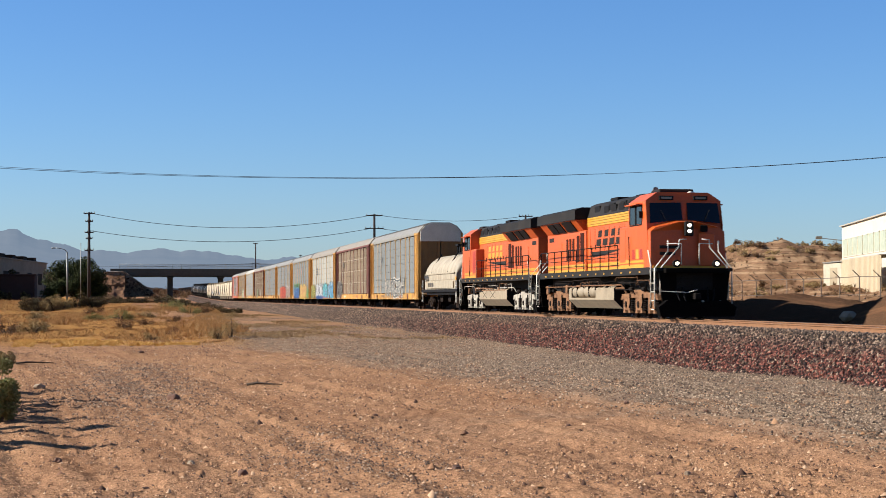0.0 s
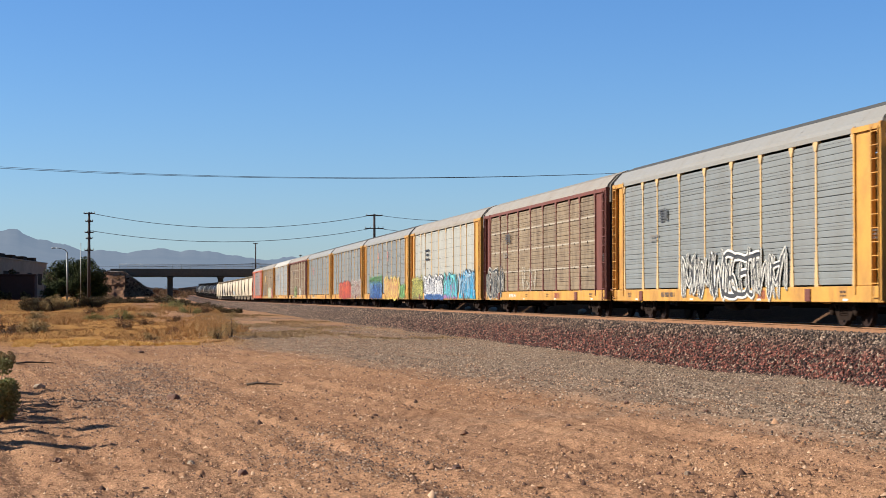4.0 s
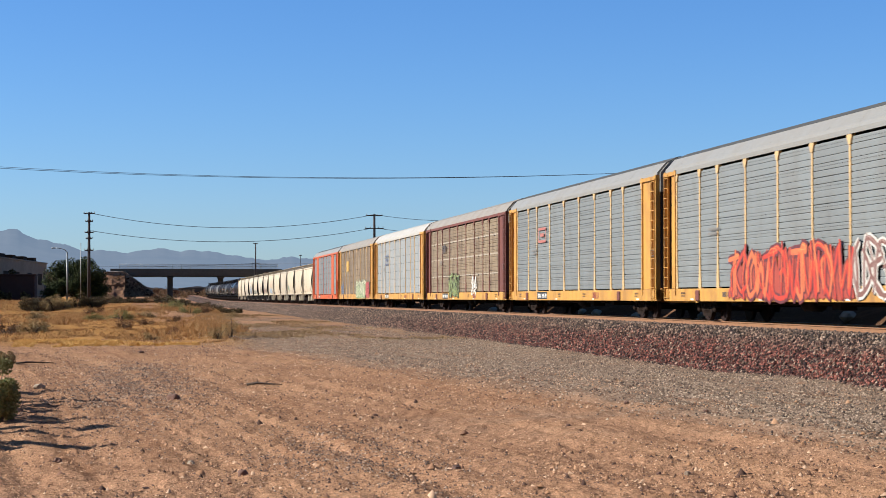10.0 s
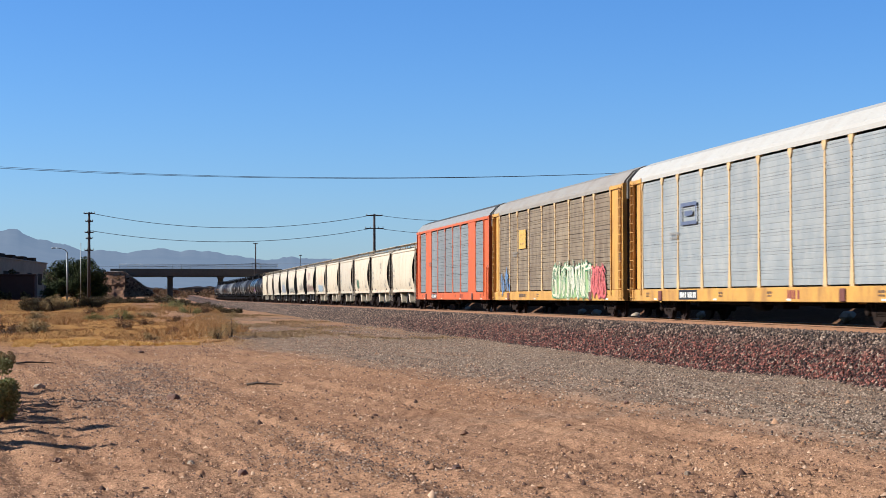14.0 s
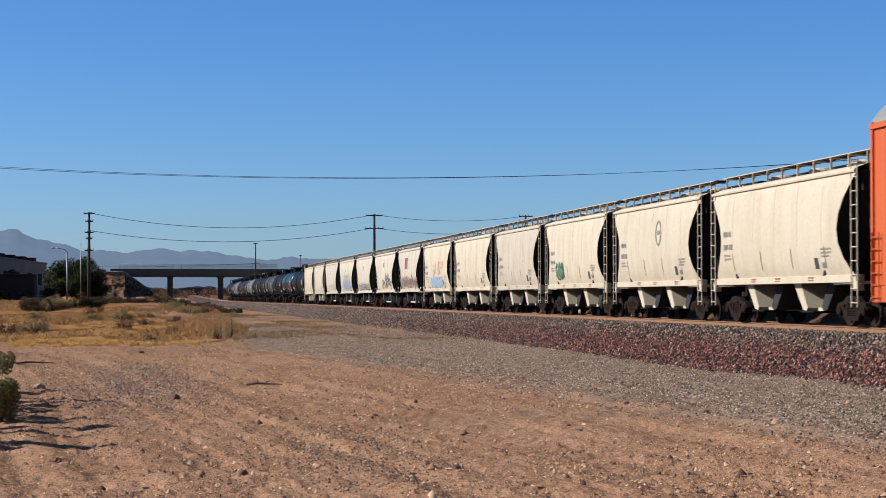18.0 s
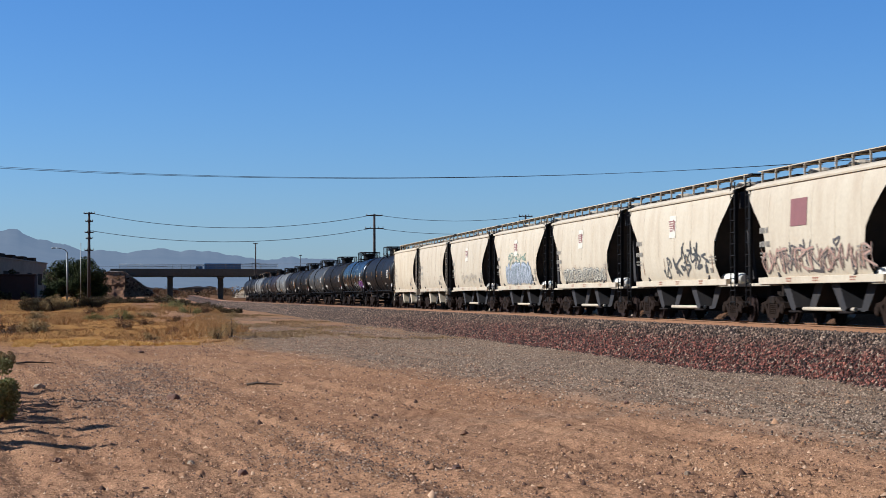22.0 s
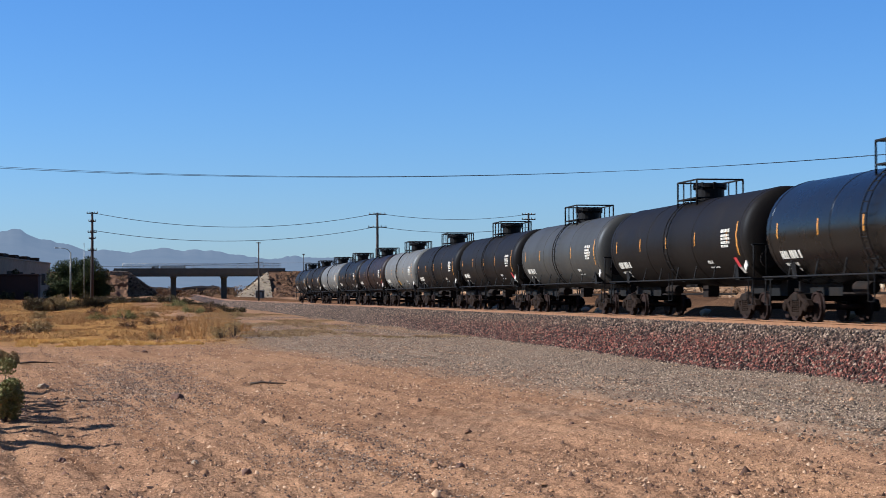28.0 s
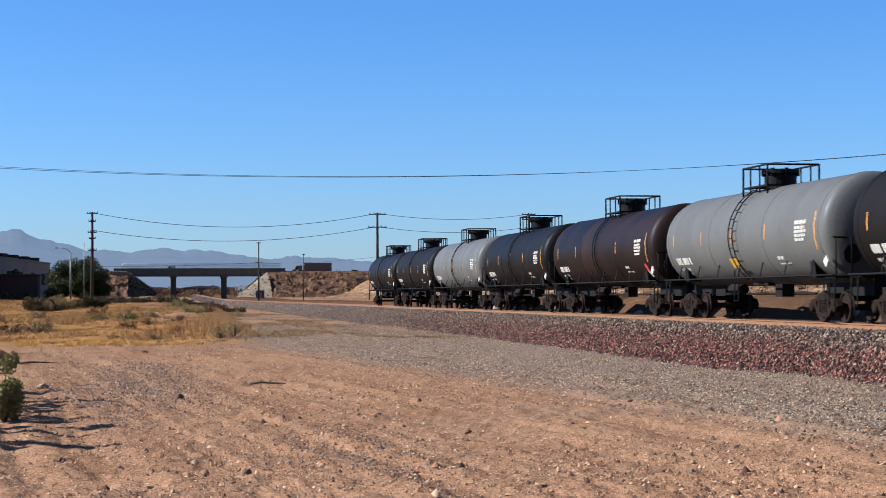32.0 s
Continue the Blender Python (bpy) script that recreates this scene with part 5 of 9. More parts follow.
    for i in range(260):
        t = r2.uniform(0.02, 0.95)
        clumps.append((r2.uniform(22, 62), 612 + 26 * t, 0.6 + 10.3 * t ** 0.92 + 0.3, r2.uniform(0.3, 0.9)))
    for i in range(120):
        t = r2.uniform(0.02, 0.95)
        clumps.append((r2.uniform(-62, -29), 612 + 26 * t, 0.6 + 10.3 * t ** 0.92 + 0.3, r2.uniform(0.3, 0.9)))
    far_scrub = [(x, y, 1.6 + 3.4 * r2.random() ** 2, r2.uniform(1.2, 3.2)) for x, y in zip(r2.uniform(-75, 60, 150), r2.uniform(760, 900, 150))]
    tagged(leaf_cloud("distant_scrub", far_scrub, 15000, 0.42, M["dark_brush"], None, 9), "low dark scrub on the far plain", "scrub", "", "stuff")
    ob = leaf_cloud("bank_brush", clumps, 14000, 0.16, M["dark_brush"], None, 8)
    tagged(ob, "dry brush scattered over the road banks", "brush", "", "stuff")
    rr = np.random.default_rng(15)
    hx, hy = rr.uniform(26, 76, 9000), rr.uniform(110, 275, 9000)
    stones("bank_stones", np.stack([hx, hy, ground_z(hx, hy)], -1), 0.04 + 0.16 * rr.random(9000) ** 4, M["coarse"], "loose brown stones on the dirt bank", 16)
    hx, hy = rr.uniform(26, 76, 1500), rr.uniform(110, 275, 1500)
    blades("bank_grass", np.stack([hx, hy, ground_z(hx, hy)], -1), 0.2 + 0.25 * rr.random(1500), M["dark_brush"], "dry tufts on the dirt bank", 17, 0.03, 0.9, 9)
    # large pale rocks on the far side of the track
    for i in range(16):
        x, y, s = rng.uniform(4.9, 6.8), 60 + i * 9 + rng.uniform(-3, 3), rng.uniform(0.18, 0.42)
        if i > 11:
            x, y, s = -33.5 + 2.0 * (i - 12) + rng.uniform(-0.5, 0.5), 222 + rng.uniform(-3, 3), rng.uniform(0.4, 0.7)
        bm = bmesh.new()
        bmesh.ops.create_icosphere(bm, subdivisions=2, radius=s)
        for v in bm.verts:
            v.co *= 1 + 0.28 * noise.noise(v.co * 2.2 / s + Vector((i * 7, 0, 0)))
            v.co.z *= 0.7
        r = part("rock", bm, M["rock"], None, at=pose(x, y, float(ground_z(x, y)) + 0.12))
        tagged(r, "pale angular rock beside the track", "rock", "rocks along the track")


def build_road_stones():
    """Single stones and fallen sticks on the dirt road."""
    for i, (x, y, s) in enumerate(ROAD_STONES):
        bm = bmesh.new()
        bmesh.ops.create_icosphere(bm, subdivisions=2, radius=s)
        for v in bm.verts:
            v.co *= 1 + 0.45 * noise.noise(v.co * 1.6 / s + Vector((i * 5, 3, 0)))
            v.co.z *= 0.75
        ob = part("stone", bm, M["rock"] if i % 4 == 3 else M["dark_rock"], None, at=pose(x, y, float(ground_z(x, y)) + 0.3 * s, 0, 0, 40 * i))
        tagged(ob, "pale stone lying on the dirt road" if i % 4 == 3 else "dark red-brown stone lying on the dirt road", "stone", "stones on the dirt road")
    for (xa, ya), (xb, yb), twigs in STICKS:
        a, b = Vector((xa, ya, float(ground_z(xa, ya)) + 0.03)), Vector((xb, yb, float(ground_z(xb, yb)) + 0.02))
        d = b - a
        ob = thing("fallen_stick", "dark dry stick lying on the dirt road", "stick", pose(*a))
        part("branch", tube(bmesh.new(), [(0, 0, 0), d * 0.3 + Vector((0, 0.03, 0.03)), d * 0.65 + Vector((0, -0.03, 0.01)), d], [0.035, 0.03, 0.022, 0.01], 6), M["bark"], ob)
        for t in twigs:
            part("twig", tube(bmesh.new(), [d * t, d * (t + 0.1) + Vector((0, 0.1, 0.06)), d * (t + 0.2) + Vector((0, 0.16, 0.08))], [0.014, 0.01, 0.004], 5), M["bark"], ob)


ROAD_STONES = [(-19.69, 36.49, 0.123), (-16.68, 20.82, 0.059), (-19.17, 20.1, 0.062), (-19.67, 22.56, 0.048), (-21.3, 23.31, 0.057), (-11.41, 33.03, 0.053), (-10.51, 31.0, 0.05), (-14.19, 19.94, 0.038), (-11.23, 43.39, 0.055), (-16.43, 30.41, 0.038), (-14.47, 20.12, 0.032), (-22.61, 42.08, 0.127), (-17.96, 24.53, 0.034), (-13.9, 27.08, 0.039), (-20.45, 68.94, 0.095)]
STICKS = (((-17.93, 42.7), (-17.11, 42.56), (0.2, 0.5)), ((-24.12, 56.58), (-23.07, 57.38), (0.6,)))
M["dark_rock"] = material("dark_red_brown_stone", (0.19, 0.10, 0.065), 0.95, stain=(0.09, 0.055, 0.042), scale=6, bump=0.5)
M["rock"] = material("pale_rock", (0.42, 0.34, 0.25), 0.95, stain=(0.25, 0.19, 0.14), scale=2.5, bump=0.5)
build_plants()
build_road_stones()

# ---- rolling stock: lengths along y, front towards -y, origin on the railhead under the middle ----
SPEED = 20.4
CARS = []


def wheelset_mesh(r):
    def build(bm):
        for s in (-1, 1):
            turned(bm, [(s * 0.685, r + 0.028), (s * 0.715, r + 0.028), (s * 0.73, r), (s * 0.81, r - 0.01), (s * 0.81, r - 0.07), (s * 0.775, r - 0.09), (s * 0.765, 0.16), (s * 0.80, 0.12)], (0, 0, 0), "x", 20, False)
        turned(bm, [(-1.02, 0.07), (-0.8, 0.085), (0.8, 0.085), (1.02, 0.07)], (0, 0, 0), "x", 8)
        for s in (-1, 1):
            for k in range(3):
                a = 2.094 * k
                turned(bm, [(s * 1.02, 0.02), (s * 1.04, 0.02)], (0, 0.045 * math.cos(a), 0.045 * math.sin(a)), "x", 6, False)
    return shared(("wheelset", r), build)


def truck_frame(bm):
    for s in (-1,):
        x0, x1 = (s * 0.96, s * 1.12) if s > 0 else (s * 1.12, s * 0.96)
        # arched top member, lower tension bar, columns
        prism(bm, [(-1.12, 0.50), (-0.98, 0.66), (-0.62, 0.70), (-0.34, 0.84), (0.34, 0.84), (0.62, 0.70), (0.98, 0.66), (1.12, 0.50), (0.98, 0.42), (0.86, 0.56), (0.56, 0.60), (0.30, 0.70), (-0.30, 0.70), (-0.56, 0.60), (-0.86, 0.56), (-0.98, 0.42)], x0, x1)
        prism(bm, [(-0.80, 0.58), (-0.64, 0.62), (-0.32, 0.30), (0.32, 0.30), (0.64, 0.62), (0.80, 0.58), (0.44, 0.18), (-0.44, 0.18)], x0, x1)
        for c in (-0.36, 0.36):
            box(bm, x0, x1, c - 0.07, c + 0.07, 0.26, 0.74)
        for c in (-0.88, 0.88):
            turned(bm, [(s * 0.92, 0.15), (s * 1.14, 0.15), (s * 1.17, 0.11)], (0, c, 0.457), "x", 12, False)


def truck_springs(bm):
    for s in (-1,):
        for c in (-0.17, 0.0, 0.17):
            for k in range(5):
                turned(bm, [(0.30 + k * 0.065, 0.075), (0.33 + k * 0.065, 0.085), (0.36 + k * 0.065, 0.075)], (s * 1.06, c, 0), "z", 8, False)


def truck_bolster(bm):
    box(bm, -1.15, 1.15, -0.22, 0.22, 0.62, 0.86, 0.03)
    turned(bm, [(0.86, 0.36), (0.94, 0.34)], (0, 0, 0), "z", 12, False)
    for c in (-0.38, 0.38):
        box(bm, -0.82, 0.82, c * 1.0 - 0.05, c * 1.0 + 0.05, 0.36, 0.46)


WHEELSETS = {}


def freight_truck(car, y, mat="truck"):
    t = part("truck", shared("truck_bolster", truck_bolster), M["under"], car, at=pose(0, y, 0))
    for turn in (0, 180):
        part("side_frame", shared("truck_side_frame", truck_frame), M[mat], t, at=pose(0, 0, 0, 0, 0, turn))
        tagged(part("spring_nest", shared("truck_springs", truck_springs), M["truck"], t, at=pose(0, 0, 0, 0, 0, turn)), kind="stuff")
    for c in (-0.88, 0.88):
        w = part("wheelset", wheelset_mesh(0.457), M["wheel"], t, at=pose(0, c, 0.457))
        WHEELSETS.setdefault((c, 0.457, 1), []).append(w)
    return t


def couplers(car, half, z=0.86):
    def build(bm):
        box(bm, -0.09, 0.09, -0.1, 0.75, z - 0.10, z + 0.10, 0.02)
        prism(bm, [(-0.16, -0.28), (0.05, -0.34), (0.17, -0.2), (0.13, 0.05), (-0.16, 0.05)], z - 0.15, z + 0.15, "z")
    me = shared("coupler", build)
    part("coupler", me, M["under"], car, at=pose(0, -half + 0.28, 0))
    part("coupler", me, M["under"], car, at=pose(0, half - 0.28, 0, 0, 0, 180))
    def hose(bm):
        tube(bm, [(0.3, 0.15, 0.85), (0.34, 0.02, 0.6), (0.2, -0.12, 0.42), (0.05, -0.2, 0.45)], 0.025, 6)
    hm = shared("air_hose", hose)
    part("air_hose", hm, M["black"], car, at=pose(0, -half + 0.4, 0))
    part("air_hose", hm, M["black"], car, at=pose(0, half - 0.4, 0, 0, 0, 180))


def add_car(name, label, category, front, back):
    car = thing(name, label, category, pose(0, (front + back) / 2, RAIL_Z), group="cars of the train")
    CARS.append((car, (front + back) / 2))
    return car, (back - front) / 2


def both(build):
    """A mesh on the west side and its mirror image on the east side."""
    def made(bm):
        build(bm)
        faces = list(bm.faces)
        copy = bmesh.ops.duplicate(bm, geom=list(bm.verts) + list(bm.edges) + faces)["geom"]
        vs = [g for g in copy if isinstance(g, bmesh.types.BMVert)]
        for v in vs:
            v.co.x = -v.co.x
        bmesh.ops.reverse_faces(bm, faces=[g for g in copy if isinstance(g, bmesh.types.BMFace)])
    return made


def ladder(key, x, y0, y1, z0, z1, n, r=0.017):
    def build(bm):
        for yy in (y0, y1):
            tube(bm, [(x, yy, z0), (x, yy, z1)], r * 1.2, 5)
        for k in range(n):
            z = z0 + 0.12 + (z1 - z0 - 0.24) * k / (n - 1)
            tube(bm, [(x, y0, z), (x, y1, z)], r, 5)
    return shared(key, build)


# ---- autorack ----


def autorack(front, back, label, panels="galv", frame_mat="yellow", roof="roof", sill="yellow", posts_mat=None, cap=None, style="posts", end="shaded_end"):
    car, h = add_car("autorack_car", label, "autorack", front, back)
    e = h - 0.55                       # end of the body
    top, eave, deck = 6.07, 5.36, 1.12
    pm = M[posts_mat or frame_mat]
    ROOF = [(-1.53, eave), (-1.50, eave + 0.12), (-1.16, eave + 0.50), (-0.66, top), (0.66, top), (1.16, eave + 0.50), (1.50, eave + 0.12), (1.53, eave)]

    def roof_mesh(bm):
        prism(bm, ROOF, -e, e, "y")
        k = -e + 1.5
        while k < e:
            prism(bm, [(x * 1.0006, z + 0.0015) for x, z in ROOF], k - 0.012, k + 0.012, "y")
            k += 2.4
    part("roof", shared(("rack_roof", round(e, 2)), roof_mesh), M[roof], car)
    if roof == "roof":
        CROWN = [(-1.17, eave + 0.497), (-0.667, top + 0.008), (0.667, top + 0.008), (1.17, eave + 0.497), (1.10, eave + 0.47), (-1.10, eave + 0.47)]
        part("roof_crown", shared(("rack_crown", round(e, 2)), lambda bm: prism(bm, CROWN, -e + 0.02, e - 0.02, "y")), M["roof_crown"], car, "roof crown painted dark for rib shading")
    # rail along the eave and the flat sill with its stake pockets
    def eave_mesh(bm):
        for s in (-1, 1):
            a, b = sorted((s * 1.50, s * 1.56))
            box(bm, a, b, -e + 0.2, e - 0.2, eave - 0.14, eave + 0.0)
    part("eave_rail", shared(("rack_eave", round(e, 2)), eave_mesh), M[roof] if style in ("posts", "white") else pm, car)
    def sill_mesh(bm):
        for s in (-1, 1):
            a, b = sorted((s * 1.36, s * 1.545))
            box(bm, a, b, -e, e, 0.68, deck, 0.015)
        box(bm, -1.36, 1.36, -e, e, 1.0, 1.1)
        box(bm, -0.35, 0.35, -e - 0.1, e + 0.1, 0.62, 1.0)
    sill_ob = part("side_sill", shared(("rack_sill", round(e, 2)), sill_mesh), M[sill], car)
    # side panels between the posts: one narrow bay towards each end
    BAYS = (-11.9, -9.24, -6.99, -4.15, -1.23, 1.69, 4.7, 7.38, 9.65, 12.3) if style == "orange" else (-11.8, -8.98, -7.0, -4.25, -1.4, 1.5, 4.5, 7.35, 9.35, 12.1)
    a0, a1 = BAYS[0], BAYS[-1]
    ribs = 21
    rib = (eave - 0.20 - deck - 0.05) / ribs
    smooth_sheet = panels in ("galv_white", "galv_blue")

    def panel(width):
        def build(bm):
            rng = random.Random(int(width * 100))
            line = []
            for k in range(ribs):
                z0 = deck + 0.05 + k * rib
                deep = 1.498 - (0.006 if smooth_sheet else rng.choice((0.010, 0.020, 0.026, 0.034)))
                gap = 0.012 if smooth_sheet else rng.uniform(0.012, 0.030)
                line += [(-1.502, z0), (-1.506, z0 + 0.07), (-1.508, z0 + rib - gap - 0.012), (-1.500, z0 + rib - gap), (-deep, z0 + rib - gap + 0.003), (-deep, z0 + rib - 0.003)]
            prism(bm, line + [(-1.43, line[-1][1]), (-1.43, line[0][1])], 0.055, width - 0.055, "y")
        return build

    def perforation(width):
        def build(bm):
            for k in range(2, ribs, 3):
                z0 = deck + 0.05 + (k + 0.5) * rib
                n = max(4, int(width / 0.2))
                for j in range(n):
                    yy = 0.12 + (width - 0.24) * (j + 0.5) / n
                    box(bm, -1.512, -1.49, yy - 0.022, yy + 0.022, z0 - 0.012, z0 + 0.012)
        return build
    solid = (1, 7) if style == "orange" else ()
    for k, (p, q) in enumerate(zip(BAYS, BAYS[1:])):
        if k in solid:
            continue
        w = round(q - p, 2)
        me = shared(("rack_panel", w, smooth_sheet), panel(w))
        for at in (pose(0, p, 0), pose(0, q, 0, 0, 0, 180)):
            part("side_panel", me, M[panels], car, at=at)
        tagged(part("vent_perforation", shared(("rack_perforation", w), perforation(w)), M["under"], car, at=pose(0, p, 0)), kind="stuff")
    def post(bm):
        box(bm, -1.532, -1.44, -0.06, 0.06, deck, eave - 0.05)
        prism(bm, [(-0.15, deck), (0.15, deck), (0.06, deck + 1.05), (-0.06, deck + 1.05)], -1.534, -1.44)
        prism(bm, [(-0.06, eave - 0.42), (0.06, eave - 0.42), (0.17, eave - 0.22), (0.17, eave - 0.1), (-0.17, eave - 0.1), (-0.17, eave - 0.22)], -1.55, -1.44)
    post_mesh = shared("rack_post", post)
    for y in BAYS:
        part("side_post", post_mesh, pm, car, at=pose(0, y, 0))
        part("side_post", post_mesh, pm, car, at=pose(0, y, 0, 0, 0, 180))
    if style == "bands":
        for p, q in zip(BAYS, BAYS[1:]):
            w = round(q - p, 2)
            me = shared(("rack_band", w), lambda bm: box(bm, -1.518, -1.45, 0.16, w - 0.16, -0.035, 0.035))
            for z in (2.16, 3.23, 4.27):
                part("panel_band", me, M["band"], car, at=pose(0, p, z))
                part("rivet", shared("rack_rivet", lambda bm: box(bm, -1.53, -1.5, -0.035, 0.035, -0.09, 0.0, 0.01)), M["under"], car, at=pose(0, p + w / 2, z))
    # end bays: solid frame, ladder, end doors
    def end_bay(bm, out, inn):
        d = 1 if inn > out else -1
        w = abs(inn - out)
        plate = max(0.35, w - 0.8) if style != "orange" else w - 0.12
        box(bm, -1.52, -1.38, *sorted((inn, inn - d * plate)), deck, eave - 0.1, 0.02)
        box(bm, -1.575, -1.40, *sorted((inn, inn - d * 0.1)), 0.9, eave + 0.02)
        box(bm, -1.575, -1.40, *sorted((out, out + d * 0.14)), 0.75, eave + 0.02)
        box(bm, -1.59, -1.40, *sorted((out - d * 0.02, inn + d * 0.1)), eave - 0.16, eave - 0.02)
        box(bm, -1.30, -1.26, *sorted((out + d * 0.1, inn - d * plate)), deck, eave - 0.1)
    y1, y2 = a0 - 0.06, a1 + 0.06
    for tag, p, q in (("f", -e, y1), ("b", e, y2)):
        part("end_frame", shared(("rack_end", round(e, 2), tag, style), lambda bm: end_bay(bm, p, q)), M[frame_mat], car)
    for tag, p, q in (("f", e, -y1), ("b", -e, -y2)):
        part("end_frame", shared(("rack_end_east", round(e, 2), tag, style), lambda bm: end_bay(bm, p, q)), M[frame_mat], car, at=pose(0, 0, 0, 0, 0, 180))
    for k in solid:
        p, q = BAYS[k], BAYS[k + 1]
        me = shared(("rack_solid", k), lambda bm: box(bm, -0.075, 0.075, p + 0.05, q - 0.05, deck, eave - 0.1))
        for s in (-1, 1):
            part("solid_panel", me, M[frame_mat], car, at=pose(s * 1.455, 0, 0))
    high, rungs = (eave - 0.1, 13) if style != "orange" else (2.5, 6)
    for s in (-1, 1):
        part("ladder", ladder(("rack_ladder", s, round(e, 2), rungs), s * 1.60, -e + 0.12, -e + 0.58, 0.7, high, rungs), M[frame_mat], car)
        part("ladder", ladder(("rack_ladder_b", s, round(e, 2), rungs), s * 1.60, e - 0.58, e - 0.12, 0.7, high, rungs), M[frame_mat], car)
    def door_leaf(bm):
        box(bm, 0.03, 1.38, -0.05, 0.05, 1.15, eave)
        for k in range(4):
            xx = 0.25 + k * 0.32
            box(bm, xx - 0.02, xx + 0.02, -0.09, 0.09, 1.2, eave - 0.05)
        for z in (1.9, 2.9, 3.9):
            box(bm, 0.03, 1.38, -0.08, 0.08, z - 0.04, z + 0.04)
    leaf = shared("rack_door_leaf", door_leaf)
    for q in (-1, 1):
        for r in (0, 180):
            part("end_door", leaf, M[end], car, "dark steel end door", pose(0, q * (e - 0.04), 0, 0, 0, r))
    def hood(bm):
        prism(bm, [(-1.42, 4.75), (-1.42, eave + 0.1), (-1.10, eave + 0.47), (-0.64, top - 0.02), (0.64, top - 0.02), (1.10, eave + 0.47), (1.42, eave + 0.1), (1.42, 4.75)], -0.1, 0.1, "y")
        box(bm, -0.06, 0.06, -0.13, 0.13, 4.75, top - 0.03)
    hm = shared("rack_hood", hood)
    for q in (-1, 1):
        part("end_hood", hm, M[cap or roof], car, "pale steel roof end", pose(0, q * (e + 0.02), 0))
    # underframe gear
    def under(bm):
        for q in (-1, 1):
            box(bm, -1.2, 1.2, q * 6.0 - 0.15, q * 6.0 + 0.15, 0.5, 1.0)
        tube(bm, [(-0.8, -7.5, 0.62), (-0.8, 7.5, 0.62)], 0.05, 6)
        tube(bm, [(0.8, -4, 0.62), (0.8, 4, 0.62)], 0.05, 6)
        turned(bm, [(-1.0, 0.2), (-0.95, 0.24), (0.1, 0.24), (0.15, 0.2)], (-0.75, 1.0, 0.62), "y", 10)
        box(bm, -1.1, -0.6, -2.4, -1.8, 0.45, 0.9)
        prism(bm, [(-6.8, 1.0), (6.8, 1.0), (5.2, 0.55), (-5.2, 0.55)], -0.25, 0.25)
    part("underframe", shared("rack_under", under), M["under"], car)
    couplers(car, h)
    for y in (-(h - 4.3), h - 4.3):
        freight_truck(car, y)
    return car, e

# ---- covered hopper ----


def loft_side(bm, profile, extents, rise=None, cols=14):
    """A shell of the side and roof: profile of (x, z) from sill to ridge, extents of (front, back) at each."""
    rows = []
    for (x, z), (a, b) in zip(profile, extents):
        rows.append([bm.verts.new((x, a + (b - a) * k / cols, z)) for k in range(cols + 1)])
    for p, q in zip(rows, rows[1:]):
        for k in range(cols):
            f = bm.faces.new((p[k], p[k + 1], q[k + 1], q[k]))
            f.smooth = True
    return rows


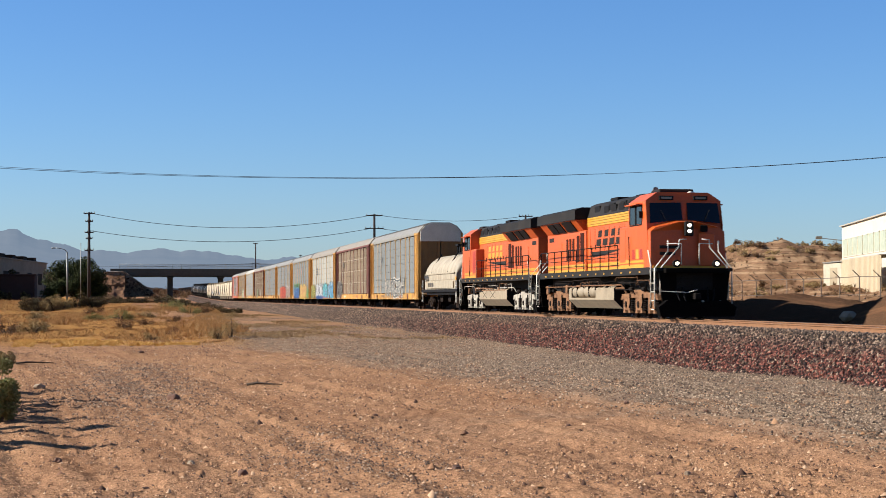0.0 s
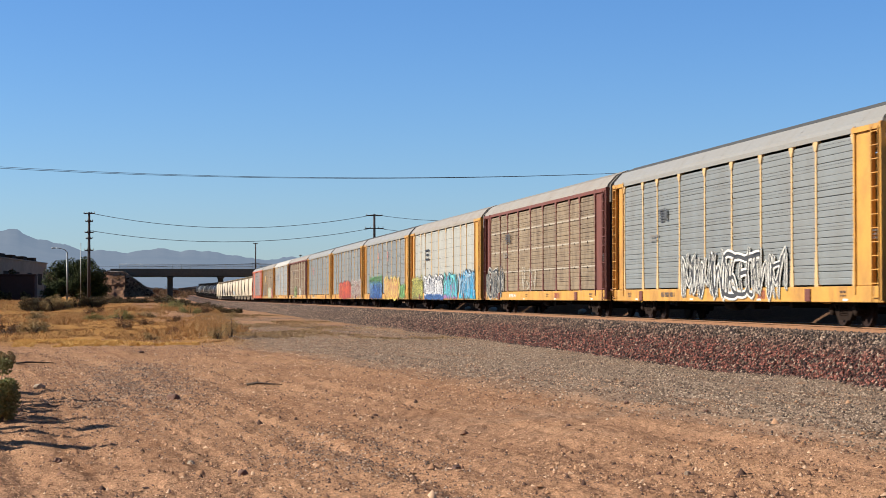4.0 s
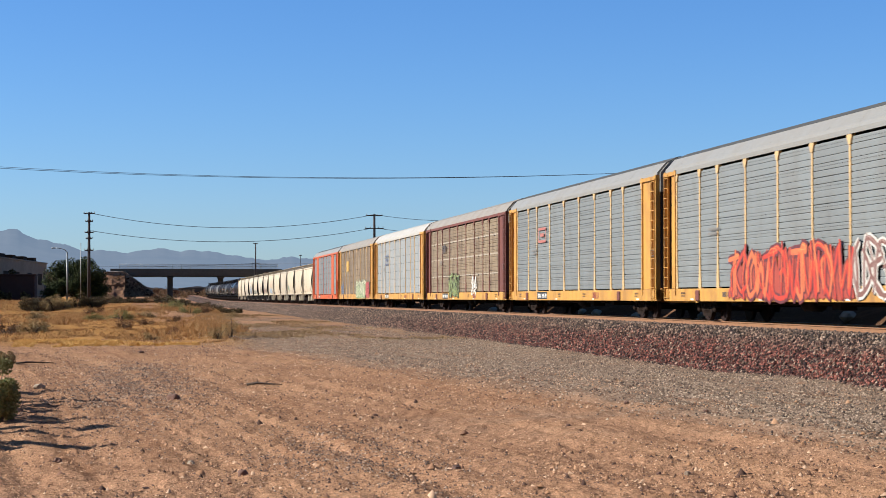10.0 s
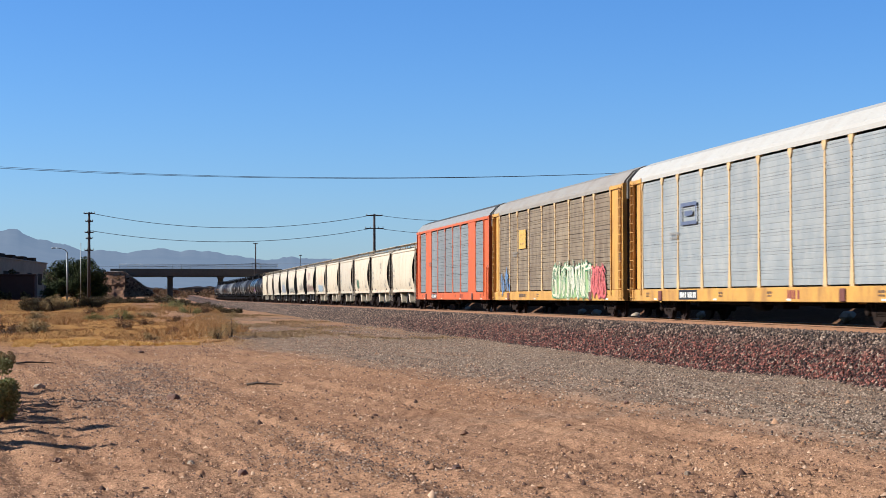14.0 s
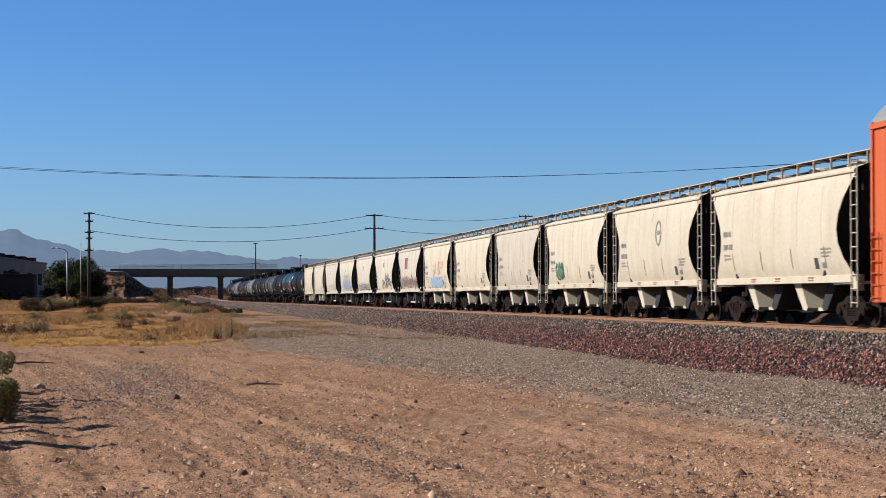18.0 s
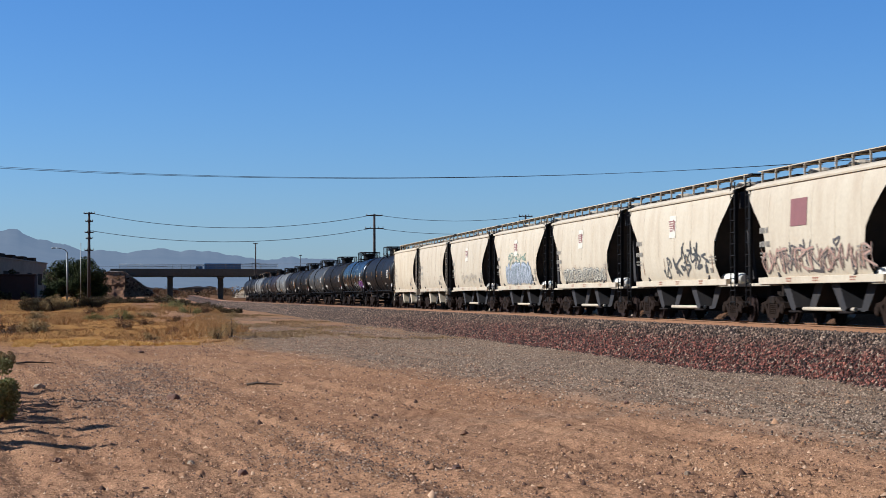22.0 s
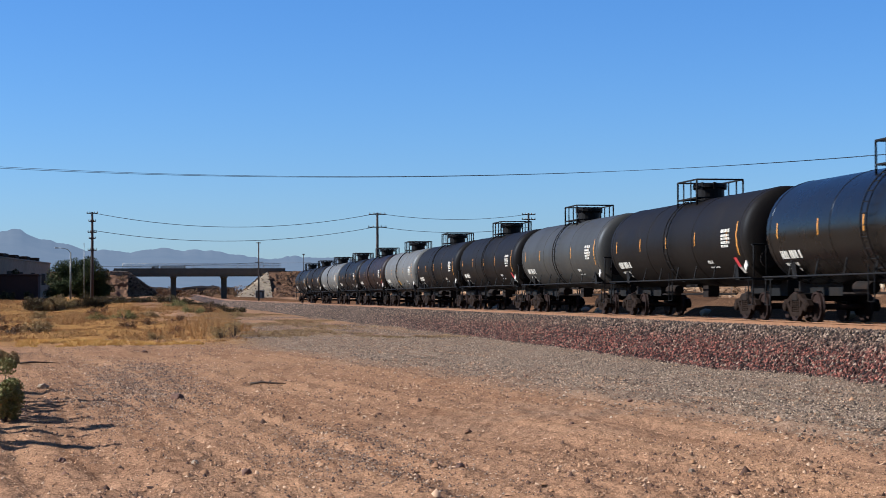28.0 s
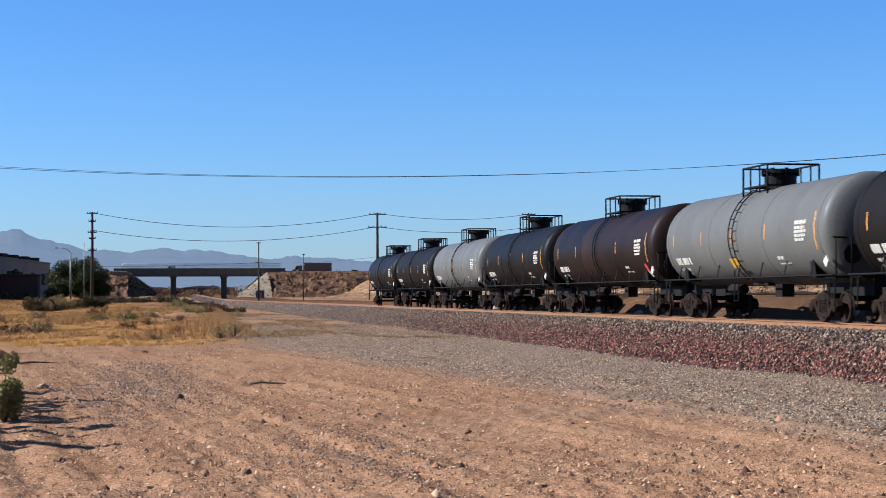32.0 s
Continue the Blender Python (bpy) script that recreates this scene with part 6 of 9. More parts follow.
def hopper_car(front, back, label, paint="hopper", bays=2, style="a", marks=()):
    car, h = add_car("covered_hopper_car", label, "hopper car", front, back)
    e = h - 0.62
    key = (style, round(e, 2))

    def body(bm):
        zs = [1.42, 1.60, 1.9, 2.3, 2.7, 3.1, 3.5, 3.85, 4.15, 4.32, 4.42, 4.50, 4.55]      # sill to ridge
        xs = [1.40, 1.47, 1.53, 1.57, 1.58, 1.575, 1.56, 1.53, 1.48, 1.42, 1.15, 0.62, 0.0]
        def inset(z):
            if style == "a":
                return 0.10 + 1.15 * math.sin(math.pi * min(1.0, max(0.0, (4.05 - z) / 2.75))) ** 0.9
            return 0.10 + 1.85 * float(ease(4.35 - z, 0.0, 1.9)) - 0.2 * float(ease(2.0 - z, 0, 0.5))
        ext = [(-e + inset(z), e - inset(z)) for z in zs]
        left = loft_side(bm, [(-x, z) for x, z in zip(xs, zs)], ext)
        right = loft_side(bm, list(zip(xs, zs)), [(b, a) for a, b in ext])
        bmesh.ops.remove_doubles(bm, verts=bm.verts, dist=0.001)
        bmesh.ops.recalc_face_normals(bm, faces=bm.faces)
    part("body", shared(("hopper_body", *key), body), M[paint], car)
    def slope(bm):
        back = 0.0 if style == "a" else 0.4
        prism(bm, [(e - 0.5 - back, 4.22), (e - 0.62 - back, 4.22), (e - 2.6 - back, 1.42), (e - 2.45 - back, 1.42)], -1.46, 1.46)
    def brace(bm):
        prism(bm, [(e - 0.1, 1.4), (e - 0.75, 3.4), (e - 0.9, 3.4), (e - 0.5, 1.4)], -0.05, 0.05)
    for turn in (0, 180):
        sl = part("slope_sheet", shared(("hopper_slope", *key), slope), M["shade_steel"], car, "sloping end sheet painted dark for shade", pose(0, 0, 0, 0, 0, turn))
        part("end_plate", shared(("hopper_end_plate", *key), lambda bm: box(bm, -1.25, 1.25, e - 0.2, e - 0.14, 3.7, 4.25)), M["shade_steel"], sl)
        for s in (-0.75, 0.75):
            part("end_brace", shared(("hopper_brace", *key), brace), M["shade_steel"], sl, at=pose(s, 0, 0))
    def sill(bm):
        for s in (-1, 1):
            a, b = sorted((s * 1.28, s * 1.46))
            box(bm, a, b, -e + (0.0 if style == "a" else 1.0), e - (0.0 if style == "a" else 1.0), 1.22, 1.43, 0.01)
            if style == "a":
                for q in (-1, 1):
                    y0, y1 = sorted((q * (e - 0.04), q * (e - 0.34)))
                    box(bm, a, b, y0, y1, 1.0, 1.24)
        for q in (-1, 1):
            y0, y1 = sorted((q * e, q * (e - 1.9)))
            box(bm, -1.4, 1.4, y0, y1, 1.18, 1.26)
    part("side_sill", shared(("hopper_sill", *key), sill), M[paint], car)
    # posts coloured black to stand for the shaded gap behind the ladders
    for q in (-1, 1):
        for s in (-1, 1):
            part("corner_post", shared("hopper_post", lambda bm: box(bm, -0.05, 0.05, -0.07, 0.07, 1.26, 4.25)), M["black"], car, at=pose(s * 1.41, q * (e - 0.09), 0))
    for q in (-1, 1):
        for s in (-1, 1):
            part("ladder", ladder(("hopper_ladder", q, s, *key), s * 1.50, q * (e - 0.15) - 0.22, q * (e - 0.15) + 0.22, 0.55, 4.55, 11), M[paint if style == "a" else "black"], car)
    def eave(bm):
        prism(bm, [(-1.46, 4.19), (-1.525, 4.19), (-1.535, 4.24), (-1.50, 4.29), (-1.42, 4.29)], -e + 0.06, e - 0.06, "y")
    for turn in (0, 180):
        part("roof_eave", shared(("hopper_eave", *key), eave), M[paint], car, at=pose(0, 0, 0, 0, 0, turn))
    for k in range(5):                      # faint seams between the side sheets
        y = (-0.62 + 0.31 * k) * e
        part("sheet_seam", shared("hopper_sheet_seam", lambda bm: prism(bm, [(-1.560, 2.3), (-1.574, 2.3), (-1.584, 2.7), (-1.579, 3.1), (-1.564, 3.5), (-1.534, 3.85), (-1.488, 4.12), (-1.46, 4.12), (-1.50, 3.1)], -0.03, 0.03, "y")), M[paint], car, at=pose(0, y, 0))
    def walk_way(bm):
        for s in (-1, 1):
            a, b = sorted((s * 0.55, s * 0.95))
            box(bm, a, b, -e - 0.2, e + 0.2, 4.78, 4.82)
            a, b = sorted((s * 0.93, s * 0.96))
            box(bm, a, b, -e - 0.2, e + 0.2, 4.77, 4.83)
    part("running_board", shared(("hopper_walk", *key), walk_way), M["under"], car, "dark roof running boards")
    for turn in (0, 180):
        part("board_edge", shared(("hopper_board_edge", *key), lambda bm: box(bm, -1.075, -1.05, -e - 0.18, e + 0.18, 4.79, 4.815)), M[paint], car, at=pose(0, 0, 0, 0, 0, turn))
    def stand(bm):
        for s in (-1,):
            a, b = sorted((s * 1.02, s * 1.08))
            box(bm, a, b, -0.018, 0.018, 4.40, 4.82)
            a, b = sorted((s * 0.5, s * 1.08))
            box(bm, a, b, -0.02, 0.02, 4.74, 4.78)
    sm = shared("hopper_stand", stand)
    k = -e + 0.25
    while k < e:
        for turn in (0, 180):
            part("board_bracket", sm, M[paint], car, at=pose(0, k if turn == 0 else -k, 0, 0, 0, turn))
        k += (2 * e - 0.5) / 9
    for k in range(3):
        y = -e * 0.55 + k * e * 0.55
        part("roof_hatch", shared("hopper_hatch", lambda bm: turned(bm, [(4.5, 0.42), (4.66, 0.42), (4.72, 0.36), (4.76, 0.1)], (0, 0, 0), "z", 14, False)), M[paint], car, at=pose(0, y, 0))
    # discharge bays
    def bay(bm):
        prism(bm, [(1.6, 1.42), (0.95, 1.42), (0.24, 0.52), (0.34, 0.42), (0.62, 0.46)], -1.22, 1.22)
        prism(bm, [(-0.42, 0.40), (0.42, 0.40), (0.42, 0.52), (-0.42, 0.52)], -0.9, 0.9)
    bm_key = shared("hopper_bay", bay)
    def gate(bm):
        box(bm, -1.24, -0.6, -0.5, 0.5, 0.36, 0.42)
        tube(bm, [(-1.30, -0.55, 0.40), (-1.30, 0.55, 0.40)], 0.035, 6)
    for y in ((-2.0, 2.0) if bays == 2 else (-2.6, 0, 2.6)):
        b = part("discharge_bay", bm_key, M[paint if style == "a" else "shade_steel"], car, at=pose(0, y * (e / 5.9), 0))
        # rear slope of the bay, its shade painted in
        part("back_slope", shared("hopper_back_slope", lambda bm: prism(bm, [(-1.55, 1.42), (-0.8, 1.42), (-0.18, 0.52), (-0.32, 0.42), (-0.6, 0.46)], -0.95, 0.95)), M["shade_steel"], b, "slope sheet painted dark for shade")
        part("outlet_gate", shared("hopper_gate", gate), M["under"], b)
    if style == "b":
        part("air_reservoir", shared("hopper_tank", lambda bm: turned(bm, [(-0.95, 0.1), (-0.85, 0.2), (0.85, 0.2), (0.95, 0.1)], (-1.1, 0, 1.42), "y", 12)), M["white"], car, at=pose(0, -e + 1.2, 0))
        part("side_pipe", shared("hopper_pipe", lambda bm: tube(bm, [(-1.05, -2.0, 0.48), (-1.05, 2.0, 0.48)], 0.06, 8)), M[paint], car)
    part("centre_sill", shared(("hopper_centre", *key), lambda bm: box(bm, -0.3, 0.3, -e - 0.1, e + 0.1, 0.75, 1.2)), M["under"], car)
    part("brake_wheel", shared("brake_wheel", lambda bm: turned(bm, [(-0.02, 0.28), (0.02, 0.28), (0.03, 0.22), (0.0, 0.05)], (0, 0, 0), "y", 14, False)), M["under"], car, at=pose(-0.6, e - 0.02, 2.6))
    couplers(car, h)
    for y in (-(h - 1.95), h - 1.95):
        freight_truck(car, y)
    return car, e


# ---- tank car ----


def tank_car(front, back, label, paint="tank_black", bands=True, dome="tank_black"):
    car, h = add_car("tank_car", label, "tank car", front, back)
    e = h - 0.75
    R, ZC = 1.60, 2.71

    def shell(bm):
        head = [(-e, 0.02), (-e + 0.02, 0.55), (-e + 0.08, 1.0), (-e + 0.16, 1.30), (-e + 0.24, 1.46), (-e + 0.33, 1.555), (-e + 0.42, 1.59), (-e + 0.50, R), (-e + 0.54, R)]
        prof = list(head)
        prof += [(y, R) for y in np.linspace(-e + 1.5, e - 1.5, 7)]
        prof += [(-a, r) for a, r in reversed(head)]
        turned(bm, prof, (0, 0, ZC), "y", 48)
    part("tank_shell", shared(("tank_shell", round(e, 2)), shell), M[paint], car)
    def seam(bm):
        turned(bm, [(-0.03, R + 0.001), (-0.02, R + 0.012), (0.02, R + 0.012), (0.03, R + 0.001)], (0, 0, ZC), "y", 48, False)
    sm = shared("tank_seam", seam)
    for y in (-e + 0.72, -e * 0.33, e * 0.33, e - 0.72):
        part("weld_band", sm, M[paint], car, at=pose(0, y, 0))
    def manway(bm):
        turned(bm, [(ZC + R - 0.05, 0.52), (ZC + R + 0.40, 0.52), (ZC + R + 0.42, 0.62), (ZC + R + 0.52, 0.62), (ZC + R + 0.57, 0.55), (ZC + R + 0.58, 0.1)], (0, 0, 0), "z", 20, False)
    mw = part("manway", shared("tank_manway", manway), M[dome], car, "bolted manway on top")
    for k in range(8):
        part("bolt", shared("manway_bolt", lambda bm: box(bm, 0.53, 0.63, -0.05, 0.05, ZC + R + 0.36, ZC + R + 0.6)), M[dome], mw, at=pose(0, 0, 0, 0, 0, 45 * k))
    def platform(bm):
        for s in (-1, 1):
            a, b = sorted((s * 0.58, s * 0.88))
            box(bm, a, b, -1.2, 1.2, ZC + R - 0.02, ZC + R + 0.03)
        for q in (-1, 1):
            a, b = sorted((q * 0.8, q * 1.2))
            box(bm, -0.62, 0.62, a, b, ZC + R + 0.0, ZC + R + 0.04)
    pf = part("top_platform", shared("tank_platform", platform), M["black"], car)
    def rails(bm):
        z0, z1 = ZC + R - 0.35, ZC + R + 0.66
        for s in (-1, 1):
            tube(bm, [(s * 0.86, -1.2, z0), (s * 0.86, -1.2, z1), (s * 0.86, 1.2, z1), (s * 0.86, 1.2, z0)], 0.035, 6)
            for y in (-0.45, 0.45):
                tube(bm, [(s * 0.86, y, ZC + R - 0.2), (s * 0.86, y, z1)], 0.028, 5)
        for q in (-1, 1):
            tube(bm, [(-0.86, q * 1.2, z1), (0.86, q * 1.2, z1)], 0.035, 6)
    part("safety_railing", shared("tank_rails", rails), M["black"], pf)
    def side_ladder(bm):
        for s in (-1,):
            arc = [(s * (R + 0.13) * math.cos(t), 0, ZC + (R + 0.13) * math.sin(t)) for t in np.linspace(-0.95, 1.05, 12)]
            for y in (-0.21, 0.21):
                tube(bm, [(p[0], y, p[2]) for p in arc], 0.022, 5)
            for p in arc:
                tube(bm, [(p[0], -0.21, p[2]), (p[0], 0.21, p[2])], 0.016, 5)
            tube(bm, [(s * 1.5, -0.21, 1.62), (s * 1.52, -0.21, 0.62), (s * 1.52, 0.21, 0.62), (s * 1.5, 0.21, 1.62)], 0.022, 5)
    for turn in (0, 180):
        part("side_ladder", shared("tank_ladder", side_ladder), M["black"], car, at=pose(0, 0, 0, 0, 0, turn))
    def sill(bm):
        for q in (-1,):
            a, b = sorted((q * (e + 0.25), q * (e - 3.4)))
            box(bm, -0.32, 0.32, a, b, 0.78, 1.38)
            box(bm, -1.45, 1.45, min(q * (e + 0.2), q * (e - 0.6)), max(q * (e + 0.2), q * (e - 0.6)), 1.28, 1.34)
            for s in (-1, 1):
                prism(bm, [(s * 0.3, 1.3), (s * 1.25, 1.3), (s * 1.35, 2.15), (s * 1.1, 1.75), (s * 0.7, 1.42), (s * 0.3, 1.36)], q * (e - 1.95) - 0.18, q * (e - 1.95) + 0.18, "y")
    for turn in (0, 180):
        part("stub_sill", shared(("tank_sill", round(e, 2)), sill), M["black"], car, at=pose(0, 0, 0, 0, 0, turn))
    def side_rail(bm):
        for s in (-1, 1):
            tube(bm, [(s * 1.5, -e - 0.2, 1.36), (s * 1.5, e + 0.2, 1.36)], 0.03, 6)
            k = -e + 1.6
            while k < e - 1.2:
                tube(bm, [(s * 1.5, k, 1.36), (s * 1.28, k + 0.25, 1.95)], 0.022, 5)
                k += 2.2
    part("side_handrail", shared(("tank_side_rail", round(e, 2)), side_rail), M["black"], car)
    def end_rail(bm):
        for q in (-1,):
            y = q * (e + 0.15)
            tube(bm, [(-1.4, y, 1.3), (-1.4, y, 2.35), (-1.4 + 0.0, y - q * 0.25, 2.42), (1.4, y - q * 0.25, 2.42), (1.4, y, 2.35), (1.4, y, 1.3)], 0.028, 6)
            for s in (-1, 1):
                tube(bm, [(s * 1.42, y, 1.3), (s * 1.45, y, 0.5), (s * 1.45, y - q * 0.45, 0.5), (s * 1.42, y - q * 0.45, 1.3)], 0.025, 5)
    for turn in (0, 180):
        part("end_railing", shared(("tank_end_rail", round(e, 2)), end_rail), M["black"], car, at=pose(0, 0, 0, 0, 0, turn))
    def valve(bm):
        turned(bm, [(0.78, 0.12), (0.85, 0.2), (1.05, 0.2), (1.35, 0.35)], (0, 0, 0), "z", 12, False)
        box(bm, -0.7, 0.7, -0.7, 0.7, 1.12, 1.2)
        turned(bm, [(-0.6, 0.17), (-0.55, 0.2), (0.55, 0.2), (0.6, 0.17)], (-0.6, 2.6, 1.0), "y", 10)
        box(bm, -0.9, -0.5, -2.6, -2.0, 0.75, 1.15)
        tube(bm, [(-0.5, -4.5, 0.85), (-0.5, 4.5, 0.85)], 0.04, 5)
    part("bottom_outlet", shared("tank_valve", valve), M["under"], car)
    part("brake_wheel", shared("brake_wheel", lambda bm: turned(bm, [(-0.02, 0.28), (0.02, 0.28), (0.03, 0.22), (0.0, 0.05)], (0, 0, 0), "y", 14, False)), M["under"], car, at=pose(-0.9, -e - 0.12, 1.95))
    couplers(car, h)
    for y in (-(h - 2.35), h - 2.35):
        freight_truck(car, y)
    return car, e


# ---- coil car ----


def coil_car(front, back):
    car, h = add_car("coil_steel_car", "beige covered coil steel car with a rounded hood", "coil car", front, back)
    e = h - 0.55
    def deck(bm):
        for s in (-1, 1):
            a, b = sorted((s * 1.32, s * 1.50))
            box(bm, a, b, -e, e, 1.18, 1.36)
            a, b = sorted((s * 1.2, s * 1.34))
            box(bm, a, b, -e + 1.4, e - 1.4, 1.0, 1.2)
        box(bm, -1.45, 1.45, -e, e, 1.28, 1.34)
        box(bm, -0.35, 0.35, -e - 0.1, e + 0.1, 0.7, 1.28)
    part("deck_frame", shared("coil_deck", deck), M["black"], car)
    hl = e - 1.0
    def hood(bm):
        arc = [(-1.42, 1.95)] + [(-1.42 * math.cos(t), 2.35 + 1.28 * math.sin(t)) for t in np.linspace(0, math.pi, 17)] + [(1.42, 1.95)]
        ys = [-hl, -hl + 0.05, -hl + 0.22, -hl + 0.55, -hl + 1.0, hl - 1.0, hl - 0.55, hl - 0.22, hl - 0.05, hl]
        sc = [0.55, 0.72, 0.87, 0.96, 1.0, 1.0, 0.96, 0.87, 0.72, 0.55]
        rows = [[bm.verts.new((x * (0.9 + 0.1 * k), y, 1.95 + (z - 1.95) * k)) for x, z in arc] for y, k in zip(ys, sc)]
        for a, b in zip(rows, rows[1:]):
            for i in range(len(arc) - 1):
                bm.faces.new((a[i], a[i + 1], b[i + 1], b[i])).smooth = True
        bm.faces.new(rows[0][::-1])
        bm.faces.new(rows[-1])
        bmesh.ops.recalc_face_normals(bm, faces=bm.faces)
    hood_ob = part("hood", shared("coil_hood", hood), M["coil"], car, "rounded beige coil hood")
    part("hood_rim", box(box(bmesh.new(), -1.47, -1.42, -hl + 0.2, hl - 0.2, 2.33, 2.40), 1.42, 1.47, -hl + 0.2, hl - 0.2, 2.33, 2.40), M["coil"], hood_ob)
    for q in (-0.52, 0.52):
        ribs = tube(bmesh.new(), [(-1.40, q * hl, 2.45), (-1.1, q * hl, 3.1), (-0.7, q * hl, 3.75)], 0.045, 6)
        part("lifting_bracket", ribs, M["black"], hood_ob)
    part("side_trough", box(box(bmesh.new(), -1.40, -1.30, -hl, hl, 1.36, 2.0), 1.30, 1.40, -hl, hl, 1.36, 2.0), M["coil"], car)
    part("side_plate", box(box(bmesh.new(), -1.46, -1.41, -hl + 0.6, hl - 0.6, 1.42, 1.86), 1.41, 1.46, -hl + 0.6, hl - 0.6, 1.42, 1.86), M["coil"], car, "pale stencilled side plate")
    for y in (-e, e - 1.0):
        part("end_platform", box(bmesh.new(), -1.45, 1.45, y, y + 1.0, 1.35, 1.40), M["black"], car)
    def stanchion(bm):
        for q in (-0.6, 0.6):
            tube(bm, [(0.2, q, 3.5), (0.2, q * 0.6, 4.3)], 0.06, 6)
        box(bm, 0.05, 0.35, -0.5, 0.5, 4.25, 4.36)
        box(bm, 0.1, 0.3, -2.2, 0.4, 3.68, 3.78)
    part("hood_stanchion", shared("coil_stanchion", stanchion), M["black"], car, at=pose(0, 1.9, 0))
    for q in (-1.6, 1.6):
        part("cross_bearer", shared("coil_gear", lambda bm: prism(bm, [(-0.8, 1.2), (0.8, 1.2), (0.45, 0.55), (-0.45, 0.55)], -1.0, 1.0)), M["under"], car, at=pose(0, q, 0))
    part("corner_marker", box(bmesh.new(), -1.53, -1.49, -e + 0.05, -e + 0.5, 1.9, 2.1), M["orange_mark"], car)
    for q in (-1, 1):
        part("ladder", ladder(("coil_ladder", q), -1.48, q * (e - 0.35) - 0.2, q * (e - 0.35) + 0.2, 0.5, 2.0, 5), M["white"], car)
    couplers(car, h)
    for y in (-(h - 2.5), h - 2.5):
        freight_truck(car, y)
    return car

# ---- locomotive ----
M["pilot"] = material("pilot_soot_black", (0.006, 0.0055, 0.0055), 0.95, stain=(0.014, 0.011, 0.009), specular=0.02)


def loco_truck(loco, y, mat, way):
    def frame_mesh(bm):
        for s in (-1, 1):
            a, b = sorted((s * 1.02, s * 1.16))
            prism(bm, [(-2.75, 0.70), (-2.55, 0.95), (-1.3, 1.0), (-0.9, 1.12), (0.9, 1.12), (1.3, 1.0), (2.55, 0.95), (2.75, 0.70), (2.5, 0.74), (1.4, 0.80), (-1.4, 0.80), (-2.5, 0.74)], a, b)
            for c in (-1.85, 0.0, 1.85):
                for d in (-0.36, 0.36):           # pedestal legs with a foot
                    prism(bm, [(c + d - 0.12, 0.84), (c + d + 0.12, 0.84), (c + d + 0.10, 0.30), (c + d + 0.17, 0.20), (c + d - 0.17, 0.20), (c + d - 0.10, 0.30)], a, b)
    t = part("truck", shared("loco_truck", frame_mesh), M[mat], loco, at=pose(0, y, 0))
    for s in (-1, 1):
        for c in (-1.85, 0.0, 1.85):
            part("journal_box", shared("loco_journal", lambda bm: box(bm, -0.07, 0.07, -0.25, 0.25, -0.26, 0.24, 0.03)), M[mat], t, at=pose(s * 1.10, c, 0.55))
            part("journal_cover", shared("loco_journal_cover", lambda bm: turned(bm, [(-0.03, 0.13), (0.03, 0.13)], (0, 0, 0), "x", 10, False)), M["under"], t, at=pose(s * 1.18, c, 0.54))
        for c in (-0.93, 0.93):
            part("brake_cylinder", shared("loco_brake", lambda bm: turned(bm, [(-0.22, 0.06), (-0.2, 0.09), (0.14, 0.09), (0.22, 0.03)], (0, 0, 0), "y", 10)), M["under"], t, at=pose(s * 1.2, c, 1.14))
            part("brake_rod", shared("loco_brake_rod", lambda bm: tube(bm, [(0, 0, 0), (0.02, 0.03, -0.3), (0, 0.08, -0.55)], 0.03, 5)), M["under"], t, at=pose(s * 1.2, c + 0.25, 0.95))
    def springs(bm):
        for s in (-1, 1):
            for c in (-1.22, -0.63, 0.63, 1.22, -2.42, 2.42):
                for k in range(5):
                    turned(bm, [(0.30 + k * 0.085, 0.09), (0.34 + k * 0.085, 0.115), (0.375 + k * 0.085, 0.09)], (s * 1.06, c, 0), "z", 8, False)
    tagged(part("spring_set", shared("loco_springs", springs), M["under"], t), kind="stuff")
    def sand(bm):
        for s in (-1, 1):
            for c in (-2.45, 2.45):
                tube(bm, [(s * 1.1, c, 1.3), (s * 1.1, c, 0.6), (s * 0.9, c * 0.97, 0.2)], 0.03, 5)
    part("sand_pipe", shared("loco_sand", sand), M["under"], t)
    for c in (-1.85, 0.0, 1.85):
        part("traction_motor", shared("traction_motor", lambda bm: box(bm, -0.55, 0.55, 0.12, 0.95, 0.16, 1.0, 0.08)), M["under"], t, at=pose(0, c, 0))
        w = part("wheelset", wheelset_mesh(0.533), M["wheel"], t, at=pose(0, c, 0.533))
        WHEELSETS.setdefault((c, 0.533, way), []).append(w)


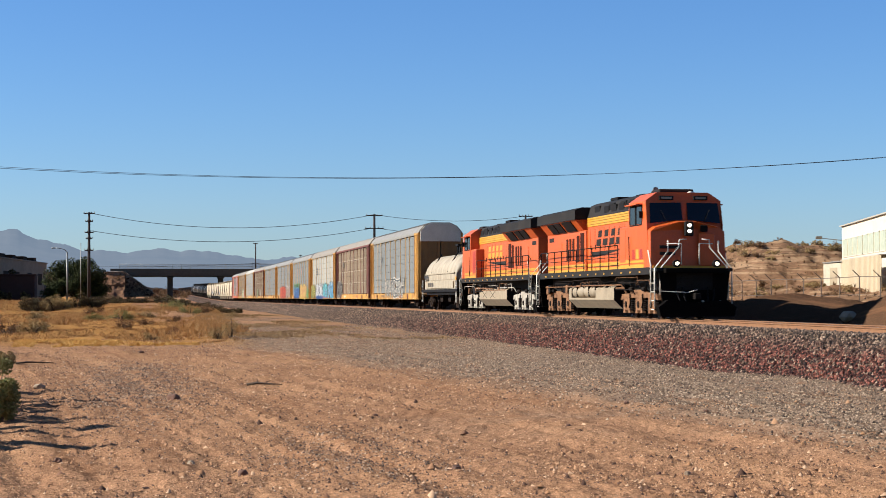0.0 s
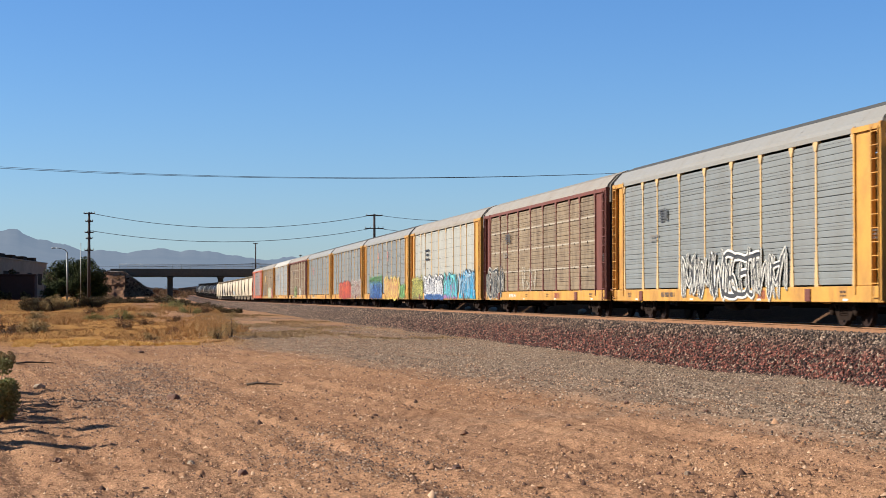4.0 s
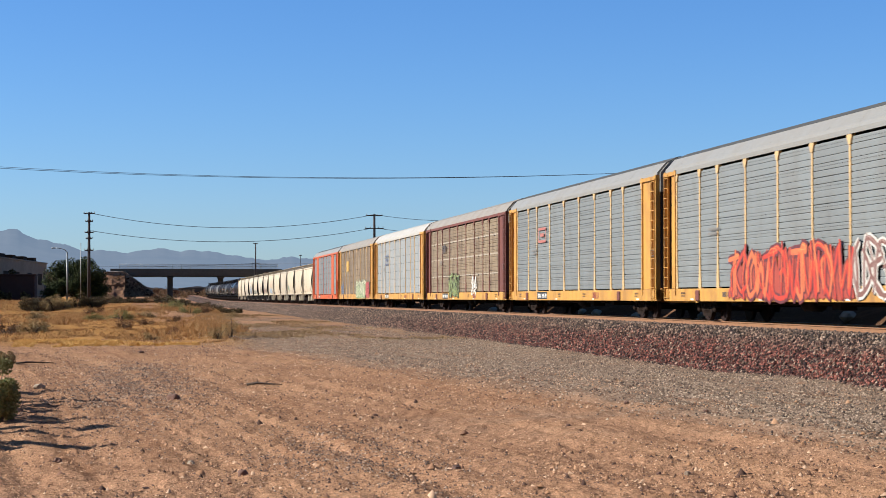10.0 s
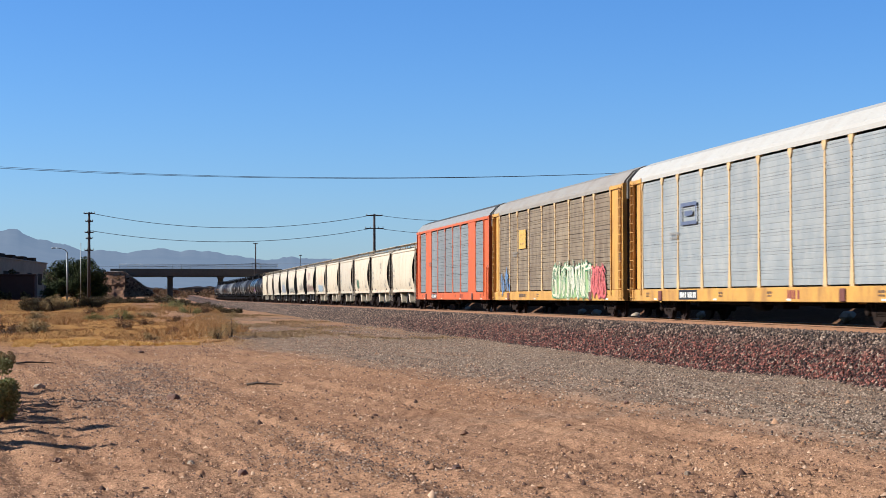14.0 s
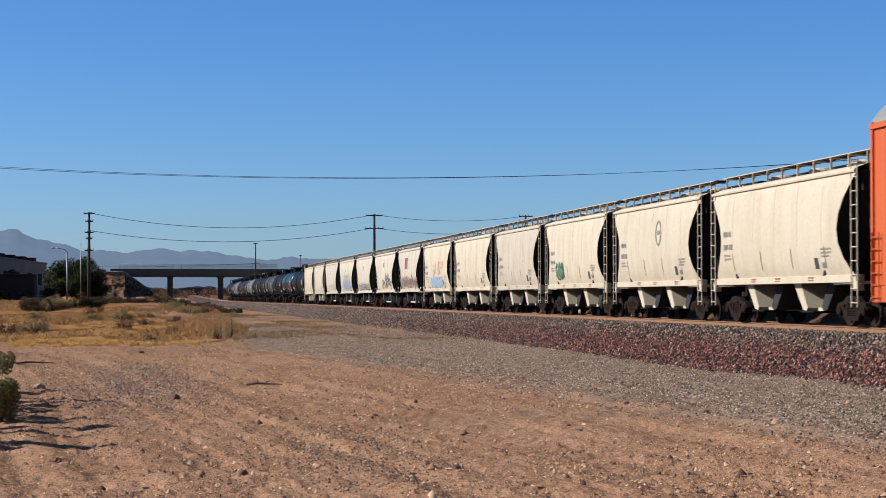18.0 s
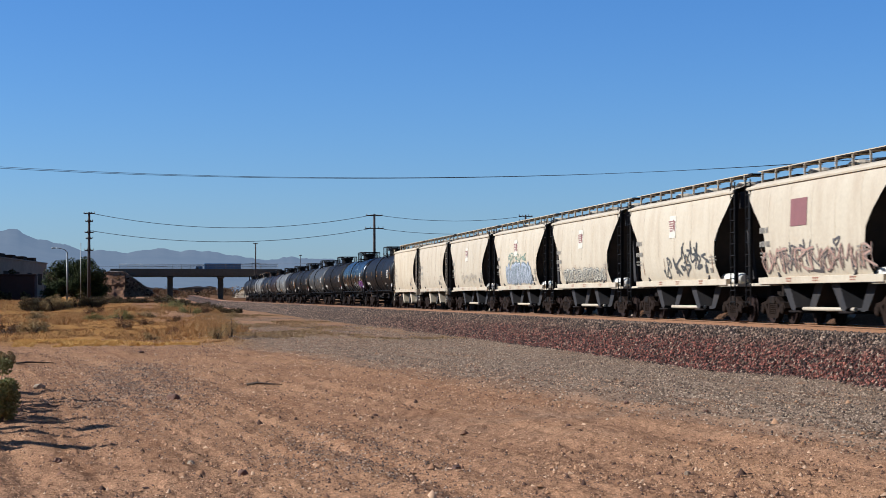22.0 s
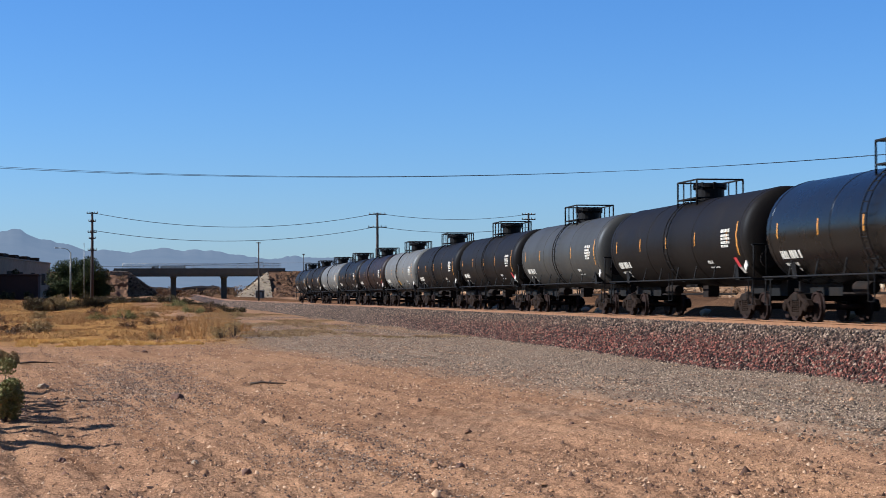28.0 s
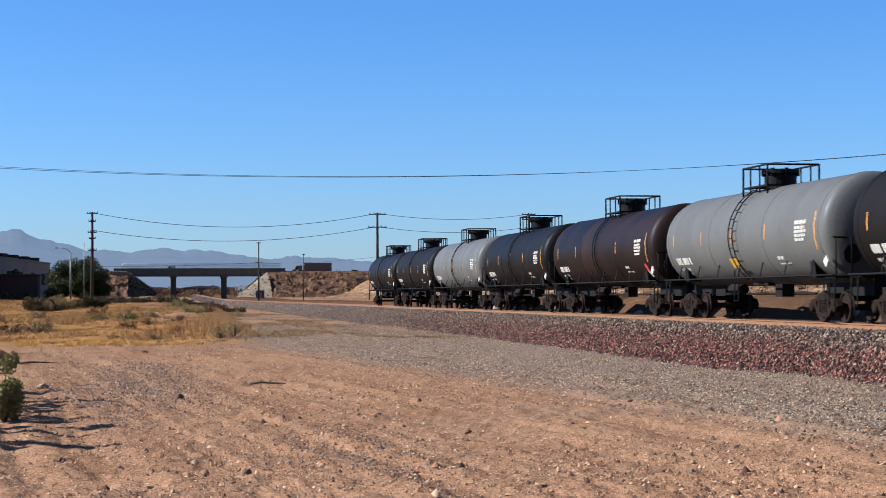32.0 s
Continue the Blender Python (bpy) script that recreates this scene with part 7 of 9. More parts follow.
def locomotive(front, back, flip, label, paint, tank_paint, truck_mat, faded):
    loco = thing("diesel_locomotive", label, "locomotive", pose(0, (front + back) / 2, RAIL_Z, 0, 0, 180 if flip else 0), group="locomotives")
    CARS.append((loco, (front + back) / 2))
    O, Yl, K = M[paint], M["loco_yellow"], M["loco_black"]
    e = 10.65
    def P(name, bm, mat, label="", parent=None):
        for v in bm.verts:                  # the body stands on a walkway 1.9 m above the railhead
            if v.co.z > 1.385:
                v.co.z += 0.3
        return part(name, bm, mat, parent or loco, label)
    # frame, walkway and pilots
    bm = bmesh.new()
    box(bm, -1.48, 1.48, -e, e, 1.5, 1.62)
    for s in (-1, 1):
        box(bm, *sorted((s * 1.40, s * 1.50)), -e + 0.9, e - 0.9, 1.39, 1.66)
    box(bm, -0.7, 0.7, -e, e, 1.1, 1.52)
    P("frame_sill", bm, K)
    bm = bmesh.new()
    for y in np.linspace(-8.4, 8.4, 13):
        for s in (-1, 1):
            box(bm, *sorted((s * 1.5, s * 1.508)), y - 0.1, y + 0.1, 1.46, 1.53)
    P("sill_reflectors", bm, Yl, "yellow reflector patches")
    for q in (-1, 1):
        bm = bmesh.new()
        prism(bm, [(-1.2, 0.35), (1.2, 0.35), (1.38, 1.5), (-1.38, 1.5)], min(q * 10.65, q * 10.52), max(q * 10.65, q * 10.52), "y")
        P("pilot", bm, M["pilot"])
        bm = bmesh.new()
        prism(bm, [(-1.42, 0.10), (1.42, 0.10), (1.5, 0.45), (1.15, 0.72), (0.3, 0.66), (0, 0.62), (-0.3, 0.66), (-1.15, 0.72), (-1.5, 0.45)], min(q * 11.05, q * 10.66), max(q * 11.05, q * 10.66), "y")
        P("plow", bm, M["pilot"])
        for s in (-1, 1):
            for k in range(4):
                tread = P("step", box(bmesh.new(), *sorted((s * 1.1, s * 1.48)), q * 10.2 - 0.25, q * 10.2 + 0.25, 0.35 + k * 0.33, 0.38 + k * 0.33), M["under"])
                P("step_edge", box(bmesh.new(), *sorted((s * 1.483, s * 1.50)), q * 10.2 - 0.2, q * 10.2 + 0.2, 0.35 + k * 0.33, 0.38 + k * 0.33), M["white"], "white painted edge", tread)
            hr = bmesh.new()
            tube(hr, [(s * 1.5, q * 10.48, 0.45), (s * 1.5, q * 10.48, 1.6), (s * 0.98, q * 10.48, 2.25), (s * 0.98, q * 10.48, 2.65)], 0.026, 6)
            tube(hr, [(s * 1.32, q * 10.62, 0.9), (s * 1.32, q * 10.62, 1.6), (s * 0.6, q * 10.62, 2.4), (s * 0.58, q * 10.62, 2.68), (s * 0.3, q * 10.62, 2.7)], 0.026, 6)
            tube(hr, [(s * 1.5, q * 9.95, 0.45), (s * 1.5, q * 9.95, 1.75), (s * 1.5, q * 9.6, 2.3)], 0.024, 6)
            P("step_handrail", hr, M["white"])
        an = bmesh.new()
        box(an, -1.2, 1.2, min(q * 10.65, q * 10.95), max(q * 10.65, q * 10.95), 1.42, 1.6, 0.02)
        P("anticlimber", an, M["pilot"])
        cp = bmesh.new()
        box(cp, -0.12, 0.12, min(q * 10.6, q * 11.1), max(q * 10.6, q * 11.1), 0.74, 0.98, 0.03)
        P("coupler", cp, M["under"])
        for x in (-0.75, -0.5, 0.5, 0.75):
            hs = bmesh.new()
            tube(hs, [(x, q * 10.66, 1.2), (x * 0.9, q * 10.85, 0.8), (x * 0.75, q * 10.95, 0.55)], 0.03, 6)
            P("air_hose", hs, M["black"])
    # cab and nose
    cy0, cy1 = -9.15, -6.75
    bm = bmesh.new()
    CAB = [(-1.46, 1.62), (1.46, 1.62), (1.50, 3.3), (1.48, 4.22), (1.02, 4.54), (-1.02, 4.54), (-1.48, 4.22), (-1.50, 3.3)]
    lo = [bm.verts.new((x, cy0 - (0.28 if z < 3.4 else (-0.05 if z > 4.3 else 0.05)), z)) for x, z in CAB]
    hi = [bm.verts.new((x, cy1, z)) for x, z in CAB]
    fs = [bm.faces.new(lo), bm.faces.new(hi[::-1])] + [bm.faces.new((lo[i], hi[i], hi[(i + 1) % 8], lo[(i + 1) % 8])) for i in range(8)]
    bmesh.ops.recalc_face_normals(bm, faces=fs)
    cab = P("cab", bm, O)
    bm = bmesh.new()
    NOSE = [(-1.49, 1.62), (1.49, 1.62), (1.49, 3.1), (1.30, 3.25), (0.35, 3.46), (-0.35, 3.46), (-1.30, 3.25), (-1.49, 3.1)]
    back_n = [bm.verts.new((x, cy0 - 0.1, z)) for x, z in NOSE]
    front_n = [bm.verts.new((x * (0.97 if z > 2 else 0.99), -10.0 + (0.12 if abs(x) > 1 else 0.0) + (0.12 if z > 2.9 else 0), z - (0.08 if z > 2.9 else 0))) for x, z in NOSE]
    fs = [bm.faces.new(front_n), bm.faces.new(back_n[::-1])] + [bm.faces.new((front_n[i], back_n[i], back_n[(i + 1) % 8], front_n[(i + 1) % 8])) for i in range(8)]
    bmesh.ops.recalc_face_normals(bm, faces=fs)
    nose = P("nose", bm, O)
    for s in (-1, 1):
        bm = bmesh.new()
        v = [bm.verts.new(p) for p in ((s * 0.10, cy0 - 0.25, 3.48), (s * 1.38, cy0 - 0.26, 3.34), (s * 1.34, cy0 - 0.06, 4.12), (s * 0.12, cy0 - 0.06, 4.14))]
        f = bm.faces.new(v)
        ext = bmesh.ops.extrude_face_region(bm, geom=[f])["geom"]
        for g in ext:
            if isinstance(g, bmesh.types.BMVert):
                g.co.y -= 0.06
        bmesh.ops.recalc_face_normals(bm, faces=bm.faces)
        P("windshield", bm, M["glass"], parent=cab)
        for k, y in enumerate((-8.7, -7.75)):
            w = box(bmesh.new(), *sorted((s * 1.44, s * 1.50)), y, y + 0.78, 3.34, 4.02, 0.01)
            win = P("side_window", w, M["glass"], parent=cab)
            fr = bmesh.new()
            for a, b, c, d in ((y - 0.05, y, 3.29, 4.07), (y + 0.78, y + 0.83, 3.29, 4.07), (y, y + 0.78, 3.29, 3.34), (y, y + 0.78, 4.02, 4.07)):
                box(fr, *sorted((s * 1.43, s * 1.515)), a, b, c, d)
            P("window_frame", fr, M["black"], parent=cab)
        P("mirror", box(bmesh.new(), *sorted((s * 1.5, s * 1.64)), -8.85, -8.8, 3.55, 3.82), M["black"], parent=cab)
        dl = turned(bmesh.new(), [(-0.05, 0.072), (0.0, 0.068)], (s * 0.77, -10.97, 1.78), "y", 14, False)
        P("ditch_light", dl, M["lamp"] if not flip else M["glass"], "lit ditch light" if not flip else "")
        P("ditch_light_housing", turned(bmesh.new(), [(0, 0.14), (0.18, 0.14)], (s * 0.77, -10.98, 1.78), "y", 14, False), M["black"])
        P("number_board", box(bmesh.new(), *sorted((s * 0.40, s * 0.95)), cy0 - 0.1, cy0 + 0.14, 4.24, 4.40, 0.01), M["black"], parent=cab)
        P("number_marks", box(bmesh.new(), *sorted((s * 0.47, s * 0.88)), cy0 - 0.108, cy0 - 0.098, 4.28, 4.36), M["steel"], parent=cab)
    for z in (3.24, 3.02):
        P("headlight", turned(bmesh.new(), [(-0.02, 0.07), (0.03, 0.075)], (0.0, -10.04, z), "y", 16, False), M["lamp"] if not flip else M["glass"], "lit headlight" if not flip else "", nose)
    P("headlight_plate", box(bmesh.new(), -0.17, 0.17, -10.02, -9.85, 2.84, 3.40, 0.03), M["loco_black"], parent=nose)
    P("nose_door", box(bmesh.new(), 0.38, 1.0, -10.02, -9.94, 1.7, 2.95, 0.03), O, parent=nose)
    for z in (2.18, 2.42):
        P("nose_emblem", box(bmesh.new(), -1.15, -0.35 - (0.2 if z < 2.3 else 0), -9.99, -9.93, z - 0.06, z + 0.06), K, "black swoosh emblem bars", nose)
    P("nose_stripe", box(bmesh.new(), -1.40, 1.40, -10.0, -9.8, 1.63, 1.72), Yl, parent=nose)
    for s in (-1, 1):
        P("nose_grab_rail", tube(bmesh.new(), [(s * 0.35, -10.12, 1.75), (s * 0.35, -10.12, 2.55), (s * 0.9, -10.05, 2.55)], 0.022, 6), M["white"], parent=nose)
    for s in (-1, 1):
        P("sun_visor", prism(bmesh.new(), [(-8.75, 4.12), (-6.95, 4.12), (-6.95, 4.08), (-8.75, 4.08)], *sorted((s * 1.48, s * 1.72))), O, parent=cab)
        P("wiper", tube(bmesh.new(), [(s * 0.75, cy0 - 0.36, 3.42), (s * 0.95, cy0 - 0.30, 3.85)], 0.012, 4), M["black"], parent=cab)
        P("cab_grab_rail", tube(bmesh.new(), [(s * 1.52, -6.95, 1.75), (s * 1.55, -6.95, 2.9)], 0.02, 5), M["black"], parent=cab)
        for k in range(3):
            P("cabinet_louvre", box(bmesh.new(), *sorted((s * 1.46, s * 1.478)), -8.7 + k * 0.55, -8.3 + k * 0.55, 2.0, 2.5, 0.005), M["loco_yellow" if k == 1 else "loco_red"] if not faded else O, parent=cab)
        for k in range(5):
            P("fan_grille", box(bmesh.new(), *sorted((s * 0.86, s * 0.93)), -6.4 + k * 1.25, -5.6 + k * 1.25, 4.12, 4.42, 0.01), M["black"])
    for x in (-1.0, -0.6, 0.2, 0.9):
        P("hose_end", turned(bmesh.new(), [(-0.04, 0.05), (0.04, 0.05)], (x, -11.0, 0.62 + 0.05 * (x > 0)), "y", 8, False), M["steel"])
    P("cut_lever", tube(bmesh.new(), [(-1.4, -10.75, 1.05), (-0.3, -10.8, 1.0), (0.0, -11.0, 1.1)], 0.018, 5), M["white"])
    P("bell_plate", box(bmesh.new(), 0.42, 0.72, -10.03, -9.98, 3.0, 3.25, 0.02), M["under"], parent=nose)
    # roof gear
    P("air_conditioner", box(bmesh.new(), -0.7, 0.7, -8.3, -7.2, 4.52, 4.72, 0.05), K)
    P("horn", tube(bmesh.new(), [(-0.4, -6.2, 4.7), (-0.4, -6.55, 4.78), (-0.4, -6.8, 4.78)], [0.03, 0.05, 0.11], 8), M["steel"])
    P("antenna", turned(bmesh.new(), [(4.52, 0.12), (4.6, 0.1), (4.62, 0.02)], (0.5, -8.5, 0), "z", 10), M["white"])
    # hoods: lower orange body, stripes, upper dark body
    hw = 0.96
    bm = bmesh.new()
    box(bm, -hw, hw, cy1, 2.2, 1.62, 3.62, 0.02)
    P("engine_hood", bm, O)
    bm = bmesh.new()
    box(bm, -1.46, 1.46, cy1 - 0.01, cy1 + 1.55, 1.62, 3.32, 0.03)
    P("control_cabinet", bm, O)
    for z0, z1 in ((1.66, 1.80), (1.86, 2.0)):
        bm = bmesh.new()
        for s in (-1, 1):
            box(bm, *sorted((s * 0.95, s * (hw + 0.006))), cy1 + 1.6, 10.0, z0, z1)
            box(bm, *sorted((s * 1.45, s * 1.468)), cy0 + 0.3, cy1 + 1.5, z0, z1)
        P("yellow_stripe", bm, Yl, "yellow side stripe")
        bm = bmesh.new()
        for s in (-1, 1):
            box(bm, *sorted((s * 1.04, s * 1.056)), 2.25, 9.98, z0, z1)
        P("yellow_stripe", bm, Yl, "yellow side stripe")
    bm = bmesh.new()
    box(bm, -hw - 0.02, hw + 0.02, cy1 + 0.05, 2.2, 3.62, 4.02, 0.01)
    P("yellow_band", bm, Yl, "yellow upper hood band")
    for z in (3.72, 3.84, 3.94):
        for s in (-1, 1):
            P("band_ridge", box(bmesh.new(), *sorted((s * 0.97, s * (hw + 0.045))), cy1 + 0.1, 2.15, z, z + 0.016), Yl)
    bm = bmesh.new()
    prism(bm, [(-hw, 4.02), (hw, 4.02), (0.80, 4.55), (0.55, 4.66), (-0.55, 4.66), (-0.80, 4.55)], cy1 + 0.02, 2.25, "y")
    P("upper_hood", bm, K, "soot-dark upper hood")
    for y in (-5.6, -4.1, -2.2, 0.3):
        bm = box(bmesh.new(), -0.9, 0.9, y, y + 0.9, 4.1, 4.5, 0.02)
        P("hood_vent", bm, M["black"])
    P("exhaust_silencer", box(bmesh.new(), -0.5, 0.5, -1.2, 0.0, 4.66, 4.80, 0.03), M["black"])
    P("roof_hatch", box(bmesh.new(), -0.35, 0.35, -4.6, -3.6, 4.66, 4.74, 0.03), M["black"])
    # hood doors
    k = 0
    y = cy1 + 1.7
    while y < 2.0:
        for s in (-1, 1):
            d = box(bmesh.new(), *sorted((s * 0.95, s * (hw + 0.02))), y, y + 0.78, 2.06, 3.5, 0.008)
            dr = P("hood_door", d, O)
            P("door_latch", box(bmesh.new(), *sorted((s * 0.97, s * (hw + 0.045))), y + 0.66, y + 0.70, 2.6, 2.8), M["black"], parent=dr)
        y += 0.84
        k += 1
    for s in (-1, 1):
        P("cabinet_door", box(bmesh.new(), *sorted((s * 1.2, s * 1.472)), cy1 + 0.55, cy1 + 1.45, 1.9, 3.2, 0.01), M["loco_red"] if faded else O)
    # radiator section at the rear
    bm = bmesh.new()
    box(bm, -1.05, 1.05, 2.2, 10.0, 1.62, 3.5, 0.02)
    P("radiator_body", bm, O)
    bm = bmesh.new()
    prism(bm, [(-1.05, 3.5), (1.05, 3.5), (1.46, 4.0), (1.46, 4.04), (-1.46, 4.04), (-1.46, 4.0)], 2.6, 10.0, "y")
    P("radiator_flare", bm, O)
    bm = bmesh.new()
    prism(bm, [(-1.5, 3.98), (1.5, 3.98), (1.5, 4.40), (1.2, 4.52), (-1.2, 4.52), (-1.5, 4.40)], 2.4, 10.35, "y")
    P("radiator_wing", bm, K, "dark overhanging radiator roof")
    for s in (-1, 1):
        for y0, y1 in ((3.6, 5.4), (5.8, 7.0), (7.2, 8.4)):
            bm = bmesh.new()
            v = [bm.verts.new(p) for p in ((s * 1.09, y0, 3.53), (s * 1.09, y1, 3.53), (s * 1.43, y1, 3.94), (s * 1.43, y0, 3.94))]
            f = bm.faces.new(v)
            for g in bmesh.ops.extrude_face_region(bm, geom=[f])["geom"]:
                if isinstance(g, bmesh.types.BMVert):
                    g.co += Vector((s * 0.03, 0, -0.02))
            bmesh.ops.recalc_face_normals(bm, faces=bm.faces)
            P("radiator_intake", bm, M["black"], "dark radiator intake screen")
        for y0, w, z0, z1 in ((2.5, 0.7, 2.1, 3.4), (3.4, 0.5, 2.1, 3.3), (4.4, 0.35, 2.2, 3.2), (5.0, 0.35, 2.2, 3.2), (5.6, 0.35, 2.2, 3.2), (6.9, 0.9, 2.1, 3.1)):
            P("equipment_door", box(bmesh.new(), *sorted((s * 1.04, s * 1.07)), y0, y0 + w, z0, z1, 0.005), M["louvre"] if w < 0.75 else O)
        P("rear_number_marks", box(bmesh.new(), *sorted((s * 1.05, s * 1.058)), 8.6, 9.6, 3.15, 3.35), K)
    P("rear_door", box(bmesh.new(), -0.5, 0.5, 9.98, 10.03, 1.7, 3.4), O)
    for z in (3.95,):
        P("rear_headlight", turned(bmesh.new(), [(0, 0.1), (0.05, 0.1)], (0, 10.36, 4.2), "y", 12, False), M["glass"])
    # lettering block shapes on the hood side
    for s in (-1, 1):
        x0, x1 = sorted((s * (hw + 0.021), s * (hw + 0.027)))
        for k in range(4):                  # slanted blocks stand for the painted name
            y0 = -3.7 + k * 1.12
            lean = 0.13 if s < 0 else -0.13
            bm = bmesh.new()
            slant = lambda y, z: y + lean * (3.07 - z) / 0.33
            for q, w, low, high in ((0.0, 0.80, 2.74, 3.03), (0.0, 0.62, 3.11, 3.40)):
                a, b = y0 + q, y0 + q + w
                prism(bm, [(slant(a, low), low), (slant(b, low), low), (slant(b, high), high), (slant(a, high), high)], x0, x1)
            P("name_block", bm, K if not faded else Yl, "bold slanted block shapes")
    bm = bmesh.new()
    for s in (-1, 1):
        x0, x1 = sorted((s * (hw + 0.021), s * (hw + 0.027)))
        prism(bm, [(-4.3, 2.52), (1.6, 2.50), (1.2, 2.26), (-0.6, 2.32)], x0, x1)
    P("swoosh_stripe", bm, K)
    # handrails along the walkway
    for s in (-1, 1):
        bm = bmesh.new()
        tube(bm, [(s * 1.46, -4.9, 2.62), (s * 1.46, 9.6, 2.62), (s * 1.46, 10.2, 2.4)], 0.024, 6)
        tube(bm, [(s * 1.46, -4.9, 2.15), (s * 1.46, 9.6, 2.15)], 0.016, 5)
        P("walkway_handrail", bm, M["black"])
        for y in np.arange(-4.9, 9.8, 1.45):
            P("handrail_post", tube(bmesh.new(), [(s * 1.46, y, 1.62), (s * 1.46, y, 2.63)], 0.024, 5), M["black"])
        # air tanks and piping under the walkway
        rng = random.Random(17 + s)
        for y in () if faded else (0.1, 2.25):
            res = P("air_reservoir", turned(bmesh.new(), [(-1.0, 0.12), (-0.86, 0.27), (0.86, 0.27), (1.0, 0.12)], (s * 1.18, y, 1.06), "y", 16), M[tank_paint])
            P("reservoir_strap", box(bmesh.new(), *sorted((s * 1.2, s * 1.46)), y - 0.03, y + 0.03, 0.85, 1.3), M["under"], parent=res)
        for k in range(7):
            z, y, n = rng.uniform(1.12, 1.37), rng.uniform(-9.5, 2), rng.uniform(3, 8)
            pipe = tube(bmesh.new(), [(s * 1.3, y, z - 0.2), (s * (1.32 + 0.02 * k), y + 0.15, z), (s * (1.32 + 0.02 * k), y + n, z), (s * 1.28, y + n + 0.2, z - 0.25)], rng.uniform(0.018, 0.035), 5)
            P("pipe", pipe, M[rng.choice(("under", "truck_brown", truck_mat))])
        for k in range(16):                 # pipes and cables hung below the walkway
            z, y, n = rng.uniform(1.32, 1.64), rng.uniform(-9.6, 6), rng.uniform(1.2, 4)
            x = s * rng.uniform(1.30, 1.42)
            run = [(x, y, z - rng.uniform(0.1, 0.4)), (x, y + 0.12, z)] + [(x, y + 0.12 + n * q / 4, z + rng.uniform(-0.018, 0.018)) for q in (1, 2, 3)] + [(x, y + n + 0.25, z), (x, y + n + 0.4, z - rng.uniform(0.1, 0.4))]
            part("cable", tube(bmesh.new(), run, rng.uniform(0.010, 0.022), 5), M[rng.choice(("under", "truck", "truck_brown", "under", truck_mat))], loco)
        for k in range(9):
            y = rng.uniform(-9.3, 9.0)
            P("valve_box", box(bmesh.new(), *sorted((s * 1.15, s * rng.uniform(1.32, 1.44))), y, y + rng.uniform(0.15, 0.5), rng.uniform(0.95, 1.12), 1.37, 0.01), M[rng.choice(("under", "black", "truck_brown"))])
        if faded:
            for y in (-2.6, -0.2):
                x = s * 1.424
                for d in (1, -1):
                    a, b = sorted((x, x + s * 0.004))
                    P("paint_cross", prism(bmesh.new(), [(y - d * 0.7, 0.78), (y - d * 0.6, 0.78), (y + d * 0.75, 1.17), (y + d * 0.65, 1.17)], a, b), M["black"], "black sprayed cross")
    FT = [(-1.25, 1.3), (-1.42, 1.2), (-1.42, 0.72), (-1.05, 0.36), (1.05, 0.36), (1.42, 0.72), (1.42, 1.2), (1.25, 1.3)]
    if faded:
        P("fuel_tank", prism(bmesh.new(), FT, -4.2, 3.9, "y"), M[tank_paint], "dusty beige fuel tank")
    else:                                   # the air reservoirs lie in a notch of the tank
        LOW = [(-1.42, 0.80), (-1.42, 0.72), (-1.05, 0.36), (1.05, 0.36), (1.42, 0.72), (1.42, 0.80), (0.85, 0.82), (0.85, 1.3), (-0.85, 1.3), (-0.85, 0.82)]
        tank = prism(prism(bmesh.new(), FT, -4.2, -1.05, "y"), LOW, -1.05, 3.4, "y")
        P("fuel_tank", prism(tank, FT, 3.4, 3.9, "y"), M[tank_paint], "dusty beige fuel tank")
    for y in (-4.25, 3.9):
        P("fuel_tank_end", prism(bmesh.new(), [(x * 1.01, z * 1.0 + (0.01 if z > 0.9 else -0.01)) for x, z in FT], y, y + 0.05, "y"), M["black"])
    for y in (-7.0, 7.0):
        loco_truck(loco, y, truck_mat, -1 if flip else 1)
    return loco


locomotive(65.4, 87.85, False, "orange, yellow and black road locomotive leading the train", "loco_orange", "tank_dust", "truck_brown", False)
locomotive(87.85, 109.9, True, "sun-faded orange road locomotive running cab to the rear", "loco_faded", "tank_dust", "truck_light", True)
COIL = coil_car(109.9, 125.6)
RACKS = [
    ("galv", "yellow", "roof", "yellow", "yellow_pale", "posts", "cap_white", "galvanised autorack with yellow frame and white graffiti"),
    ("galv_brown", "brown", "roof_tan", "yellow", None, "bands", None, "brown autorack with dusty panels and yellow sill"),
    ("galv_white", "yellow", "roof_tan", "yellow", "yellow_pale", "white", None, "whitish autorack with colourful graffiti along the bottom"),
    ("galv", "yellow", "roof", "yellow", "yellow_pale", "posts", None, "galvanised autorack with blue and yellow graffiti"),
    ("galv", "yellow", "roof", "yellow", "yellow_pale", "posts", None, "galvanised autorack with red and white graffiti"),
    ("galv", "yellow", "roof", "yellow", "yellow_pale", "posts", None, "plain galvanised autorack with yellow frame"),
    ("galv_brown", "brown", "roof_tan", "yellow", None, "bands", None, "brown autorack with dusty panels and green graffiti"),
    ("galv_blue", "yellow", "roof_white", "yellow", "yellow_pale", "posts", None, "pale weathered autorack with white roof"),
    ("galv_brown", "yellow", "roof_tan", "yellow", "yellow_pale", "posts", None, "dusty tan autorack with yellow posts and graffiti"),
    ("galv", "orange_rack", "roof", "orange_rack", None, "orange", None, "bright orange autorack with galvanised panels"),
]
RACK_CARS = []
RACK_ENDS = (125.6, 154.2, 182.95, 212.0, 240.9, 269.15, 298.0, 327.0, 355.5, 384.4, 413.0)
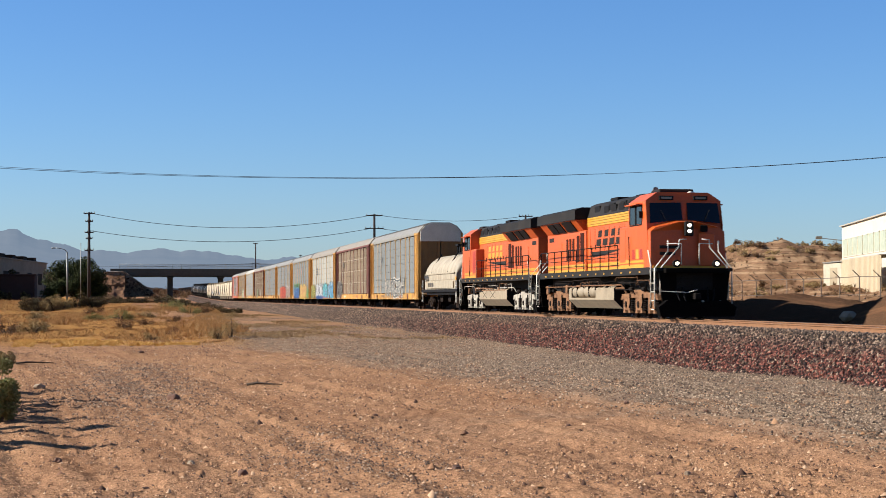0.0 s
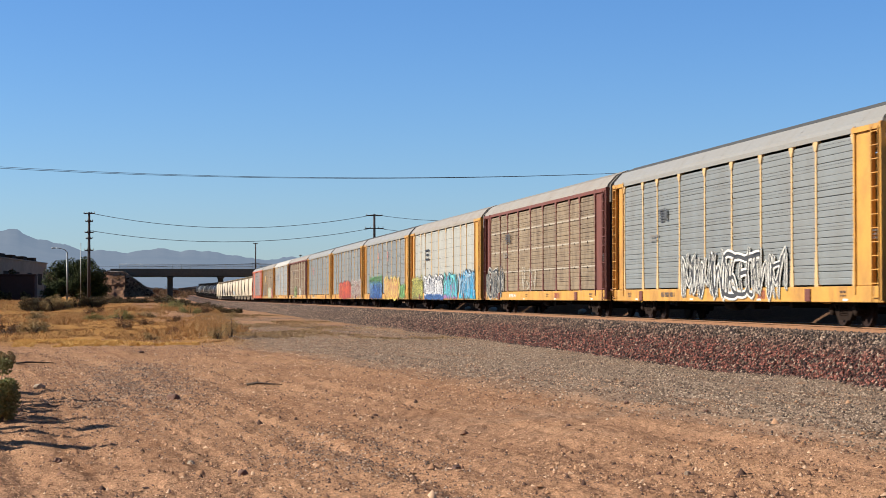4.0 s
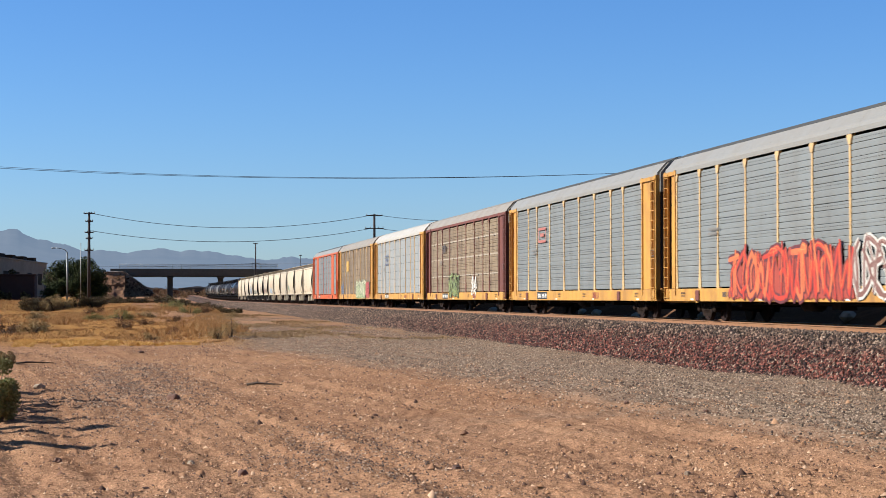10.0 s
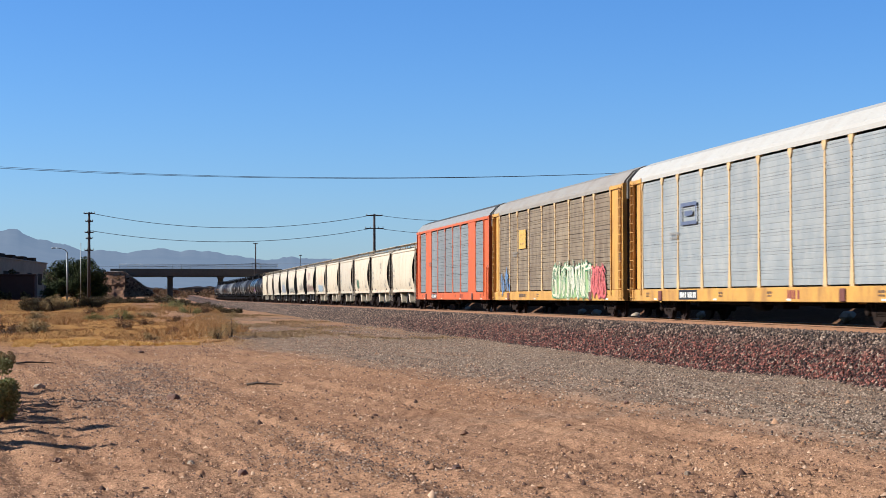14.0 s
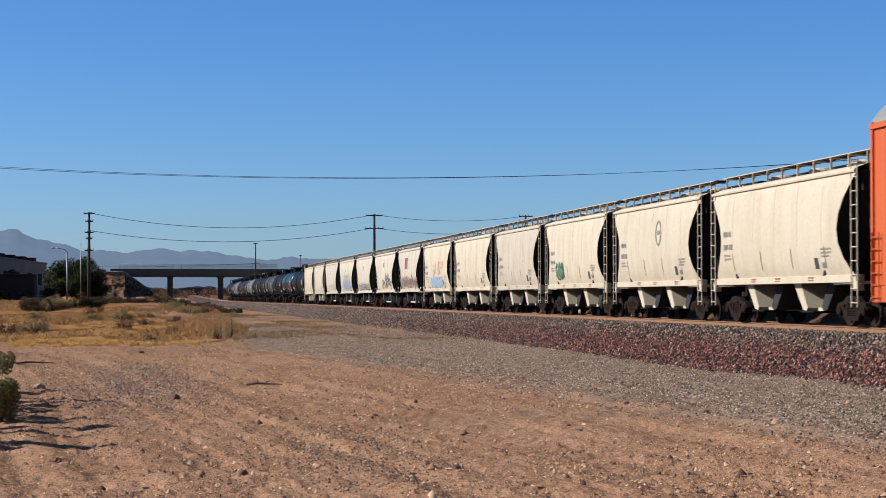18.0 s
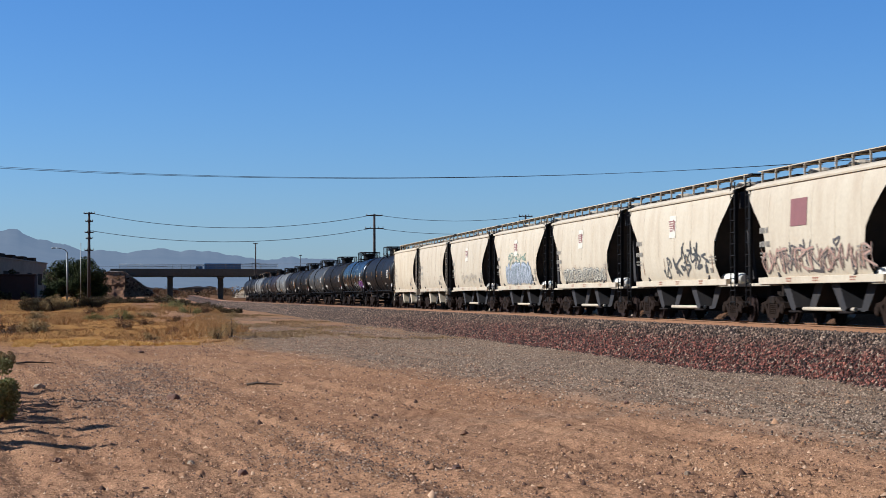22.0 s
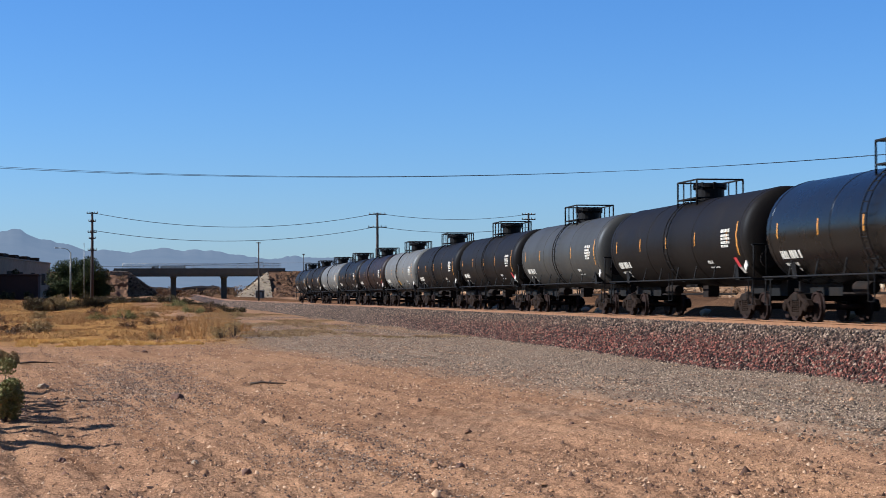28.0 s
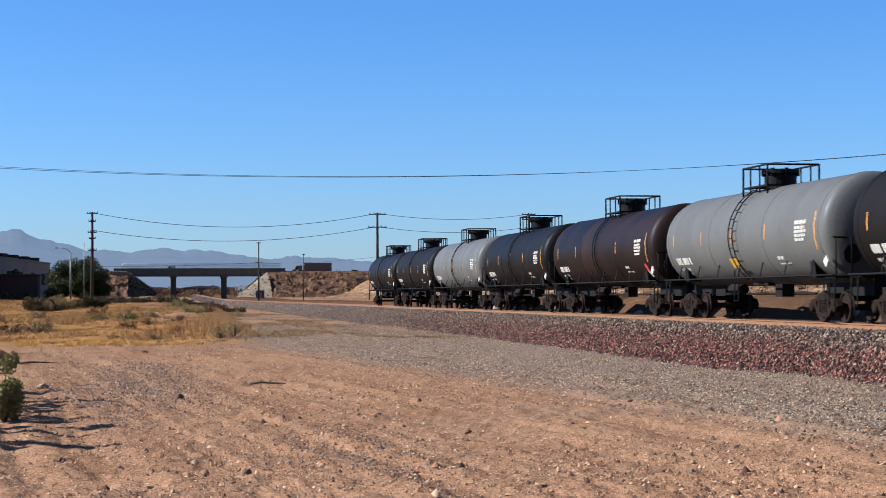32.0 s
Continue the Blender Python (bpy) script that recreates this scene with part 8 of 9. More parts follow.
for i, (pan, fr, rf, sl, po, st, cp, lab) in enumerate(RACKS):
    RACK_CARS.append(autorack(RACK_ENDS[i], RACK_ENDS[i + 1], lab, pan, fr, rf, sl, po, cp, st, "shaded_end" if cp is None else "end_ochre"))
HOPPER_ENDS = (413.0, 426.9, 440.0, 452.9, 465.6, 479.1, 491.9, 504.9, 519.3, 533.2, 547.8, 562.4, 575.6, 588.7)
HOPPERS = (("hopper", "a"), ("hopper", "a"), ("hopper", "a"), ("hopper_grey", "a"), ("hopper", "a"), ("hopper", "a"), ("hopper_white", "b"),
           ("hopper_white", "b"), ("hopper_white", "b"), ("hopper_white", "b"), ("hopper_white", "b"), ("hopper_grey", "a"), ("hopper", "a"))
HOPPER_CARS = [hopper_car(HOPPER_ENDS[i], HOPPER_ENDS[i + 1], "cream covered hopper car with roof running boards", p, 2, s) for i, (p, s) in enumerate(HOPPERS)]
TANK_ENDS = (588.7, 607.6, 626.0, 645.2, 663.4, 682.2, 700.6, 718.6, 737.6, 755.6, 774.5, 793.4, 811.6)
TANKS = (("tank_black", "black tank car with side ladder and top railing"), ("tank_shiny", "glossy black tank car with purple graffiti"), ("tank_dark", "dusty black tank car with orange marks"),
         ("tank_grey", "dull grey tank car with a black head"), ("tank_dark", "dusty black tank car with orange marks"), ("tank_dark", "dusty black tank car"),
         ("tank_silver", "light grey tank car with curved side ladder"), ("tank_brown", "rust-brown oil-stained tank car"), ("tank_black", "black tank car with dark dome"),
         ("tank_silver", "light grey tank car"), ("tank_dark", "dusty black tank car"), ("tank_black", "black tank car at the end of the train"))
TANK_CARS = [tank_car(TANK_ENDS[i], TANK_ENDS[i + 1], lab, p) for i, (p, lab) in enumerate(TANKS)]

# ---- paint on the cars: graffiti strokes, emblem shapes and stencil bars ----
PAINT = {}


def paint(rgb):
    if rgb not in PAINT:
        PAINT[rgb] = material("sprayed_paint", rgb, 0.55, stain=[c * 0.75 for c in rgb], scale=3.0, streak=3, bump=0.0, stain_amount=0.4)
    return PAINT[rgb]


def flat_side(z):
    return 1.571


def hopper_side(z):
    return float(np.interp(z, [1.42, 1.60, 1.9, 2.3, 2.7, 3.1, 3.5, 3.85, 4.15], [1.40, 1.47, 1.53, 1.57, 1.58, 1.575, 1.56, 1.53, 1.48])) + 0.012


def tank_side(z):
    return math.sqrt(max(0.01, 1.60 ** 2 - (z - 2.71) ** 2)) + 0.008


def curve_through(points, steps=7):
    out = []
    for i in range(len(points) - 1):
        p0, p1, p2, p3 = points[max(i - 1, 0)], points[i], points[i + 1], points[min(i + 2, len(points) - 1)]
        for k in range(steps):
            t = k / steps
            out.append(tuple(0.5 * (2 * b + (c - a) * t + (2 * a - 5 * b + 4 * c - d) * t * t + (3 * b - a - 3 * c + d) * t ** 3) for a, b, c, d in zip(p0, p1, p2, p3)))
    return out + [points[-1]]


def ribbon(bm, line, width, side, lift):
    """A painted stroke on the west side: line of (y, z)."""
    prev = None
    for i, (y, z) in enumerate(line):
        a, b = line[max(i - 1, 0)], line[min(i + 1, len(line) - 1)]
        dy, dz = b[0] - a[0], b[1] - a[1]
        n = math.hypot(dy, dz) or 1
        w = width * (0.75 if i in (0, len(line) - 1) else 1) / 2
        pair = [(y - dz / n * w * s, z + dy / n * w * s) for s in (-1, 1)]
        pair = [bm.verts.new((-side(q[1]) - lift, q[0], q[1])) for q in pair]
        if prev:
            bm.faces.new((prev[0], prev[1], pair[1], pair[0]))
        prev = pair


def blob(bm, y0, y1, z0, z1, side, lift, rng):
    """A ragged patch of background colour, in vertical strips."""
    n = max(8, int((y1 - y0) / 0.12))
    prev = None
    for k in range(n + 1):
        y = y0 + (y1 - y0) * k / n
        edge = min(1.0, 6 * min(k, n - k) / n + 0.25)
        a, b = z0 + 0.12 * rng.random(), z0 + (z1 - z0) * (0.55 + 0.45 * rng.random()) * edge
        col = [bm.verts.new((-side(a + (b - a) * j / 4) - lift, y, a + (b - a) * j / 4)) for j in range(5)]
        if prev:
            for j in range(4):
                bm.faces.new((prev[j], col[j], col[j + 1], prev[j + 1]))
        prev = col


def graffiti(car, y0, y1, z0, z1, fill, line, seed, back=None, side=flat_side, letters=None, thick=1.0, extra=None):
    """A run of interlocked sprayed strokes: a background, dark contours and filled strokes."""
    rng = random.Random(seed)
    n = letters or max(2, int((y1 - y0) / ((z1 - z0) * 0.75)))
    n = int(n * 1.7) + 1
    step = (y1 - y0) / n
    piece = part("graffiti", bmesh_blob(y0, y1, z0, z1, side, rng), paint(back), car, "sprayed graffiti") if back else None
    shade, contour, inner, second, shine = (bmesh.new() for k in range(5))
    # skeletons of interlocked strokes, in the unit square
    shapes = (((0.1, 0.0), (0.15, 0.9), (0.5, 0.35), (0.8, 1.0), (0.9, 0.1)), ((0.1, 0.95), (0.3, 0.05), (0.55, 0.7), (0.8, 0.0), (1.0, 0.9)), ((0.9, 0.85), (0.2, 0.95), (0.1, 0.1), (0.85, 0.05), (0.8, 0.5), (0.4, 0.45)),
              ((0.5, 1.0), (0.05, 0.55), (0.45, 0.0), (0.95, 0.45), (0.55, 0.95)), ((0.15, 0.0), (0.2, 1.0), (0.85, 0.8), (0.3, 0.5), (1.0, 0.0)), ((0.0, 0.9), (0.95, 0.95), (0.5, 0.9), (0.55, 0.0), (0.2, 0.15)))
    h = z1 - z0
    for i in range(n):
        a = y0 + i * step
        for k in range(3):
            w = min(step * 1.5, h) * rng.uniform(0.09, 0.15) * thick
            if k == 0:
                pts = [(a + step * (1.3 - 1.6 * u + rng.uniform(-0.15, 0.15)), z0 + h * (0.08 + 0.84 * v + rng.uniform(-0.07, 0.07))) for u, v in rng.choice(shapes)]
            else:
                u = rng.uniform(0.1, 0.9)
                pts = [(a + step * u, z0 + h * rng.uniform(0.0, 0.2)), (a + step * (u + rng.uniform(-0.3, 0.3)), z0 + h * rng.uniform(0.4, 0.6)), (a + step * (u + rng.uniform(-0.5, 0.5)), z0 + h * rng.uniform(0.7, 1.08))]
                w *= 0.7
            c = curve_through(pts, 4)
            ribbon(shade, [(y - 0.05, z - 0.05) for y, z in c], w * 1.5, side, 0.003)
            ribbon(contour, c, w * 2.1, side, 0.005)
            ribbon(inner if rng.random() < 0.7 else second, c, w, side, 0.008 + 0.001 * k)
            ribbon(shine, [(y + w * 0.2, z + w * 0.2) for y, z in c[2:9]], w * 0.16, side, 0.012)
    root = piece or car
    o = part("graffiti_contour" if piece else "graffiti", contour, paint(line), root, "" if piece else "sprayed graffiti")
    bits = [o, part("graffiti_shade", shade, paint(tuple(c * 0.3 for c in (back or line))), piece or o), part("graffiti_fill", inner, paint(fill), piece or o),
            part("graffiti_second_colour", second, paint(tuple(0.5 * (p + q) for p, q in zip(fill, extra or back or fill))), piece or o),
            part("graffiti_highlight", shine, paint(extra or tuple(min(0.85, c * 1.3 + 0.15) for c in fill)), piece or o)]
    for bit in bits:
        tagged(bit, kind="stuff")


def bmesh_blob(y0, y1, z0, z1, side, rng):
    bm = bmesh.new()
    blob(bm, y0 - 0.2, y1 + 0.2, z0 - 0.02, z1 * 0.96 + 0.04 * z0, side, 0.001, rng)
    return bm


def scribble(car, y0, y1, z0, z1, colour, seed, side=flat_side, n=5, w=0.05):
    rng = random.Random(seed)
    bm = bmesh.new()
    for i in range(n):
        a = y0 + (y1 - y0) * i / n
        s = (y1 - y0) / n * 1.25
        pts = [(a + s * rng.random(), z0 + (z1 - z0) * rng.random()) for k in range(6)]
        ribbon(bm, curve_through(pts), w, side, 0.003)
    tagged(part("graffiti_tag", bm, paint(colour), car, "thin sprayed tag"), kind="stuff")


def bars(car, y, z, rows, colour, side=flat_side, name="stencil"):
    """Stencilled lettering too small to read: rows of (offset down, length, height), broken into words."""
    bm = bmesh.new()
    for dz, length, h in rows:
        k, a = 0, 0.0
        while a < length:
            w = h * (0.36 + 0.14 * ((k * 7 + int(z * 10)) % 3))
            zz = z - dz
            prev = None
            for j in range(4):
                q = zz - h * j / 3
                row = [bm.verts.new((-side(q) - 0.004, y - a, q)), bm.verts.new((-side(q) - 0.004, y - a - w, q))]
                if prev:
                    bm.faces.new((prev[0], prev[1], row[1], row[0]))
                prev = row
            k += 1
            a += w + h * (0.18 if k % 4 else 0.7)
    tagged(part(name, bm, paint(colour), car), kind="stuff")


def emblem(car, y, z, w, h, colour, side=flat_side, style="block"):
    bm = bmesh.new()
    def patch(a, b, c, d):
        v = [bm.verts.new((-side(q[1]) - 0.005, q[0], q[1])) for q in ((a, c), (b, c), (b, d), (a, d))]
        bm.faces.new(v)
    if style == "lines":                      # a block of speed lines before a solid shape
        for k in range(5):
            patch(y - 0.05, y + w * 0.5 + 0.04 * k, z - h / 2 + h * k / 5, z - h / 2 + h * k / 5 + h * 0.11)
        patch(y - w * 0.28, y - 0.09, z - h * 0.35, z + h * 0.5)
        patch(y - w * 0.5, y - w * 0.32, z - h * 0.5, z + h * 0.35)
    elif style == "frame":
        t = min(w, h) * 0.16
        for a, b, c, d in ((-w / 2, w / 2, h / 2 - t, h / 2), (-w / 2, w / 2, -h / 2, -h / 2 + t), (-w / 2, -w / 2 + t, -h / 2, h / 2), (w / 2 - t, w / 2, -h / 2, h / 2), (-w * 0.25, w * 0.25, -h * 0.1, h * 0.12)):
            patch(y + a, y + b, z + c, z + d)
    elif style == "ring":
        n = 20
        for k in range(n):
            a, b = 6.2832 * k / n, 6.2832 * (k + 1) / n
            v = [(y + math.cos(t) * w * r, z + math.sin(t) * h * r) for t, r in ((a, 0.5), (b, 0.5), (b, 0.4), (a, 0.4))]
            bm.faces.new([bm.verts.new((-side(q[1]) - 0.005, q[0], q[1])) for q in v])
        patch(y - w * 0.2, y + w * 0.2, z - h * 0.06, z + h * 0.1)
    else:
        patch(y - w / 2, y + w / 2, z - h / 2, z + h / 2)
    part("emblem", bm, paint(colour), car, "painted emblem shape")


WHITE, INK, RED, BLUE = (0.74, 0.73, 0.70), (0.012, 0.012, 0.014), (0.50, 0.05, 0.03), (0.03, 0.12, 0.50)
r = [c for c, e in RACK_CARS]
graffiti(r[0], -6.4, 3.9, 0.75, 2.3, (0.05, 0.05, 0.05), WHITE, 1, None, letters=5, thick=0.7, extra=INK)
graffiti(r[1], 8.4, 13.0, 0.75, 2.45, INK, (0.5, 0.48, 0.44), 2, None, letters=4, thick=0.95, extra=(0.03, 0.03, 0.03))
scribble(r[1], 0.0, 3.2, 1.1, 2.3, (0.42, 0.39, 0.33), 3, n=6, w=0.045)
graffiti(r[2], 8.3, 13.3, 0.72, 2.3, (0.62, 0.60, 0.12), INK, 4, (0.16, 0.17, 0.06), letters=6, thick=0.7)
graffiti(r[2], -0.4, 7.4, 0.95, 2.3, (0.66, 0.68, 0.74), INK, 5, (0.34, 0.36, 0.46), letters=6)
graffiti(r[2], -0.6, 7.4, 0.70, 1.05, (0.05, 0.16, 0.45), (0.02, 0.05, 0.16), 6, (0.04, 0.10, 0.34), letters=10)
graffiti(r[2], -5.9, -1.0, 0.75, 2.35, (0.10, 0.42, 0.60), INK, 7, (0.34, 0.16, 0.42), letters=4, extra=(0.25, 0.65, 0.55))
graffiti(r[2], -12.0, -6.8, 0.75, 2.45, (0.04, 0.30, 0.62), INK, 8, (0.03, 0.40, 0.66), letters=4, extra=WHITE)
graffiti(r[3], 1.2, 9.8, 1.85, 2.6, (0.12, 0.26, 0.10), (0.10, 0.30, 0.08), 60, None, letters=7, thick=0.5)
graffiti(r[3], 1.5, 9.5, 0.72, 2.2, (0.02, 0.10, 0.42), INK, 9, (0.02, 0.05, 0.16), letters=6, extra=(0.30, 0.48, 0.66))
graffiti(r[3], -8.7, -0.2, 0.75, 2.4, (0.42, 0.20, 0.07), (0.66, 0.55, 0.10), 10, None, letters=5, thick=1.25, extra=(0.5, 0.33, 0.2))
graffiti(r[3], -12.0, -9.0, 0.75, 1.8, (0.16, 0.36, 0.12), (0.10, 0.16, 0.05), 11, None, letters=3)
graffiti(r[4], -4.4, 5.9, 0.75, 2.4, (0.50, 0.045, 0.016), (0.13, 0.03, 0.03), 12, (0.36, 0.06, 0.03), letters=7, extra=(0.72, 0.26, 0.08))
graffiti(r[4], -12.6, -4.6, 0.75, 2.4, (0.20, 0.10, 0.08), (0.60, 0.58, 0.55), 13, None, letters=5, thick=0.9)
graffiti(r[6], 0.8, 4.5, 0.8, 2.3, (0.35, 0.42, 0.16), INK, 14, None, letters=4, thick=0.7)
scribble(r[6], -5.4, -3.6, 0.95, 2.0, (0.7, 0.69, 0.66), 15, n=4, w=0.12)
graffiti(r[8], -8.5, -1.2, 0.75, 2.4, (0.66, 0.62, 0.45), (0.05, 0.20, 0.08), 16, (0.30, 0.42, 0.18), letters=6, extra=(0.75, 0.7, 0.65))
graffiti(r[8], -11.0, -8.6, 0.8, 2.2, (0.60, 0.14, 0.12), (0.45, 0.07, 0.08), 17, None, letters=3)
scribble(r[8], 9.0, 11.5, 0.8, 2.4, (0.1, 0.2, 0.4), 18, n=5, w=0.1)
emblem(COIL, 5.2, 2.12, 1.5, 0.42, (0.05, 0.045, 0.04), lambda z: 1.475, "lines")
bars(COIL, 4.6, 1.78, [(0, 2.4, 0.26)], (0.10, 0.085, 0.07), lambda z: 1.464)
emblem(r[0], 6.4, 3.85, 1.0, 0.5, (0.06, 0.06, 0.06), style="lines")
emblem(r[1], 7.0, 3.9, 1.2, 0.55, (0.06, 0.05, 0.04), style="lines")
emblem(r[2], 6.2, 3.7, 1.7, 0.72, INK, style="frame")
for yy in (3.5, -2.3):
    emblem(r[3], yy, 4.05, 0.5, 0.75, (0.55, 0.19, 0.16), style="frame")
emblem(r[5], 6.0, 3.8, 1.7, 0.72, (0.42, 0.15, 0.12), style="frame")
emblem(r[6], 6.4, 3.9, 1.2, 0.55, (0.09, 0.07, 0.06), style="lines")
emblem(r[7], 5.9, 3.75, 1.9, 0.78, (0.10, 0.12, 0.20), style="frame")
emblem(r[8], 5.9, 3.75, 1.7, 0.95, (0.60, 0.36, 0.06))
emblem(r[8], 5.9, 3.75, 1.1, 0.55, (0.12, 0.08, 0.04), style="frame")
for i, c in enumerate(r):
    if i in (5, 6, 7, 9):
        part("number_plate", box(bmesh.new(), -1.5485, -1.5455, 5.0, 7.2, 0.74, 1.08), paint(INK), c, "black panel with pale stencilled marks")
        bars(c, 7.05, 1.0, [(0, 0.75, 0.19)], WHITE, lambda z: 1.546)
        bars(c, 6.1, 1.0, [(0, 0.95, 0.19)], WHITE, lambda z: 1.546)
    else:
        bars(c, 6.8, 1.0, [(0, 1.7, 0.17)], WHITE if i == 1 else (0.10, 0.07, 0.05), lambda z: 1.546)
    bars(c, -4.0, 1.03, [(0, 0.85, 0.26)], (0.24, 0.05, 0.03), lambda z: 1.546)
    for yy in (9.5, -8.4):
        part("jacking_bracket", box(bmesh.new(), -1.60, -1.54, yy - 0.2, yy + 0.2, 0.70, 1.06, 0.02), M["brown"], c)
    for yy in (-2.2, 2.6, -10.8, 11.5):
        bars(c, yy, 1.0, [(0, 0.5, 0.07), (0.11, 0.4, 0.05)], (0.14, 0.08, 0.04), lambda z: 1.546)
    bars(c, 8.2, 3.15, [(0, 1.1, 0.1), (0.16, 0.9, 0.08)], (0.2, 0.18, 0.16))
    bars(c, -13.1, 2.6, [(0, 0.5, 0.06), (0.1, 0.4, 0.06), (0.2, 0.5, 0.06)], (0.12, 0.10, 0.08))
    for k, yy in enumerate((-11.2, -4.1, 3.0, 10.2)):
        box_patch = bmesh.new()
        box(box_patch, -1.552, -1.546, yy - 0.18, yy + 0.18, 0.72, 0.78)
        part("reflector", box_patch, M["white"], c, "pale reflector strip")

GREY = (0.26, 0.24, 0.21)
for i, (c, e) in enumerate(HOPPER_CARS):
    a = e - 1.5
    bars(c, a, 2.95, [(0, 0.75, 0.17), (0.42, 0.9, 0.17), (0.75, 0.6, 0.06), (0.86, 0.7, 0.06)], GREY, hopper_side)
    bars(c, -e + 2.5, 2.2, [(0, 0.8, 0.05), (0.1, 0.8, 0.05), (0.2, 0.6, 0.05), (0.4, 0.3, 0.16)], GREY, hopper_side)
    emblem(c, -e + 2.9, 1.78, 0.28, 0.3, (0.06, 0.06, 0.06), hopper_side)
    for yy in (-2.6, 0.2, 2.4):
        bars(c, yy, 1.40, [(0, 0.45, 0.05), (0.08, 0.4, 0.04)], (0.35, 0.14, 0.08), lambda z: 1.462)
    for k in range(4):
        ribbon_bm = bmesh.new()
        yy = -e + 2.2 + k * (2 * e - 4.6) / 3
        ribbon(ribbon_bm, [(yy, 1.65), (yy, 2.0), (yy + 0.02, 2.25)], 0.05, hopper_side, 0.003)
        part("rust_streak", ribbon_bm, M["truck_brown"], c)
h = [c for c, e in HOPPER_CARS]
emblem(h[1], -0.9, 3.2, 0.75, 0.95, GREY, hopper_side, "ring")
graffiti(h[2], 1.9, 3.2, 1.65, 2.4, (0.16, 0.30, 0.18), (0.07, 0.12, 0.10), 31, None, hopper_side, 2)
scribble(h[5], -3.2, 1.2, 2.3, 3.2, (0.56, 0.30, 0.18), 32, hopper_side, 5, 0.07)
graffiti(h[5], -2.6, 2.2, 1.46, 2.2, (0.30, 0.44, 0.64), (0.55, 0.60, 0.66), 33, (0.42, 0.54, 0.70), hopper_side, 4, 0.9)
emblem(h[6], 1.0, 3.3, 1.35, 0.8, (0.24, 0.10, 0.10), hopper_side)
graffiti(h[6], -4.4, 4.2, 1.55, 2.3, (0.46, 0.27, 0.22), (0.34, 0.28, 0.24), 34, None, hopper_side, 7, 0.35)
scribble(h[6], -2.5, 2.5, 1.5, 2.5, (0.1, 0.09, 0.09), 35, hopper_side, 6, 0.07)
scribble(h[7], -4.0, 1.6, 1.5, 2.3, (0.08, 0.08, 0.08), 36, hopper_side, 9, 0.09)
scribble(h[7], -3.2, -1.0, 2.0, 2.8, (0.05, 0.05, 0.05), 37, hopper_side, 4, 0.08)
graffiti(h[8], -3.9, 3.6, 1.5, 2.1, (0.60, 0.58, 0.52), (0.09, 0.08, 0.07), 38, None, hopper_side, 9, 0.7)
graffiti(h[9], -3.4, 2.6, 1.5, 2.6, (0.36, 0.40, 0.50), (0.20, 0.25, 0.28), 39, (0.40, 0.44, 0.54), hopper_side, 4, 1.0)
scribble(h[9], -2.4, 2.0, 2.5, 3.1, (0.20, 0.28, 0.22), 40, hopper_side, 6, 0.06)
scribble(h[10], -3.0, 2.0, 1.6, 2.2, (0.42, 0.38, 0.32), 41, hopper_side, 8, 0.06)
for k in (7, 8, 9, 10):
    emblem(h[k], 0.2, 3.35, 0.8, 0.8, (0.70, 0.67, 0.6), hopper_side)
    emblem(h[k], 0.2, 3.4, 0.62, 0.42, (0.28, 0.12, 0.11), hopper_side, "lines")

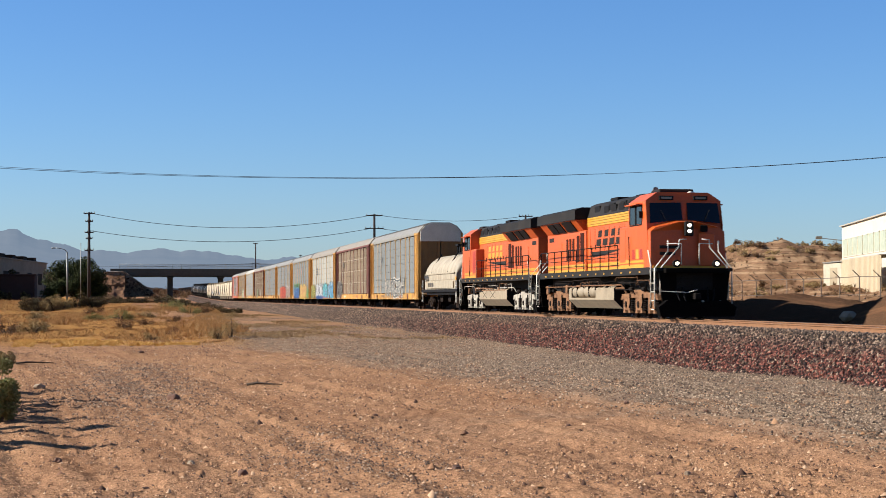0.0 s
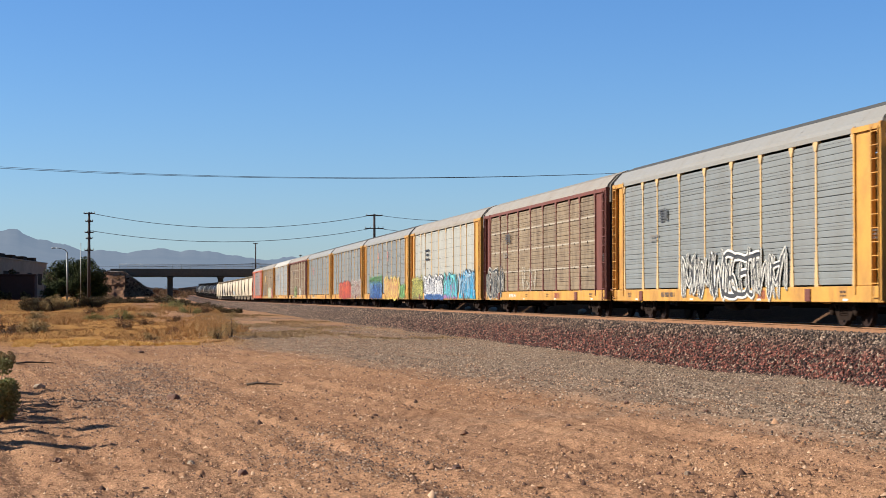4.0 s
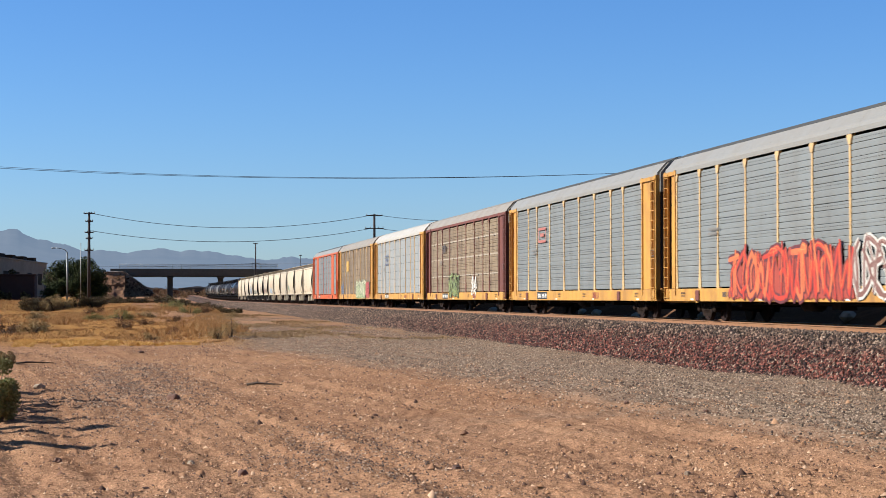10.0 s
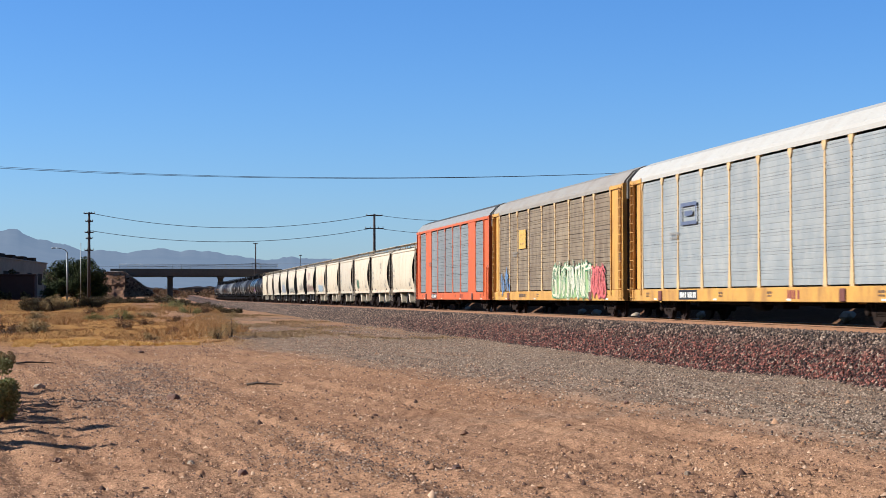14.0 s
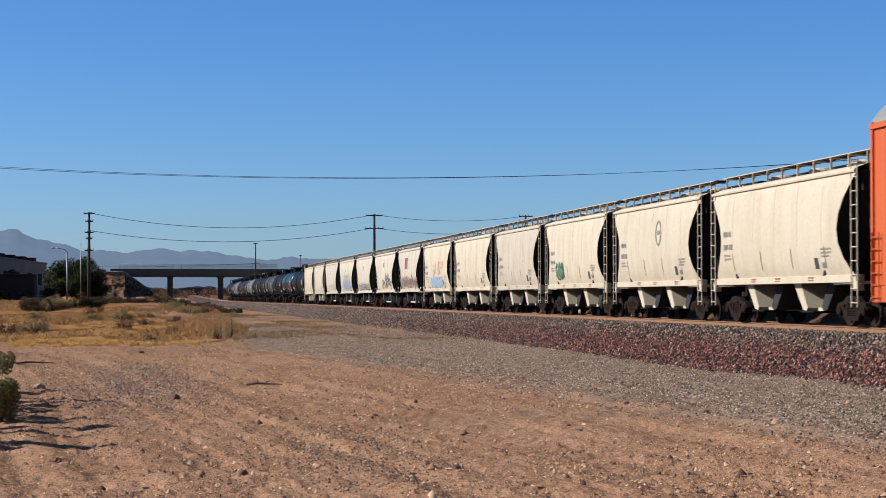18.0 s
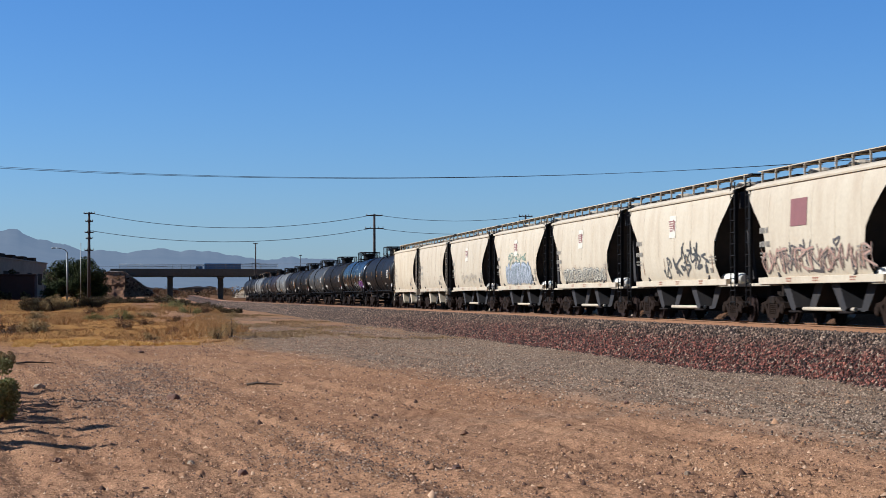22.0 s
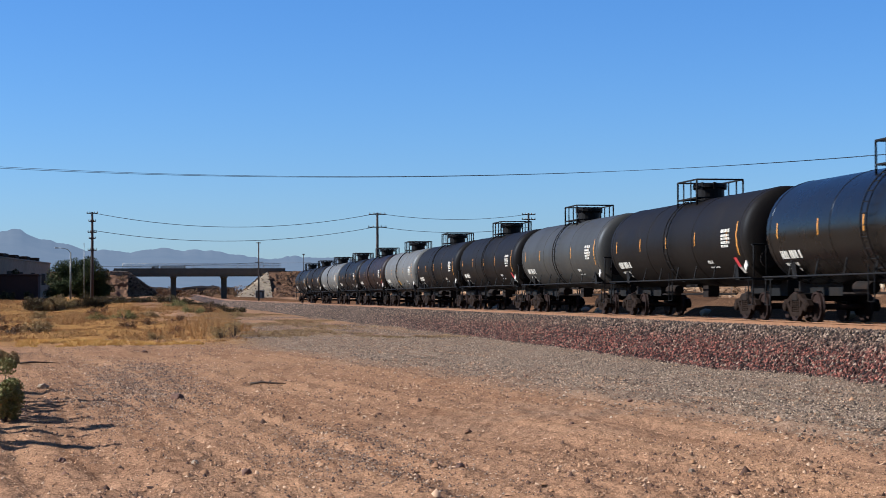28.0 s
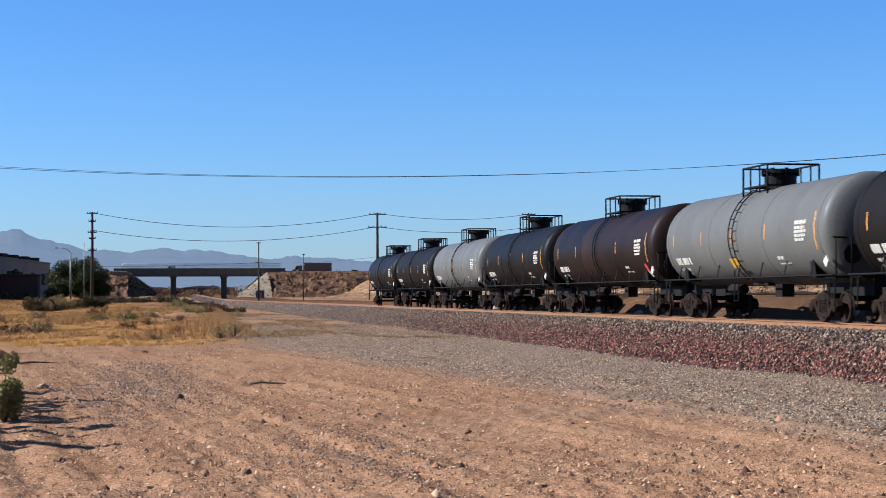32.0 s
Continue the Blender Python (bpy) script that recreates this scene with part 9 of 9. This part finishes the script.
for i, (c, e) in enumerate(TANK_CARS):
    ink = WHITE if TANKS[i][0] not in ("tank_silver",) else (0.75, 0.75, 0.73)
    bars(c, e - 1.35, 2.13, [(0, 1.6, 0.24), (0.36, 1.0, 0.09), (0.52, 0.9, 0.08)], ink, tank_side)
    bars(c, -e + 2.6, 2.98, [(0, 0.9, 0.11), (0.17, 0.8, 0.08), (0.28, 0.9, 0.08), (0.4, 0.85, 0.08), (0.52, 0.7, 0.08)], ink, tank_side)
    bars(c, -e + 4.6, 1.98, [(0, 0.5, 0.1), (0.2, 0.9, 0.05)], ink, tank_side)
    for k in range(5):
        yy = -e + 2.0 + k * (2 * e - 3.4) / 4
        bm = bmesh.new()
        ribbon(bm, [(yy, 2.50), (yy, 2.73), (yy, 2.98)], 0.07, tank_side, 0.002)
        part("reflector", bm, M["orange_mark"], c, "orange reflector strip")
    bm = bmesh.new()
    ribbon(bm, [(-e + 1.0, 2.1), (-e + 1.0, 2.4), (-e + 1.0, 2.8), (-e + 1.0, 3.2)], 0.08, tank_side, 0.003)
    part("end_stripe", bm, M["orange_mark"], c)
    if i in (2, 4, 7):
        emblem(c, -e + 1.55, 1.88, 0.3, 0.3, (0.60, 0.05, 0.06), tank_side)
        emblem(c, -e + 1.55, 1.63, 0.25, 0.2, WHITE, tank_side)
    bm = turned(bmesh.new(), [(-0.02, 0.17), (0.02, 0.17)], (-1.47, -e + 0.4, 1.75), "x", 4, False)
    part("hazard_placard", bm, M["white"], c, "small pale diamond placard")
t = [c for c, e in TANK_CARS]
graffiti(t[1], -7.6, -4.4, 1.6, 2.3, (0.22, 0.07, 0.30), (0.30, 0.10, 0.42), 51, None, tank_side, 5, 0.5)
scribble(t[1], -3.6, -1.2, 1.75, 2.3, (0.35, 0.36, 0.37), 52, tank_side, 4, 0.07)
emblem(t[6], 0.6, 1.85, 0.8, 0.32, (0.62, 0.34, 0.03), tank_side)


def motions():
    """The train rolls south at a steady speed and its wheels turn with it; cars and trucks cross the overpass."""
    for car, start in CARS:
        turn = car.matrix_basis.to_euler().z
        rows = []
        for t in (0, 2, 4, 6, 8, 10, 12, 14, 16, 18, 20, 22, 24, 26, 28, 30, 32):
            y = start - SPEED * t
            rows.append((t, Matrix.Translation((0, y, float(track_z(y)))) @ Euler((0, 0, turn)).to_matrix().to_4x4()))
        walk(car, rows)
    for vehicle, x, lane, v in TRAFFIC:
        turn = 0 if v > 0 else 180
        walk(vehicle, [(0, pose(x, lane, 10.0, 0, 0, turn)), (32, pose(x + v * 32, lane, 10.0, 0, 0, turn))])
    for (c, r, way), wheels in WHEELSETS.items():
        rows = [(f / FPS, pose(0, c, r, way * math.degrees(SPEED * f / FPS / r))) for f in range(32 * FPS + 1)]
        walk(wheels[0], rows)
        action = wheels[0].animation_data.action
        for w in wheels[1:]:
            w.rotation_mode = "QUATERNION"
            w.animation_data_create().action = action
            w.animation_data.action_slot = action.slots[0]


motions()
